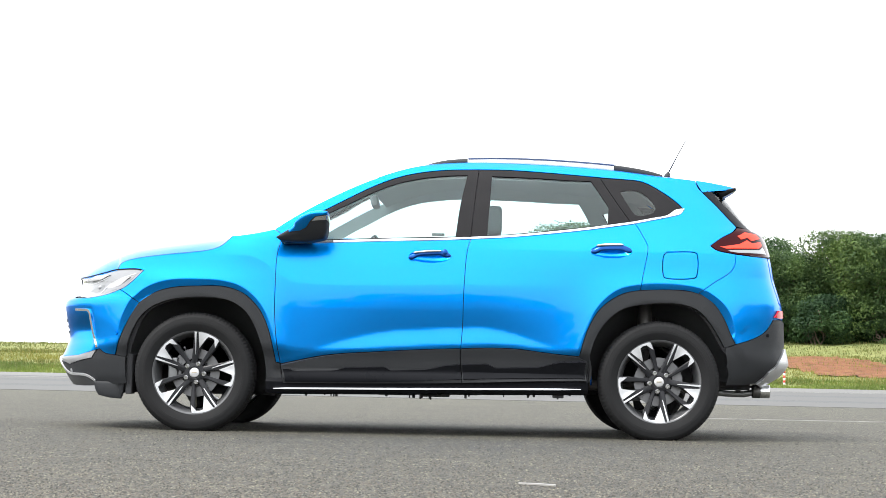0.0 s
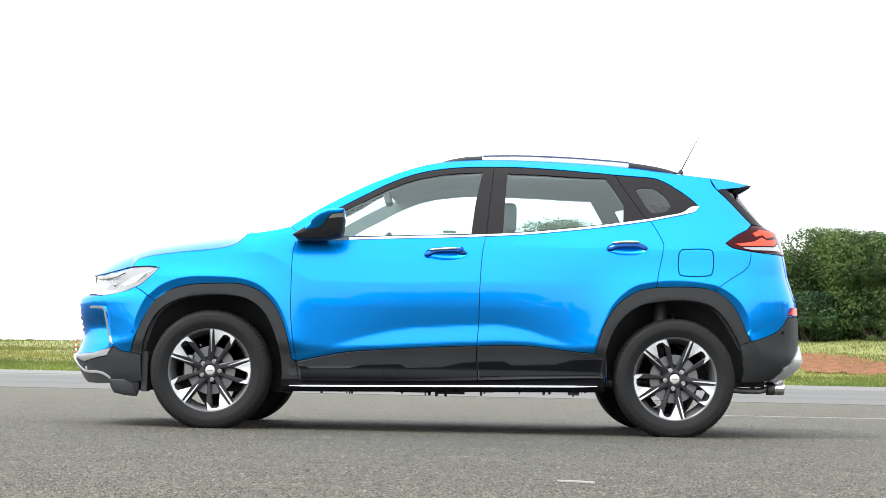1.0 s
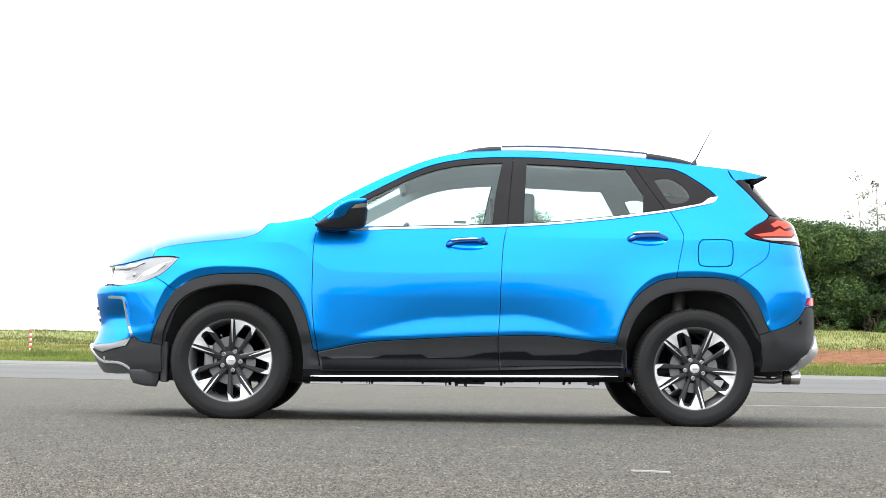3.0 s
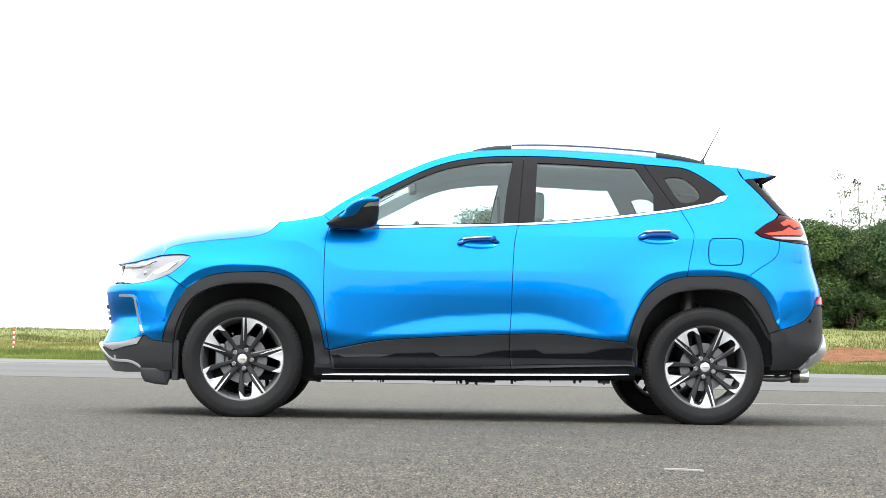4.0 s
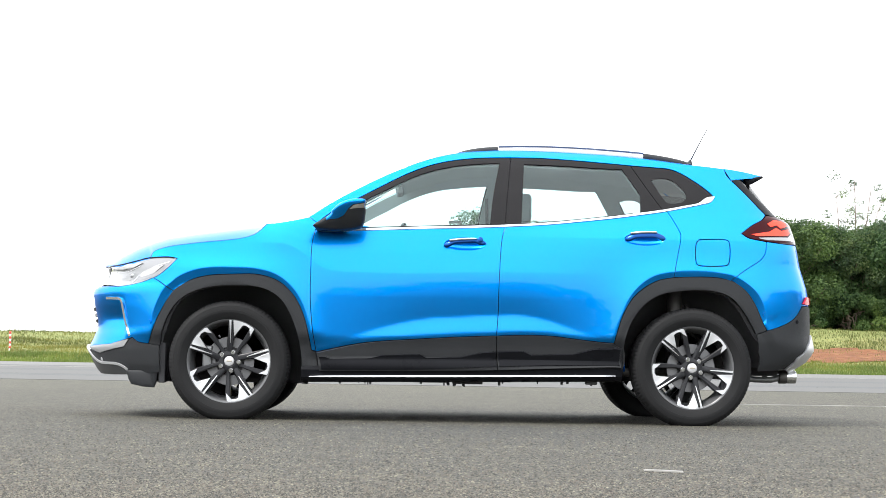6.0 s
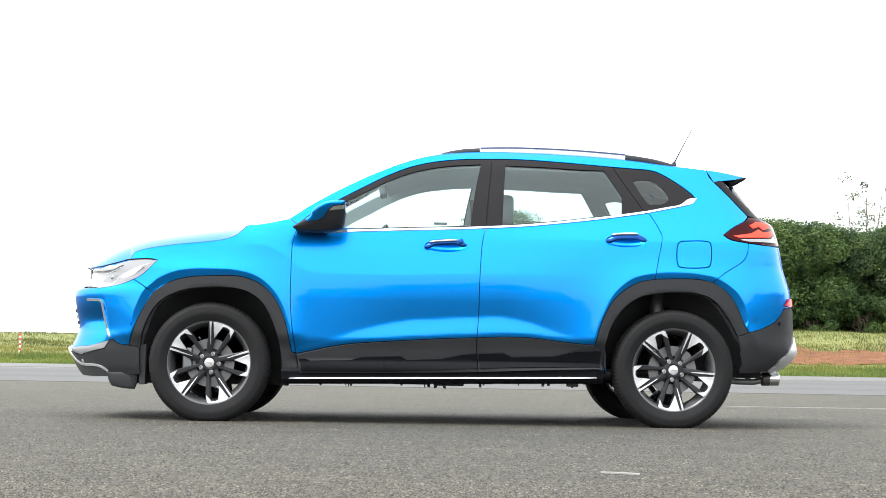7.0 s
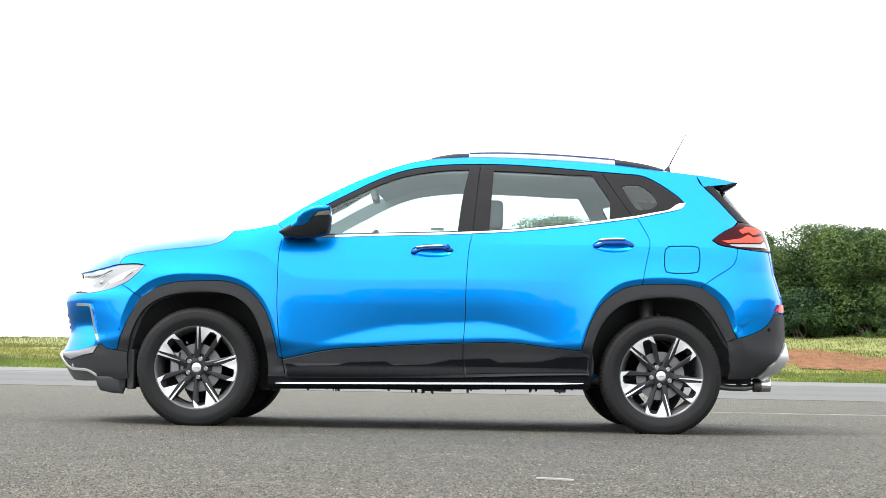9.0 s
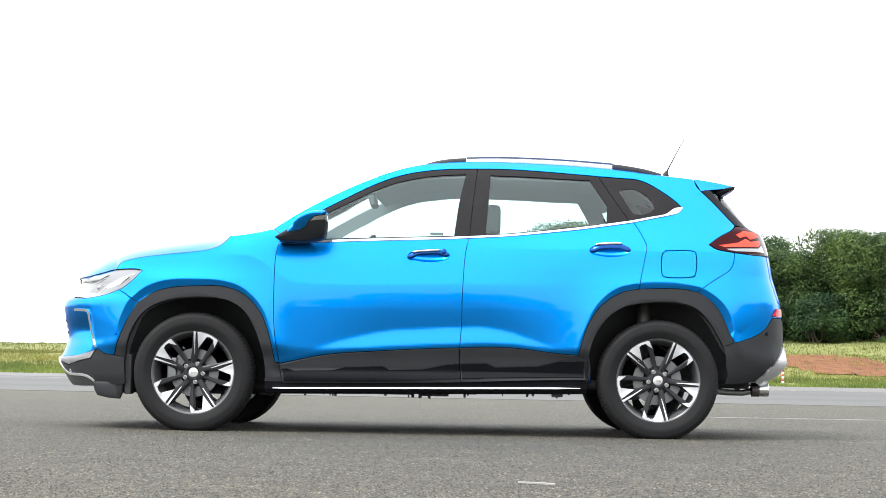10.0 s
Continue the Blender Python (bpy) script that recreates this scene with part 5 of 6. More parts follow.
panel("reversing_lens", [(3.02, 1.062), (3.28, 1.074), (3.335, 1.094), (3.365, 1.050), (3.09, 1.046), (3.035, 1.052)], LAMP_CLEAR, tail_lamp, "milky white lens strip", out=0.008)
panel("tail_edge", ribbon([(3.18, 1.036), (3.30, 1.034), (3.40, 1.035), (3.50, 1.040)], 0.007), BLACK, tail_lamp, "thin dark lamp edge", out=0.008)

# tail: black pillar trim, rear glass, grille at the nose
panel("pillar_trim", [(3.062, 1.398), (3.134, 1.312), (3.193, 1.205), (3.266, 1.195), (3.335, 1.187), (3.27, 1.275), (3.20, 1.37), (3.17, 1.425)], PLASTIC_GLOSS, side_panel, "gloss black rear pillar trim", out=0.002)
panel("rear_window", [(3.175, 1.425), (3.205, 1.37), (3.275, 1.275), (3.34, 1.187), (3.46, 1.168), (3.62, 1.135), (U_TAIL, 1.135), (U_TAIL, 1.43)], GLASS_DARK, tailgate, "dark tinted rear window", True, out=-0.004, thick=0.005)
grille = panel("grille", [(-1.0, 0.695), (-1.2, 0.74), (U_NOSE, 0.745), (U_NOSE, 0.40), (-1.05, 0.40), (-1.02, 0.50), (-0.99, 0.60)], BLACK, car, "black front grille", True, out=-0.03)[0]
for k in range(5):
    v = 0.470 + 0.034 * k
    panel("grille_bar", ribbon([(-1.0, v), (-1.15, v), (-1.3, v), (U_NOSE + 0.002, v)], 0.022), SILVER if k % 2 else PLASTIC, grille, "grille bar", True, out=-0.002, thick=0.035)
panel("nose_panel", [(-1.055, 0.742), (-1.055, 0.846), (-1.1, 0.846), (U_NOSE, 0.85), (U_NOSE, 0.755), (-1.2, 0.75), (-1.06, 0.72)], PLASTIC_GLOSS, car, "gloss black nose panel", True, out=-0.004)

# ---- the car: top surfaces between the two sides ----
def across(edge, z_rise, x_bow, power=2.0, n=25, keep=lambda x: True, thick=0.008, drop=0.0, crown=None):
    """A sheet spanned from the near edge curve to its mirror image; rise and bow are functions of the edge's x, or crown gives the height of the middle."""
    rows = [e for e in edge if keep(e[0])]
    front, faces = [], []
    for e in rows:
        ye = -e[1]
        rise = crown(e[0]) - e[2] if crown else z_rise(e[0])
        for i in range(n):
            s = -math.cos(math.pi * i / (n - 1))
            front.append((e[0] + x_bow(e[0]) * (1 - s * s), s * ye, e[2] + rise * (1 - abs(s) ** power) - drop))
    for a in range(len(rows) - 1):
        for i in range(n - 1):
            k = a * n + i
            faces.append((k, k + n, k + n + 1, k + 1))
    m = len(front)
    back = [(x, y, z - thick) for x, y, z in front]
    faces = [tuple(reversed(t)) for t in faces] + [tuple(i + m for i in t) for t in faces]
    r = len(rows)
    loop = list(range(n)) + [a * n + n - 1 for a in range(1, r)] + [(r - 1) * n + i for i in range(n - 2, -1, -1)] + [a * n for a in range(r - 2, 0, -1)]
    faces += [(a, b, b + m, a + m) for a, b in zip(loop, loop[1:] + loop[:1])]
    return front + back, faces


def sheet(name, data, mat, parent, label=""):
    me = mesh_of(name, data[0], data[1], mat)
    bm = bmesh.new()
    bm.from_mesh(me)
    bmesh.ops.recalc_face_normals(bm, faces=bm.faces)
    bm.to_mesh(me)
    bm.free()
    return sharpen(add(name, me, parent, label), 35)


def table(*rows):
    return lambda x: float(np.interp(x, [r[0] for r in rows], [r[1] for r in rows]))


hood_edge = [skin(u, v) for u, v in spline([(-0.93, 0.852)] + LAMP_TOP[1:-1] + HOOD_LINE, 8)]
hood_edge = sorted(hood_edge, key=lambda e: e[0])
hood = sheet("hood", across(hood_edge, None, table((-0.72, -0.10), (-0.5, -0.10), (0.0, 0.02), (0.2, 0.10)), 4.0, 41,
                            crown=table((-0.74, 0.862), (-0.66, 0.880), (-0.60, 0.919), (-0.52, 0.963), (-0.45, 0.996), (-0.35, 1.032), (-0.2, 1.062), (0.0, 1.094), (0.10, 1.110), (0.16, 1.114), (0.19, 1.116))), PAINT, car, "blue engine hood")
panel("hood_seam", ribbon(HOOD_LINE, 0.004), BLACK, fender, "dark joint beside the hood", out=0.0015, thick=0.004, gap=0.0)
roof_edge = [skin(u, v, -0.001) for u, v in spline(ROOF, 8)]
sheet("windscreen", across(roof_edge, table((0.42, 0.01), (0.8, 0.015), (1.12, 0.04)), table((0.42, -0.10), (0.8, -0.08), (1.12, -0.06)), keep=lambda x: x < 1.00, drop=0.012), GLASS_SCREEN, car, "clear windscreen")
cowl_edge = [skin(u, v, -0.004) for u, v in spline(COWL, 6)]
sheet("cowl", across(cowl_edge, table((0.19, 0.02), (0.43, 0.0)), table((0.19, 0.0), (0.43, -0.10)), drop=0.012), PLASTIC, car, "black cowl under the windscreen")
roof = sheet("roof", across(roof_edge, table((1.0, 0.008), (1.12, 0.026), (1.6, 0.045), (2.5, 0.045), (3.0, 0.02)), table((1.0, -0.068), (1.10, -0.06), (1.4, -0.03), (2.0, 0.0), (3.0, 0.04)), 2.6, keep=lambda x: x > 0.985), PAINT, car, "blue roof")
sheet("headliner", across([e + np.array((0, 0.03, -0.035)) for e in roof_edge], table((1.0, 0.03), (1.10, 0.04), (1.6, 0.045), (2.5, 0.045), (3.0, 0.02)), table((1.0, -0.05), (1.4, -0.03), (3.0, 0.0)), 2.6, keep=lambda x: 0.96 < x < 2.98), HEADLINER, car, "light grey headliner")

# spoiler over the rear window: it springs from the roof's end and narrows to a sharp rear edge
SPOILER_A, SPOILER_B, SPOILER_T = skin(3.052, 1.472), skin(3.060, 1.402), np.array((3.046, -0.46, 1.4475))
verts, faces, nn, rows = [], [], 21, 9
for a in range(rows):
    t = a / (rows - 1)
    top, low = SPOILER_A * (1 - t) + SPOILER_T * t, SPOILER_B * (1 - t) + (SPOILER_T - (0, 0, 0.010)) * t
    top[1] -= 0.025 * math.sin(math.pi * t)
    low[1] -= 0.020 * math.sin(math.pi * t)
    for q, sgn in ((top, -1), (low, 1)):
        for k in range(nn):
            s = sgn * math.cos(math.pi * k / (nn - 1))
            verts.append((q[0] + 0.05 * (1 - s * s), s * -q[1], q[2] + 0.022 * (1 - s * s)))
for a in range(rows - 1):
    for k in range(2 * nn):
        faces.append((a * 2 * nn + k, a * 2 * nn + (k + 1) % (2 * nn), (a + 1) * 2 * nn + (k + 1) % (2 * nn), (a + 1) * 2 * nn + k))
faces += [tuple(range(2 * nn))[::-1], tuple((rows - 1) * 2 * nn + k for k in range(2 * nn))]
spoiler = sheet("spoiler", (verts, faces), PAINT, car, "blue roof spoiler")
fin = [(2.93, 1.420), (2.97, 1.428), (3.036, 1.443), (3.050, 1.437), (3.035, 1.425), (2.985, 1.396), (2.955, 1.383), (2.942, 1.392)]
pair("spoiler_fin", pillow(fin, -0.52, 0.012, 0.03), PLASTIC_GLOSS, (spoiler, spoiler), "gloss black spoiler fin")

# roof rails and aerial
RAIL = spline([(1.262, 1.545), (1.32, 1.562), (1.40, 1.576), (1.50, 1.583), (1.70, 1.588), (1.95, 1.583), (2.15, 1.573), (2.34, 1.560), (2.45, 1.547), (2.54, 1.531), (2.62, 1.510)], 5)
for name, lo, hi, mat, label in (("rail_end", 1.2, 1.497, PLASTIC, "black rail foot"), ("rail_bar", 1.497, 2.338, RAIL_SILVER, "satin silver rail bar"), ("rail_end", 2.338, 2.7, PLASTIC, "black rail foot")):
    some = [p for p in RAIL if lo - 0.02 <= p[0] <= hi + 0.02]
    verts, faces = [], []
    for x, z in some:
        x = min(max(x, lo), hi)
        h = min(0.034, 0.006 + 0.5 * min(x - 1.255, 2.63 - x))
        for dy, dz in ((-0.018, -h), (-0.022, -0.6 * h), (-0.017, -0.006), (-0.008, 0), (0.008, 0), (0.017, -0.006), (0.022, -0.6 * h), (0.018, -h)):
            y = -0.515 - 0.02 * math.sin((x - 1.26) / 1.36 * math.pi)
            verts.append((x, y + dy, z + dz))
    for a in range(len(some) - 1):
        faces += [(a * 8 + k, a * 8 + (k + 1) % 8, a * 8 + 8 + (k + 1) % 8, a * 8 + 8 + k) for k in range(8)]
    faces += [tuple(range(8))[::-1], tuple(len(verts) - 8 + k for k in range(8))]
    rail = pair("roof_" + name, (verts, [tuple(reversed(t)) for t in faces]), mat, car, label, 50)
    if name == "rail_bar":
        lip = tube([(x, -0.533 - 0.02 * math.sin((x - 1.26) / 1.36 * math.pi), z - 0.0005) for x, z in some], 0.0042, 8)
        pair("rail_lip", lip, RAIL_EDGE, rail, "thin blue-grey upper edge of the rail", 60)
v1, f1 = tube([(2.702, 0, 1.53), (2.702, 0, 1.565), (2.71, 0, 1.585)], [0.03, 0.018, 0.007], 12)
aerial = add("aerial", mesh_of("aerial", v1, f1, PLASTIC), car, "black aerial foot")
v1, f1 = tube([(2.708, 0, 1.58), (2.76, 0, 1.683), (2.814, 0, 1.785)], [0.0042, 0.003, 0.002], 8)
add("aerial_rod", mesh_of("aerial_rod", v1, f1, PLASTIC), aerial, "thin black aerial rod")

# sills
verts, faces = [], []
prof = [(-0.72, 0.215), (-0.80, 0.212), (-0.842, 0.222), (-0.858, 0.240), (-0.862, 0.262), (-0.868, 0.282), (-0.86, 0.30), (-0.72, 0.30)]
ends = [(0.40, 0.0, -0.012), (0.46, 0.0, 0.0), (1.3, 0.012, 0.0), (2.14, 0.026, 0.0), (2.19, 0.027, -0.01)]
for x, dz, dy in ends:
    verts += [(x, y - dy, z + dz) for y, z in prof]
for a in range(len(ends) - 1):
    faces += [(a * 8 + k, a * 8 + (k + 1) % 8, a * 8 + 8 + (k + 1) % 8, a * 8 + 8 + k) for k in range(8)]
faces += [tuple(range(8))[::-1], tuple(len(verts) - 8 + k for k in range(8))]
sill = pair("sill", (verts, faces), PLASTIC_GLOSS, car, "black sill", 30)
verts, faces = [], []
for x, z, h in ((0.445, 0.2445, 0.001), (0.52, 0.2457, 0.0034), (1.3, 0.258, 0.0042), (2.02, 0.270, 0.0040), (2.15, 0.272, 0.001)):
    verts += [(x, -0.8800, z - h), (x, -0.8782, z + h), (x, -0.85, z + h), (x, -0.85, z - h)]
for a in range(4):
    faces += [(a * 4 + k, a * 4 + (k + 1) % 4, a * 4 + 4 + (k + 1) % 4, a * 4 + 4 + k) for k in range(4)]
pair("sill_trim", (verts, [tuple(reversed(t)) for t in faces]), CHROME, sill, "thin chrome sill trim", 20)

# door handles: a cup in the door and a curved bar with a bright top
for u0, v0, cup, doors, slope in ((1.298, 1.006, CUP_F, front_door, 0.065), (2.312, 1.053, CUP_R, rear_door, 0.03)):
    verts, faces, n, rings = [], [], 32, 7
    cu, cv = np.mean(cup, 0)
    for r in range(rings + 1):
        s = 1.025 * math.cos(math.pi / 2 * r / (rings + 0.4))
        depth = -0.003 - 0.030 * math.sin(math.pi / 2 * r / rings) ** 1.3
        for p in oval(cu, cv, 0.120 * s, 0.038 * s, n):
            verts.append(skin(p[0], p[1], depth))
    for r in range(rings):
        faces += [(r * n + k, r * n + (k + 1) % n, (r + 1) * n + (k + 1) % n, (r + 1) * n + k) for k in range(n)]
    faces.append(tuple(rings * n + k for k in range(n)))
    pair("handle_cup", (verts, faces), PAINT, doors, "blue handle recess", 60)
    # the grip: thick feet that dip into the recess at both ends, slender between them, with a bright upper face
    for name, mat, label, reach, lift, thick, far_out in (("door_handle", PAINT_SHADED, "blue door handle, shade put into its colour", 0.117, -0.003, 0.0125, 0.024), ("handle_trim", CHROME, "chrome handle top", 0.078, 0.0065, 0.0062, 0.0335)):
        verts, faces = [], []
        for k in range(29):
            s = -1 + 2 * k / 28
            u = u0 + reach * s - (0.012 if name == "handle_trim" else 0.0)
            along = (u - u0) / 0.117
            foot = smooth(0.45, 0.85, abs(along)) if name == "door_handle" else 0.0
            v = v0 + slope * (u - u0) + lift - 0.010 * foot - 0.003 * along * along
            swell = (1 - abs(s) ** 5) ** 0.5 if abs(s) < 1 else 0.0
            bow = far_out - 0.020 * abs(along) ** 3 + 0.002
            for q in range(10):
                a = 2 * math.pi * q / 10
                verts.append(skin(u, v + (thick + 0.006 * foot) * (0.2 + 0.8 * swell) * math.sin(a), bow + 0.008 * math.cos(a)))
        for k in range(28):
            faces += [(k * 10 + q, (k + 1) * 10 + q, (k + 1) * 10 + (q + 1) % 10, k * 10 + (q + 1) % 10) for q in range(10)]
        faces += [tuple(range(10)), tuple(280 + q for q in range(9, -1, -1))]
        pair(name, (verts, faces), mat, doors, label, 60)
# key cover in body blue, darkened by colour like the handle
v1, f1 = tube([skin(1.383, 1.012, 0.012), skin(1.383, 1.012, 0.027), skin(1.383, 1.012, 0.031)], [0.0175, 0.0165, 0.011], 20)
pair("key_cover", (v1, f1), PAINT_SHADED, front_door, "round blue key cover, shade put into its colour", 40)

# wing mirrors
MIRROR = [(0.454, 1.074), (0.492, 1.056), (0.611, 1.051), (0.703, 1.064), (0.732, 1.085), (0.743, 1.147), (0.744, 1.205), (0.736, 1.217), (0.700, 1.219), (0.649, 1.213), (0.598, 1.191), (0.562, 1.159), (0.547, 1.133), (0.466, 1.085)]
CAP = [(0.548, 1.105), (0.592, 1.110), (0.625, 1.127), (0.650, 1.163), (0.676, 1.186), (0.742, 1.197), (0.78, 1.199), (0.78, 1.25), (0.63, 1.25), (0.55, 1.20), (0.525, 1.14), (0.530, 1.10)]
STRIP = [(0.656, 1.160), (0.679, 1.182), (0.742, 1.193), (0.77, 1.194), (0.77, 1.172), (0.70, 1.166)]
fine = lambda some: tidy(some + some[:1], 0.006)
mv, mf = pillow(spline(MIRROR + MIRROR[:1], 4)[:-1], -0.99, 0.050, 0.09, 0.007, 0.24, [list(fine(CAP)) + [fine(CAP)[0]], list(fine(STRIP)) + [fine(STRIP)[0]]])
mv = [np.array((v[0], v[1] - 0.60 * max(0.0, v[2] - 1.07), v[2])) for v in mv]
mid = np.array([np.mean([mv[i] for i in t], 0)[[0, 2]] for t in mf])
in_cap, in_strip = inside(np.array(CAP), mid), inside(np.array(STRIP), mid)


def cut_out(faces, lift):
    """Some faces of the mirror as a shell of their own."""
    used_ = sorted({i for t in faces for i in t})
    at = {i: k for k, i in enumerate(used_)}
    return [np.array(mv[i]) + (0, -lift if mv[i][1] < -0.95 else 0, 0) for i in used_], [tuple(at[i] for i in t) for t in faces]


housing = pair("wing_mirror", cut_out([t for t, c, q in zip(mf, in_cap, in_strip) if not c and not q], 0), PLASTIC, car, "black wing mirror with a blue cap", 60)
pair("mirror_cap", cut_out([t for t, c, q in zip(mf, in_cap, in_strip) if c and not q], 0.004), PAINT, housing, "blue mirror cap", 60)
pair("indicator", cut_out([t for t, q in zip(mf, in_strip) if q], 0.003), CHROME, housing, "bright indicator strip", 60)
FOOT = [(0.470, 1.058), (0.52, 1.088), (0.60, 1.10), (0.64, 1.075), (0.60, 1.052), (0.52, 1.048)]
pair("mirror_foot", pillow(spline(FOOT + FOOT[:1], 4)[:-1], -0.90, 0.03, 0.06), PLASTIC_GLOSS, housing, "black mirror foot", 60)

# ---- wheels ----
R_TYRE, HUB_Z, Y_TRACK = 0.336, 0.322, 0.77
PX = 0.2315 / 222


def polar(r, a):
    return np.array((r * PX * math.sin(radians(a)), r * PX * math.cos(radians(a))))


def wheel(parent, x, side, turn, lean=0):
    m = Matrix.Translation((x, -Y_TRACK * side, HUB_Z)) @ (Matrix() if side > 0 else Matrix.Rotation(math.pi, 4, "Z"))
    key = (round(turn, 1), lean)
    rim = add("wheel", MESH["rim"], parent, "two-tone alloy wheel with black tyre", m)
    mt = m @ Matrix.Rotation(radians(turn), 4, "Y")
    add("tyre", MESH["tyre"], rim, "black tyre with worn tread edge", m)
    for k in range(5):
        ms = mt @ Matrix.Rotation(radians(72 * k), 4, "Y")
        add("spoke", MESH["spoke"], rim, "dark grey spoke", ms)
        add("spoke_face", MESH["face"], rim, "machined silver spoke face", ms)
        add("spoke_strip", MESH["strip"], rim, "machined silver spoke strip", ms)
        add("wheel_bolt", MESH["bolt"], rim, "steel wheel bolt", ms)
    add("hub", MESH["hub"], rim, "dark hub", mt)
    add("hub_cap", MESH["cap"], rim, "silver hub cap", mt)
    add("emblem", MESH["emblem"], rim, "plain dull emblem bar", m)
    add("brake_disc", MESH["disc"], rim, "steel brake disc", m)
    if lean:
        add("brake_caliper", MESH["caliper"], rim, "silver brake caliper", m)
    v, f = tube([(0.158 * math.cos(radians(turn - 250)), -0.075, 0.158 * math.sin(radians(turn - 250)) - 0.02), (0.17 * math.cos(radians(turn - 250)), -0.095, 0.17 * math.sin(radians(turn - 250)) - 0.022)], 0.005, 8)
    add("valve", mesh_of("valve", v, f, BLACK), rim, "", m)
    return rim


def prism(outline, y0, y1, bevel, inner=None):
    """A bar cut from an outline in x and z, with a bevelled front edge. y0 is a function of the radius."""
    poly = tidy(outline, 0.02)
    n = len(poly)
    top = inset(poly, bevel)
    ring = lambda p, dy: [(q[0], y0(math.hypot(*q)) + dy, q[1]) for q in p]
    verts = ring(top, 0.0) + ring(poly, bevel) + [(q[0], y1, q[1]) for q in poly]
    faces = [tuple(range(n))]
    for s in range(2):
        faces += [(s * n + k, (s + 1) * n + k, (s + 1) * n + (k + 1) % n, s * n + (k + 1) % n) for k in range(n)]
    faces.append(tuple(range(3 * n - 1, 2 * n - 1, -1)))
    bm = bmesh.new()
    vs = [bm.verts.new(v) for v in verts]
    for t in faces:
        bm.faces.new([vs[i] for i in t])
    bmesh.ops.triangulate(bm, faces=bm.faces[:])
    return bm


def store(key, bm, mat, smooth_shade=False, angle=40):
    me = bpy.data.meshes.new(key)
    bmesh.ops.recalc_face_normals(bm, faces=bm.faces)
    bm.to_mesh(me)
    bm.free()
    me.materials.append(mat)
    me.polygons.foreach_set("use_smooth", [True] * len(me.polygons))
    me.set_sharp_from_angle(angle=radians(angle))
    MESH[key] = me


MESH = {}
# tyre: bulging sidewalls with moulded rings, shoulder blocks, grooves, flat on the ground
profile = [(0.226, -0.082), (0.2325, -0.0935), (0.238, -0.097), (0.247, -0.1005), (0.256, -0.104), (0.264, -0.1068), (0.270, -0.1084), (0.2705, -0.1092), (0.284, -0.1098), (0.2845, -0.109), (0.296, -0.1078), (0.305, -0.1054), (0.3055, -0.1062), (0.313, -0.1025), (0.321, -0.0965),
           (0.328, -0.088), (0.3325, -0.077), (0.3350, -0.064), (0.3355, -0.055), (0.327, -0.050), (0.327, -0.044), (0.336, -0.040), (0.336, -0.012), (0.328, -0.008)]
profile = profile + [(r, -y) for r, y in reversed(profile)]
N_T = 288
tv, tf = lathe(profile, N_T)
k = len(profile)
tv = [list(v) for v in tv]
for i in range(N_T):
    for j, (r, y) in enumerate(profile):
        if 0.318 <= r and abs(y) > 0.055 and i % 3 == 0:
            for axis in (0, 2):
                tv[i * k + j][axis] *= 1 - 0.0035 / r
        if abs(tv[i * k + j][2]) > 0 and tv[i * k + j][2] < -HUB_Z:
            tv[i * k + j][2] = -HUB_Z
            tv[i * k + j][1] *= 1.03
bm = bmesh.new()
vs = [bm.verts.new(v) for v in tv]
for t in tf:
    bm.faces.new([vs[i] for i in t])
store("tyre", bm, RUBBER, True, 28)
# rim: lip and barrel, open behind
profile = [(0.224, -0.080), (0.2325, -0.088), (0.2335, -0.092), (0.2315, -0.0945), (0.226, -0.093), (0.219, -0.086), (0.214, -0.07), (0.206, -0.05), (0.196, 0.0), (0.200, 0.06), (0.216, 0.09), (0.226, 0.095), (0.222, 0.10), (0.210, 0.096), (0.19, 0.06), (0.187, 0.0),
           (0.198, -0.055), (0.207, -0.075), (0.215, -0.09)]
profile = [(r, y) for r, y in profile[:13]] + [(0.224, 0.085), (0.21, 0.06), (0.206, 0.0), (0.214, -0.06)]
rv, rf = lathe(profile, 96, True)
bm = bmesh.new()
vs = [bm.verts.new(v) for v in rv]
for t in rf:
    bm.faces.new([vs[i] for i in t])
store("rim", bm, RIM_BARREL, True, 35)
bow = lambda r: -0.070 - 0.022 * smooth(0.05, 0.215, r)
LEG1 = [(30, -32), (46, -22), (62, -15), (92, -8), (160, -1.5), (214, -0.8), (216, 19), (205, 21.5), (133, 12.5), (92, 12), (60, 15), (36, 18)]
LEG2 = [(30, 8), (30, 70), (48, 55), (64, 49), (92, 45), (171, 42.5), (216, 39.5), (217, 35), (190, 33), (160, 33), (92, 33), (60, 30)]
LINK = [(200, 18), (216, 17.5), (217, 36), (205, 34), (200, 27)]
for key, legs in (("spoke", (LEG1, LEG2, LINK)),):
    whole = bmesh.new()
    for n_leg, leg in enumerate(legs):
        b = prism([polar(r, a) for r, a in leg], lambda r, d=n_leg: bow(r) + 0.0007 * d, -0.035, 0.005)
        me = bpy.data.meshes.new("tmp")
        b.to_mesh(me)
        b.free()
        whole.from_mesh(me)
        bpy.data.meshes.remove(me)
    store(key, whole, RIM_DARK)
FACE = [(218, 6.2), (219, 12), (219, 18.8), (218.5, 27), (217, 35.8), (213, 38.6), (171, 41), (190, 34.8), (204, 32), (207, 26), (202, 21.3), (133, 11.9)]
STRIPE = [(219, 0.6), (219, 3.6), (150, 4.0), (97, 4.9), (97, 3.2), (150, 1.4)]
store("face", prism([polar(r, a) for r, a in FACE], lambda r: bow(r) - 0.0022, -0.07, 0.0012), MACHINED)
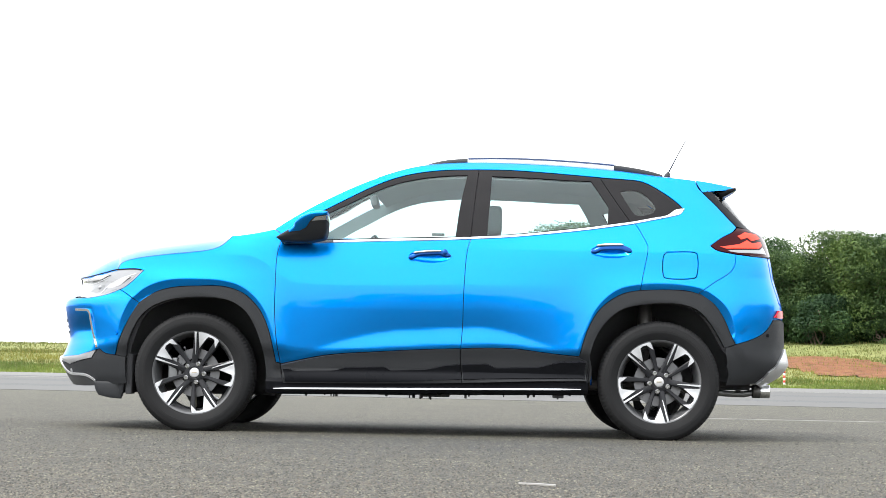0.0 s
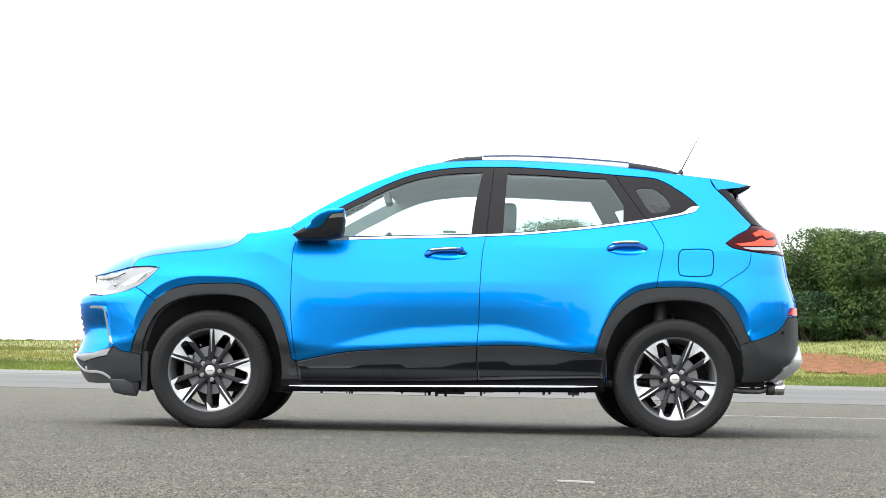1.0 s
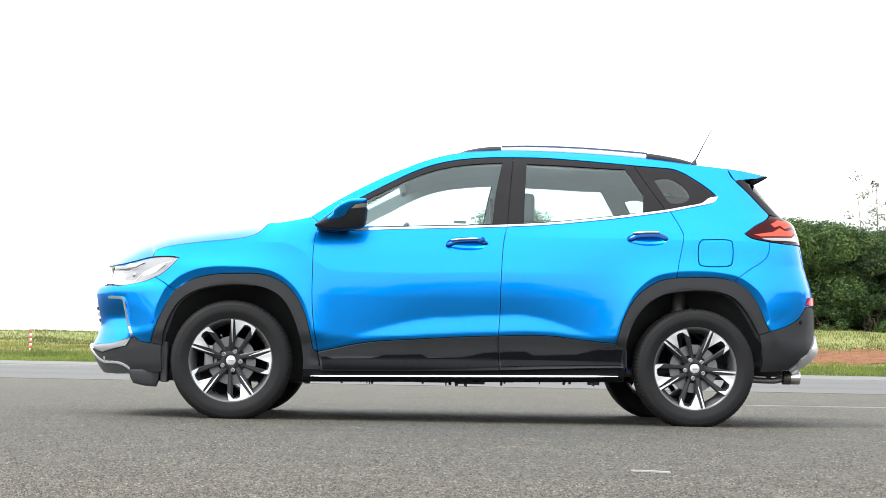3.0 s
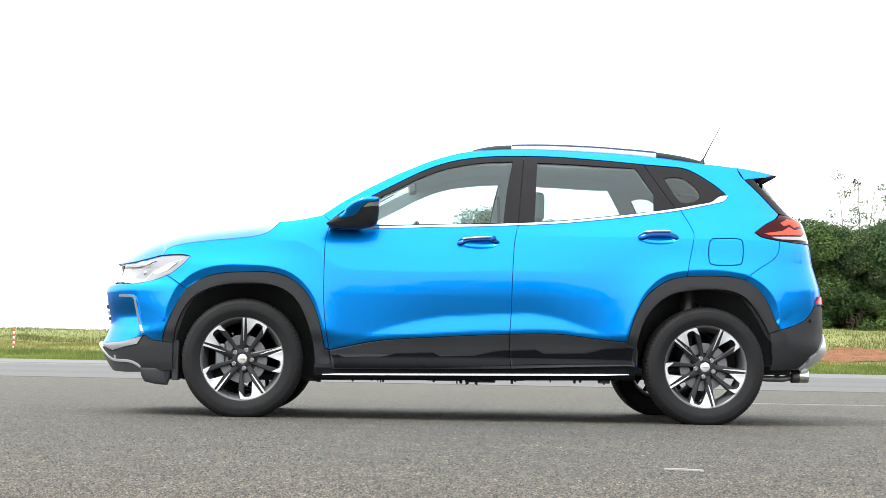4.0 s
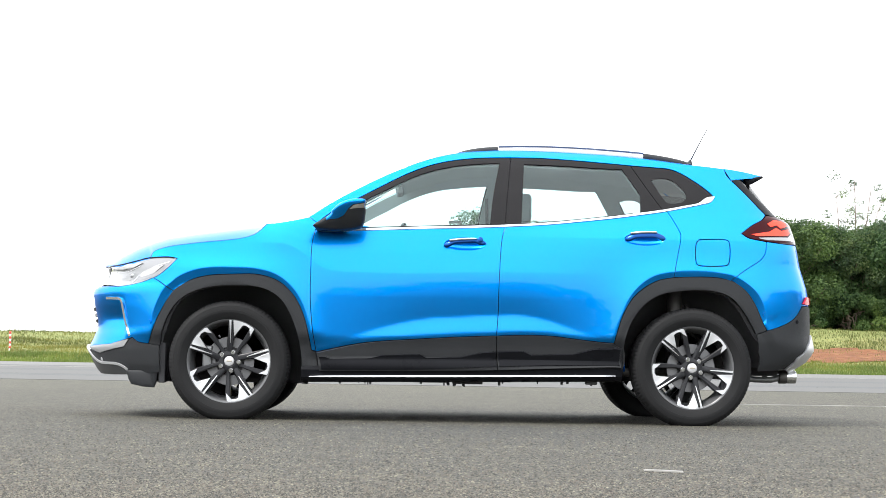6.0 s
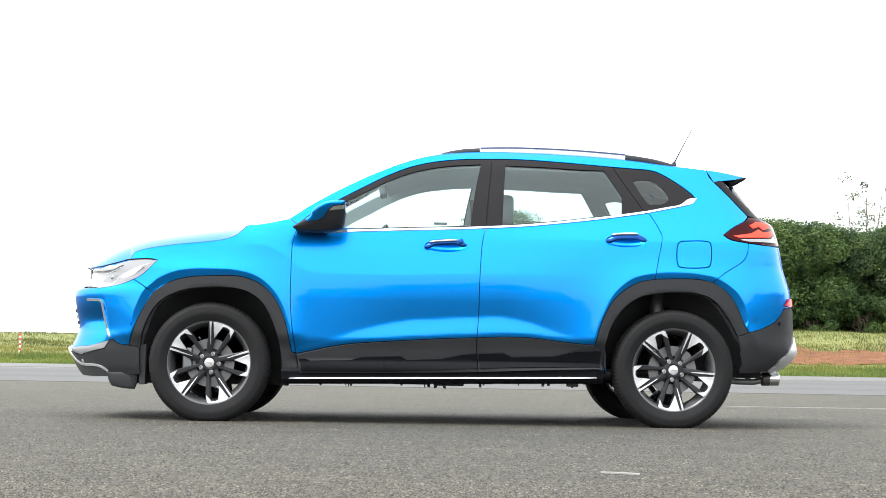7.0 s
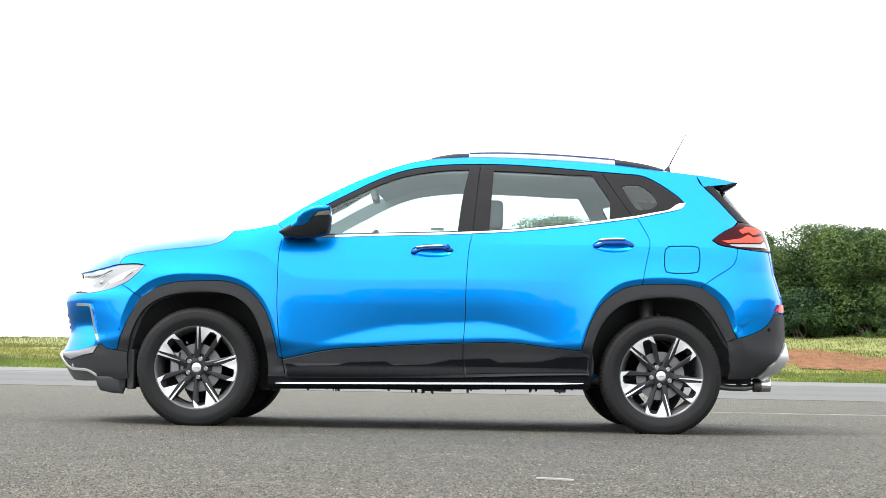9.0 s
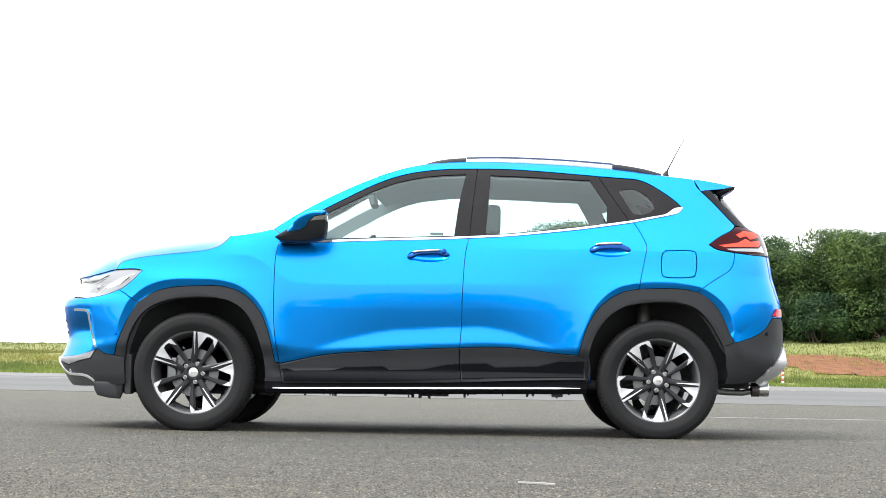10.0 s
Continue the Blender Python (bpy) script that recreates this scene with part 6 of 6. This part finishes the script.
store("strip", prism([polar(r, a) for r, a in STRIPE], lambda r: bow(r) - 0.0022, -0.06, 0.0008), MACHINED)
cv, cf = lathe([(0.0, -0.082), (0.010, -0.0815), (0.020, -0.080), (0.026, -0.077), (0.0275, -0.073), (0.0275, -0.05)], 40)
bm = bmesh.new()
vs = [bm.verts.new(v) for v in cv]
for t in cf:
    bm.faces.new([vs[i] for i in t])
bmesh.ops.remove_doubles(bm, verts=bm.verts[:], dist=0.0005)
store("cap", bm, BADGE, True, 30)
store("emblem", box_bm(-0.014, 0.014, -0.0838, -0.080, -0.0035, 0.0035, 0.0012, 1), EMBLEM, True, 30)
hv, hf = lathe([(0.029, -0.03), (0.029, -0.074), (0.034, -0.077), (0.044, -0.0745), (0.056, -0.070), (0.060, -0.06), (0.060, -0.02), (0.029, -0.02)], 60)
bm = bmesh.new()
vs = [bm.verts.new(v) for v in hv]
for t in hf:
    bm.faces.new([vs[i] for i in t])
store("hub", bm, RIM_DARK, True, 35)
bm = bmesh.new()
bx, bz = polar(51, 24.5)
for r, d, y in ((0.0145, 0.010, -0.072), (0.0112, 0.026, -0.076)):
    bmesh.ops.create_cone(bm, cap_ends=True, segments=6 if r < 0.011 else 20, radius1=r, radius2=r * 0.86, depth=d, matrix=Matrix.Translation((bx, y, bz)) @ Matrix.Rotation(math.pi / 2, 4, "X"))
store("bolt", bm, BOLT, True, 30)
dv, df = lathe([(0.06, -0.01), (0.075, -0.012), (0.08, -0.028), (0.135, -0.028), (0.135, -0.020), (0.135, -0.008), (0.08, -0.010)], 64)
bm = bmesh.new()
vs = [bm.verts.new(v) for v in dv]
for t in df:
    bm.faces.new([vs[i] for i in t])
store("disc", bm, STEEL, True, 30)
bm = box_bm(-0.160, -0.105, -0.050, 0.03, -0.045, 0.085, 0.014, 3)
for v in bm.verts:
    v.co.x -= 0.35 * (v.co.z - 0.02) ** 2 * -8
store("caliper", bm, CAST_PALE, True, 40)

wheel(car, 0.0, 1, -1.0, 1)
wheel(car, 2.582, 1, 20.5, 0)
wheel(car, 0.0, -1, 10.0, 1)
wheel(car, 2.582, -1, 40.0, 0)

# ---- under the car ----
def liner(x, side):
    verts, faces = [], []
    n = 28
    for k in range(n + 1):
        a = radians(-25 + 230 * k / n)
        for y, r in ((-0.795, 0.446), (-0.75, 0.45), (-0.66, 0.45), (-0.50, 0.43), (-0.46, 0.30)):
            verts.append((x + r * math.cos(a), side * y, max(0.20 if x < 1 else (0.33 if math.cos(a) > 0 else 0.24), HUB_Z + 0.005 + r * math.sin(a))))
    for k in range(n):
        faces += [(k * 5 + s, k * 5 + s + 1, k * 5 + s + 6, k * 5 + s + 5) for s in range(4)]
    hub_loop = tuple(k * 5 + 4 for k in range(n + 1))
    faces.append(hub_loop)
    add("wheel_liner", mesh_of("wheel_liner", verts, faces, BLACK), car, "black wheel-arch liner")


for x in (0.0, 2.57):
    for s in (1, -1):
        liner(x, s)
bm = bmesh.new()
floor_line = [(-0.62, 0.55), (-0.45, 0.45), (0.42, 0.45), (0.46, 0.80), (2.12, 0.80), (2.16, 0.45), (2.98, 0.45), (3.12, 0.60)]
ring = [(x, -y) for x, y in floor_line] + [(x, y) for x, y in reversed(floor_line)]
lo = [bm.verts.new((x, y, 0.245 + 0.012 * x)) for x, y in ring]
hi = [bm.verts.new((x, y, 0.36)) for x, y in ring]
bm.faces.new(lo[::-1]), bm.faces.new(hi)
for k in range(len(ring)):
    bm.faces.new((lo[k], lo[(k + 1) % len(ring)], hi[(k + 1) % len(ring)], hi[k]))
part("floor_pan", bm, BLACK, car, "black floor pan", None, False)
rng = random.Random(5)
for x0, x1, y0, z0, z1 in ((0.55, 0.90, -0.66, 0.208, 0.26), (1.02, 1.22, -0.70, 0.205, 0.26), (1.25, 1.42, -0.62, 0.198, 0.27), (1.50, 1.58, -0.66, 0.212, 0.27), (1.72, 1.90, -0.70, 0.222, 0.28), (2.0, 2.06, -0.72, 0.206, 0.28), (2.08, 2.14, -0.74, 0.226, 0.28)):
    for q in range(int((x1 - x0) / 0.035)):
        xb = x0 + rng.uniform(0, x1 - x0)
        part("under_bolt", box_bm(xb, xb + rng.uniform(0.006, 0.014), y0 - 0.05, y0 - 0.03, z0 + rng.uniform(-0.006, 0.010), z1, 0.002, 1), BLACK, car, "dark underbody bolt")
    part("under_bracket", box_bm(x0, x1, y0 - 0.05, y0 + 0.05, z0 + 0.013, z1, 0.006), BLACK, car, "dark underbody bracket")
for s in (1, -1):
    v, f = tube([(2.57, s * 0.72, 0.322), (2.57, s * 0.5, 0.31), (2.30, s * 0.55, 0.29), (2.15, s * 0.55, 0.30)], 0.028, 10)
    add("suspension_arm", mesh_of("suspension_arm", v, f, CAST), car, "dark rear suspension arm")
    v, f = tube([(0.0, s * 0.70, 0.30), (0.02, s * 0.40, 0.27)], 0.022, 10)
    add("suspension_arm", mesh_of("suspension_arm", v, f, CAST), car, "dark front suspension arm")
    verts, faces = [], []
    for k in range(15):
        verts += [(2.62 + 0.045 * math.cos(2 * math.pi * k / 14 * 2.5), s * (0.60 + 0.045 * math.sin(2 * math.pi * k / 14 * 2.5)), 0.34 + 0.024 * k)]
    v, f = tube(verts, 0.008, 8)
    add("coil_spring", mesh_of("coil_spring", v, f, CAST), car, "dark coil spring")
    v, f = tube([(2.50, s * 0.62, 0.32), (2.52, s * 0.60, 0.62), (2.52, s * 0.60, 0.82)], [0.034, 0.042, 0.042], 14)
    add("shock_absorber", mesh_of("shock_absorber", v, f, CAST), car, "grey shock absorber")
    part("mud_flap", box_bm(-0.398, -0.362, s * 0.72 - 0.05, s * 0.72 + 0.05, 0.195, 0.42, 0.006), BLACK, car, "black liner edge ahead of the wheel")
v, f = tube([(2.20, -0.30, 0.30), (2.60, -0.36, 0.285), (2.92, -0.43, 0.268), (3.02, -0.45, 0.260), (3.11, -0.45, 0.259), (3.14, -0.45, 0.266), (3.18, -0.45, 0.275)], [0.018] * 7, 16)
exhaust = add("exhaust_pipe", mesh_of("exhaust_pipe", v, f, CAST_PALE), car, "dull steel exhaust pipe")
v, f = lathe([(0.037, 0.0), (0.038, 0.003), (0.038, 0.092), (0.0365, 0.095), (0.034, 0.092), (0.034, 0.01)], 32)
add("exhaust_tip", mesh_of("exhaust_tip", [(3.160 + y, -0.45 + x, 0.277 + z) for x, y, z in v], [tuple(t) for t in f], CHROME), exhaust, "chrome exhaust tip")
v, f = lathe([(0.020, -0.004), (0.0385, 0.0), (0.0392, 0.003), (0.0392, 0.040), (0.0385, 0.043)], 32)
add("exhaust_clamp", mesh_of("exhaust_clamp", [(3.157 + y, -0.45 + x, 0.277 + z) for x, y, z in v], [tuple(t) for t in f], CAST), exhaust, "dark clamp on the exhaust tip")
part("exhaust_hanger", box_bm(2.96, 3.165, -0.47, -0.43, 0.296, 0.307, 0.004), BLACK, exhaust, "black exhaust hanger")
part("exhaust_hanger", box_bm(3.06, 3.09, -0.46, -0.44, 0.25, 0.33, 0.005), BLACK, exhaust, "black exhaust hanger")
bm = box_bm(2.74, 3.02, -0.1, 0.5, 0.27, 0.42, 0.05, 4)
part("silencer", bm, CAST, exhaust, "dark steel silencer")

FLAP = [(-0.575, 0.262), (-0.402, 0.262), (-0.408, 0.20), (-0.42, 0.168), (-0.48, 0.172), (-0.545, 0.186), (-0.562, 0.215)]
pair("air_deflector", pillow(FLAP, -0.785, 0.006, 0.03, 0.02), PLASTIC, car, "grey-black air deflector ahead of the wheel", 50)
part("wheel_house_strip", box_bm(2.205, 2.215, -0.77, -0.74, 0.295, 0.35, 0.003), PAINT_SHADED, car, "blue strip of body behind the sill")

# dark shell behind the panels, so that the joints are deep
shell = chain((ARCH_F_IN[1:], 4), ([(0.50, 0.27), (1.5, 0.285), (2.185, 0.300)], 1), (ARCH_R_IN[:-1], 4), ([(3.0, 0.45), (3.15, 0.36), (3.5, 0.40), (U_TAIL, 0.45), (U_TAIL, 1.10), (3.4, 1.02), (3.25, 1.17), (3.18, 1.22), (3.06, 1.38), (3.02, 1.45), (2.67, 1.47), (2.75, 1.39), (2.85, 1.29), (2.80, 1.25), (2.46, 1.185), (2.0, 1.13), (1.5, 1.085), (0.9, 1.06), (0.5, 1.05), (0.42, 1.10), (0.2, 1.06), (0.0, 0.98), (-0.35, 0.93), (-0.52, 0.88), (-0.9, 0.82), (U_NOSE, 0.82), (U_NOSE, 0.30), (-0.7, 0.28), (-0.42, 0.30)], 1))
panel("inner_shell", shell, BLACK, car, "dark body shell behind the panels", False, out=-0.085, thick=0.006, cell=0.06, holes=[oval(1.302, 0.995, 0.126, 0.044), oval(2.312, 1.040, 0.128, 0.045)])

# ---- inside the car ----
TRIM_TOP = [(u, v + 0.008) for u, v in ROOF[:-1]] + [(2.80, 1.44), (2.86, 1.36)]
panel("pillar_lining", chain((TRIM_TOP, 5), ([(2.84, 1.29), (2.80, 1.25), (2.459, 1.19), (1.925, 1.12), (1.525, 1.08), (0.853, 1.055), (0.50, 1.045)], 1)), HEADLINER, car, "light grey inner pillar lining", out=-0.035, thick=0.012,
      holes=[inset(tidy(GLASS_F), -0.006), inset(tidy(GLASS_R), -0.006), inset(tidy(PANE_Q), -0.006)])
panel("rear_pillar_lining", [(2.74, 1.485), (3.02, 1.455), (3.05, 1.39), (3.15, 1.22), (3.12, 1.06), (2.48, 1.06), (2.48, 1.18), (2.79, 1.235), (2.87, 1.29), (2.89, 1.36), (2.83, 1.44)], HEADLINER, car, "light grey lining of the rear pillar", out=-0.040, thick=0.012, cell=0.05)
panel("door_lining", chain(([(0.52, 0.45), (2.1, 0.48), (2.4, 0.85), (2.46, 1.18), (1.925, 1.115), (1.525, 1.075), (0.853, 1.05), (0.52, 1.04)], 1)), DASH, car, "dark grey door lining", out=-0.085, thick=0.02, cell=0.06)


def seat(x, y, parent_label, back_h=1.10, width=0.25):
    s = part("seat", box_bm(x, x + 0.50, y - width, y + width, 0.50, 0.68, 0.05, 4), SEAT, car, parent_label)
    verts, faces = [], []
    rows = ((0.0, 0.62, 0.10, width), (0.05, 0.80, 0.09, width), (0.11, 0.95, 0.075, width * 0.98), (0.16, back_h - 0.04, 0.06, width * 0.86), (0.175, back_h, 0.035, width * 0.66))
    n = 20
    for dx, z, t, w in rows:
        for k in range(n):
            a = 2 * math.pi * k / n
            c, q = math.cos(a), math.sin(a)
            verts.append((x + 0.46 + dx + t * math.copysign(abs(c) ** 0.6, c), y + w * math.copysign(abs(q) ** 0.45, q), z))
    for r in range(len(rows) - 1):
        faces += [(r * n + k, r * n + (k + 1) % n, (r + 1) * n + (k + 1) % n, (r + 1) * n + k) for k in range(n)]
    faces += [tuple(range(n))[::-1], tuple((len(rows) - 1) * n + k for k in range(n))]
    add("backrest", mesh_of("backrest", verts, faces, SEAT), s, "grey backrest")
    for d in (-0.05, 0.05):
        v, f = tube([(x + 0.635, y + d, back_h - 0.02), (x + 0.645, y + d, back_h + 0.05)], 0.006, 8)
        add("headrest_post", mesh_of("headrest_post", v, f, CHROME), s, "chrome headrest post")
    bm = box_bm(x + 0.595, x + 0.69, y - min(0.125, width * 0.8), y + min(0.125, width * 0.8), back_h + 0.025, back_h + 0.195, 0.035, 4)
    part("headrest", bm, SEAT, s, "grey headrest")


seat(1.012, -0.37, "grey driver seat", 1.125)
seat(1.012, 0.37, "grey passenger seat", 1.125)
for y in (-0.30, 0.0, 0.30):
    seat(1.80, y, "grey rear seat", 1.06, 0.148)
for sgn in (-1, 1):
    strap = [(1.50, 1.40), (1.51, 1.20), (1.53, 0.98)]
    verts = [(x + dx, sgn * (0.655 + 0.10 * (1.40 - z) + dy), z) for x, z in strap for dx, dy in ((-0.010, 0.0), (0.010, 0.0), (0.010, 0.003), (-0.010, 0.003))]
    faces = [(k * 4 + i, k * 4 + (i + 1) % 4, k * 4 + 4 + (i + 1) % 4, k * 4 + 4 + i) for k in range(2) for i in range(4)]
    add("seat_belt", mesh_of("seat_belt", verts, faces, SEAT, False), car, "grey seat belt on the middle pillar")
bm = bmesh.new()
dash_prof = [(0.34, 0.60), (0.34, 1.03), (0.42, 1.062), (0.62, 1.055), (0.74, 1.02), (0.78, 0.96), (0.72, 0.85), (0.66, 0.62)]
a = [bm.verts.new((x, -0.72, z)) for x, z in dash_prof]
b = [bm.verts.new((x, 0.72, z)) for x, z in dash_prof]
bm.faces.new(a), bm.faces.new(b[::-1])
for k in range(len(a)):
    bm.faces.new((a[k], b[k], b[(k + 1) % len(a)], a[(k + 1) % len(a)]))
bmesh.ops.bevel(bm, geom=bm.edges[:], offset=0.02, segments=2, affect="EDGES")
part("dashboard", bm, DASH, car, "dark grey dashboard")
ang = radians(62)
ringp = [(0.875 + 0.185 * math.sin(t) * math.cos(ang), -0.37 + 0.185 * math.cos(t), 0.965 + 0.185 * math.sin(t) * math.sin(ang)) for t in np.linspace(0, 2 * math.pi, 41)]
v, f = tube(ringp, 0.016, 10, False)
wheel_s = add("steering_wheel", mesh_of("steering_wheel", v, f, DASH), car, "dark leather steering wheel")
v, f = tube([(0.875, -0.37, 0.965), (0.80, -0.37, 0.93), (0.70, -0.37, 0.88)], [0.055, 0.04, 0.03], 14)
add("steering_column", mesh_of("steering_column", v, f, DASH), wheel_s, "dark steering column")
for sgn in (-1, 1):
    v, f = tube([(0.875, -0.37, 0.965), (0.87, -0.37 + sgn * 0.18, 0.97)], 0.014, 8)
    add("wheel_spoke", mesh_of("wheel_spoke", v, f, DASH), wheel_s)
bm = box_bm(-0.022, 0.022, -0.115, 0.115, -0.036, 0.036, 0.016, 4)
v_st = [(1.262, 0.735, 1.226), (1.345, 0.735, 1.226), (1.345, 0.727, 1.244), (1.262, 0.727, 1.244)]
add("window_label", mesh_of("window_label", v_st + [(x, y + 0.001, z) for x, y, z in v_st], [(0, 1, 2, 3), (7, 6, 5, 4), (0, 4, 5, 1), (1, 5, 6, 2), (2, 6, 7, 3), (3, 7, 4, 0)], PAPER, False), front_door[1], "small white paper label on the glass")
add_mirror = part("interior_mirror", bm, SEAT, car, "dark grey interior mirror", Matrix.Translation((0.935, 0.0, 1.372)) @ Matrix.Rotation(radians(-12), 4, "Y"))
v, f = tube([(0.925, 0, 1.385), (0.905, 0, 1.40), (0.885, 0, 1.42)], 0.012, 8)
add("mirror_stem", mesh_of("mirror_stem", v, f, SEAT), add_mirror, "mirror stem")
part("parcel_shelf", box_bm(2.72, 3.08, -0.62, 0.62, 1.04, 1.06, 0.006), DASH, car, "dark grey parcel shelf")
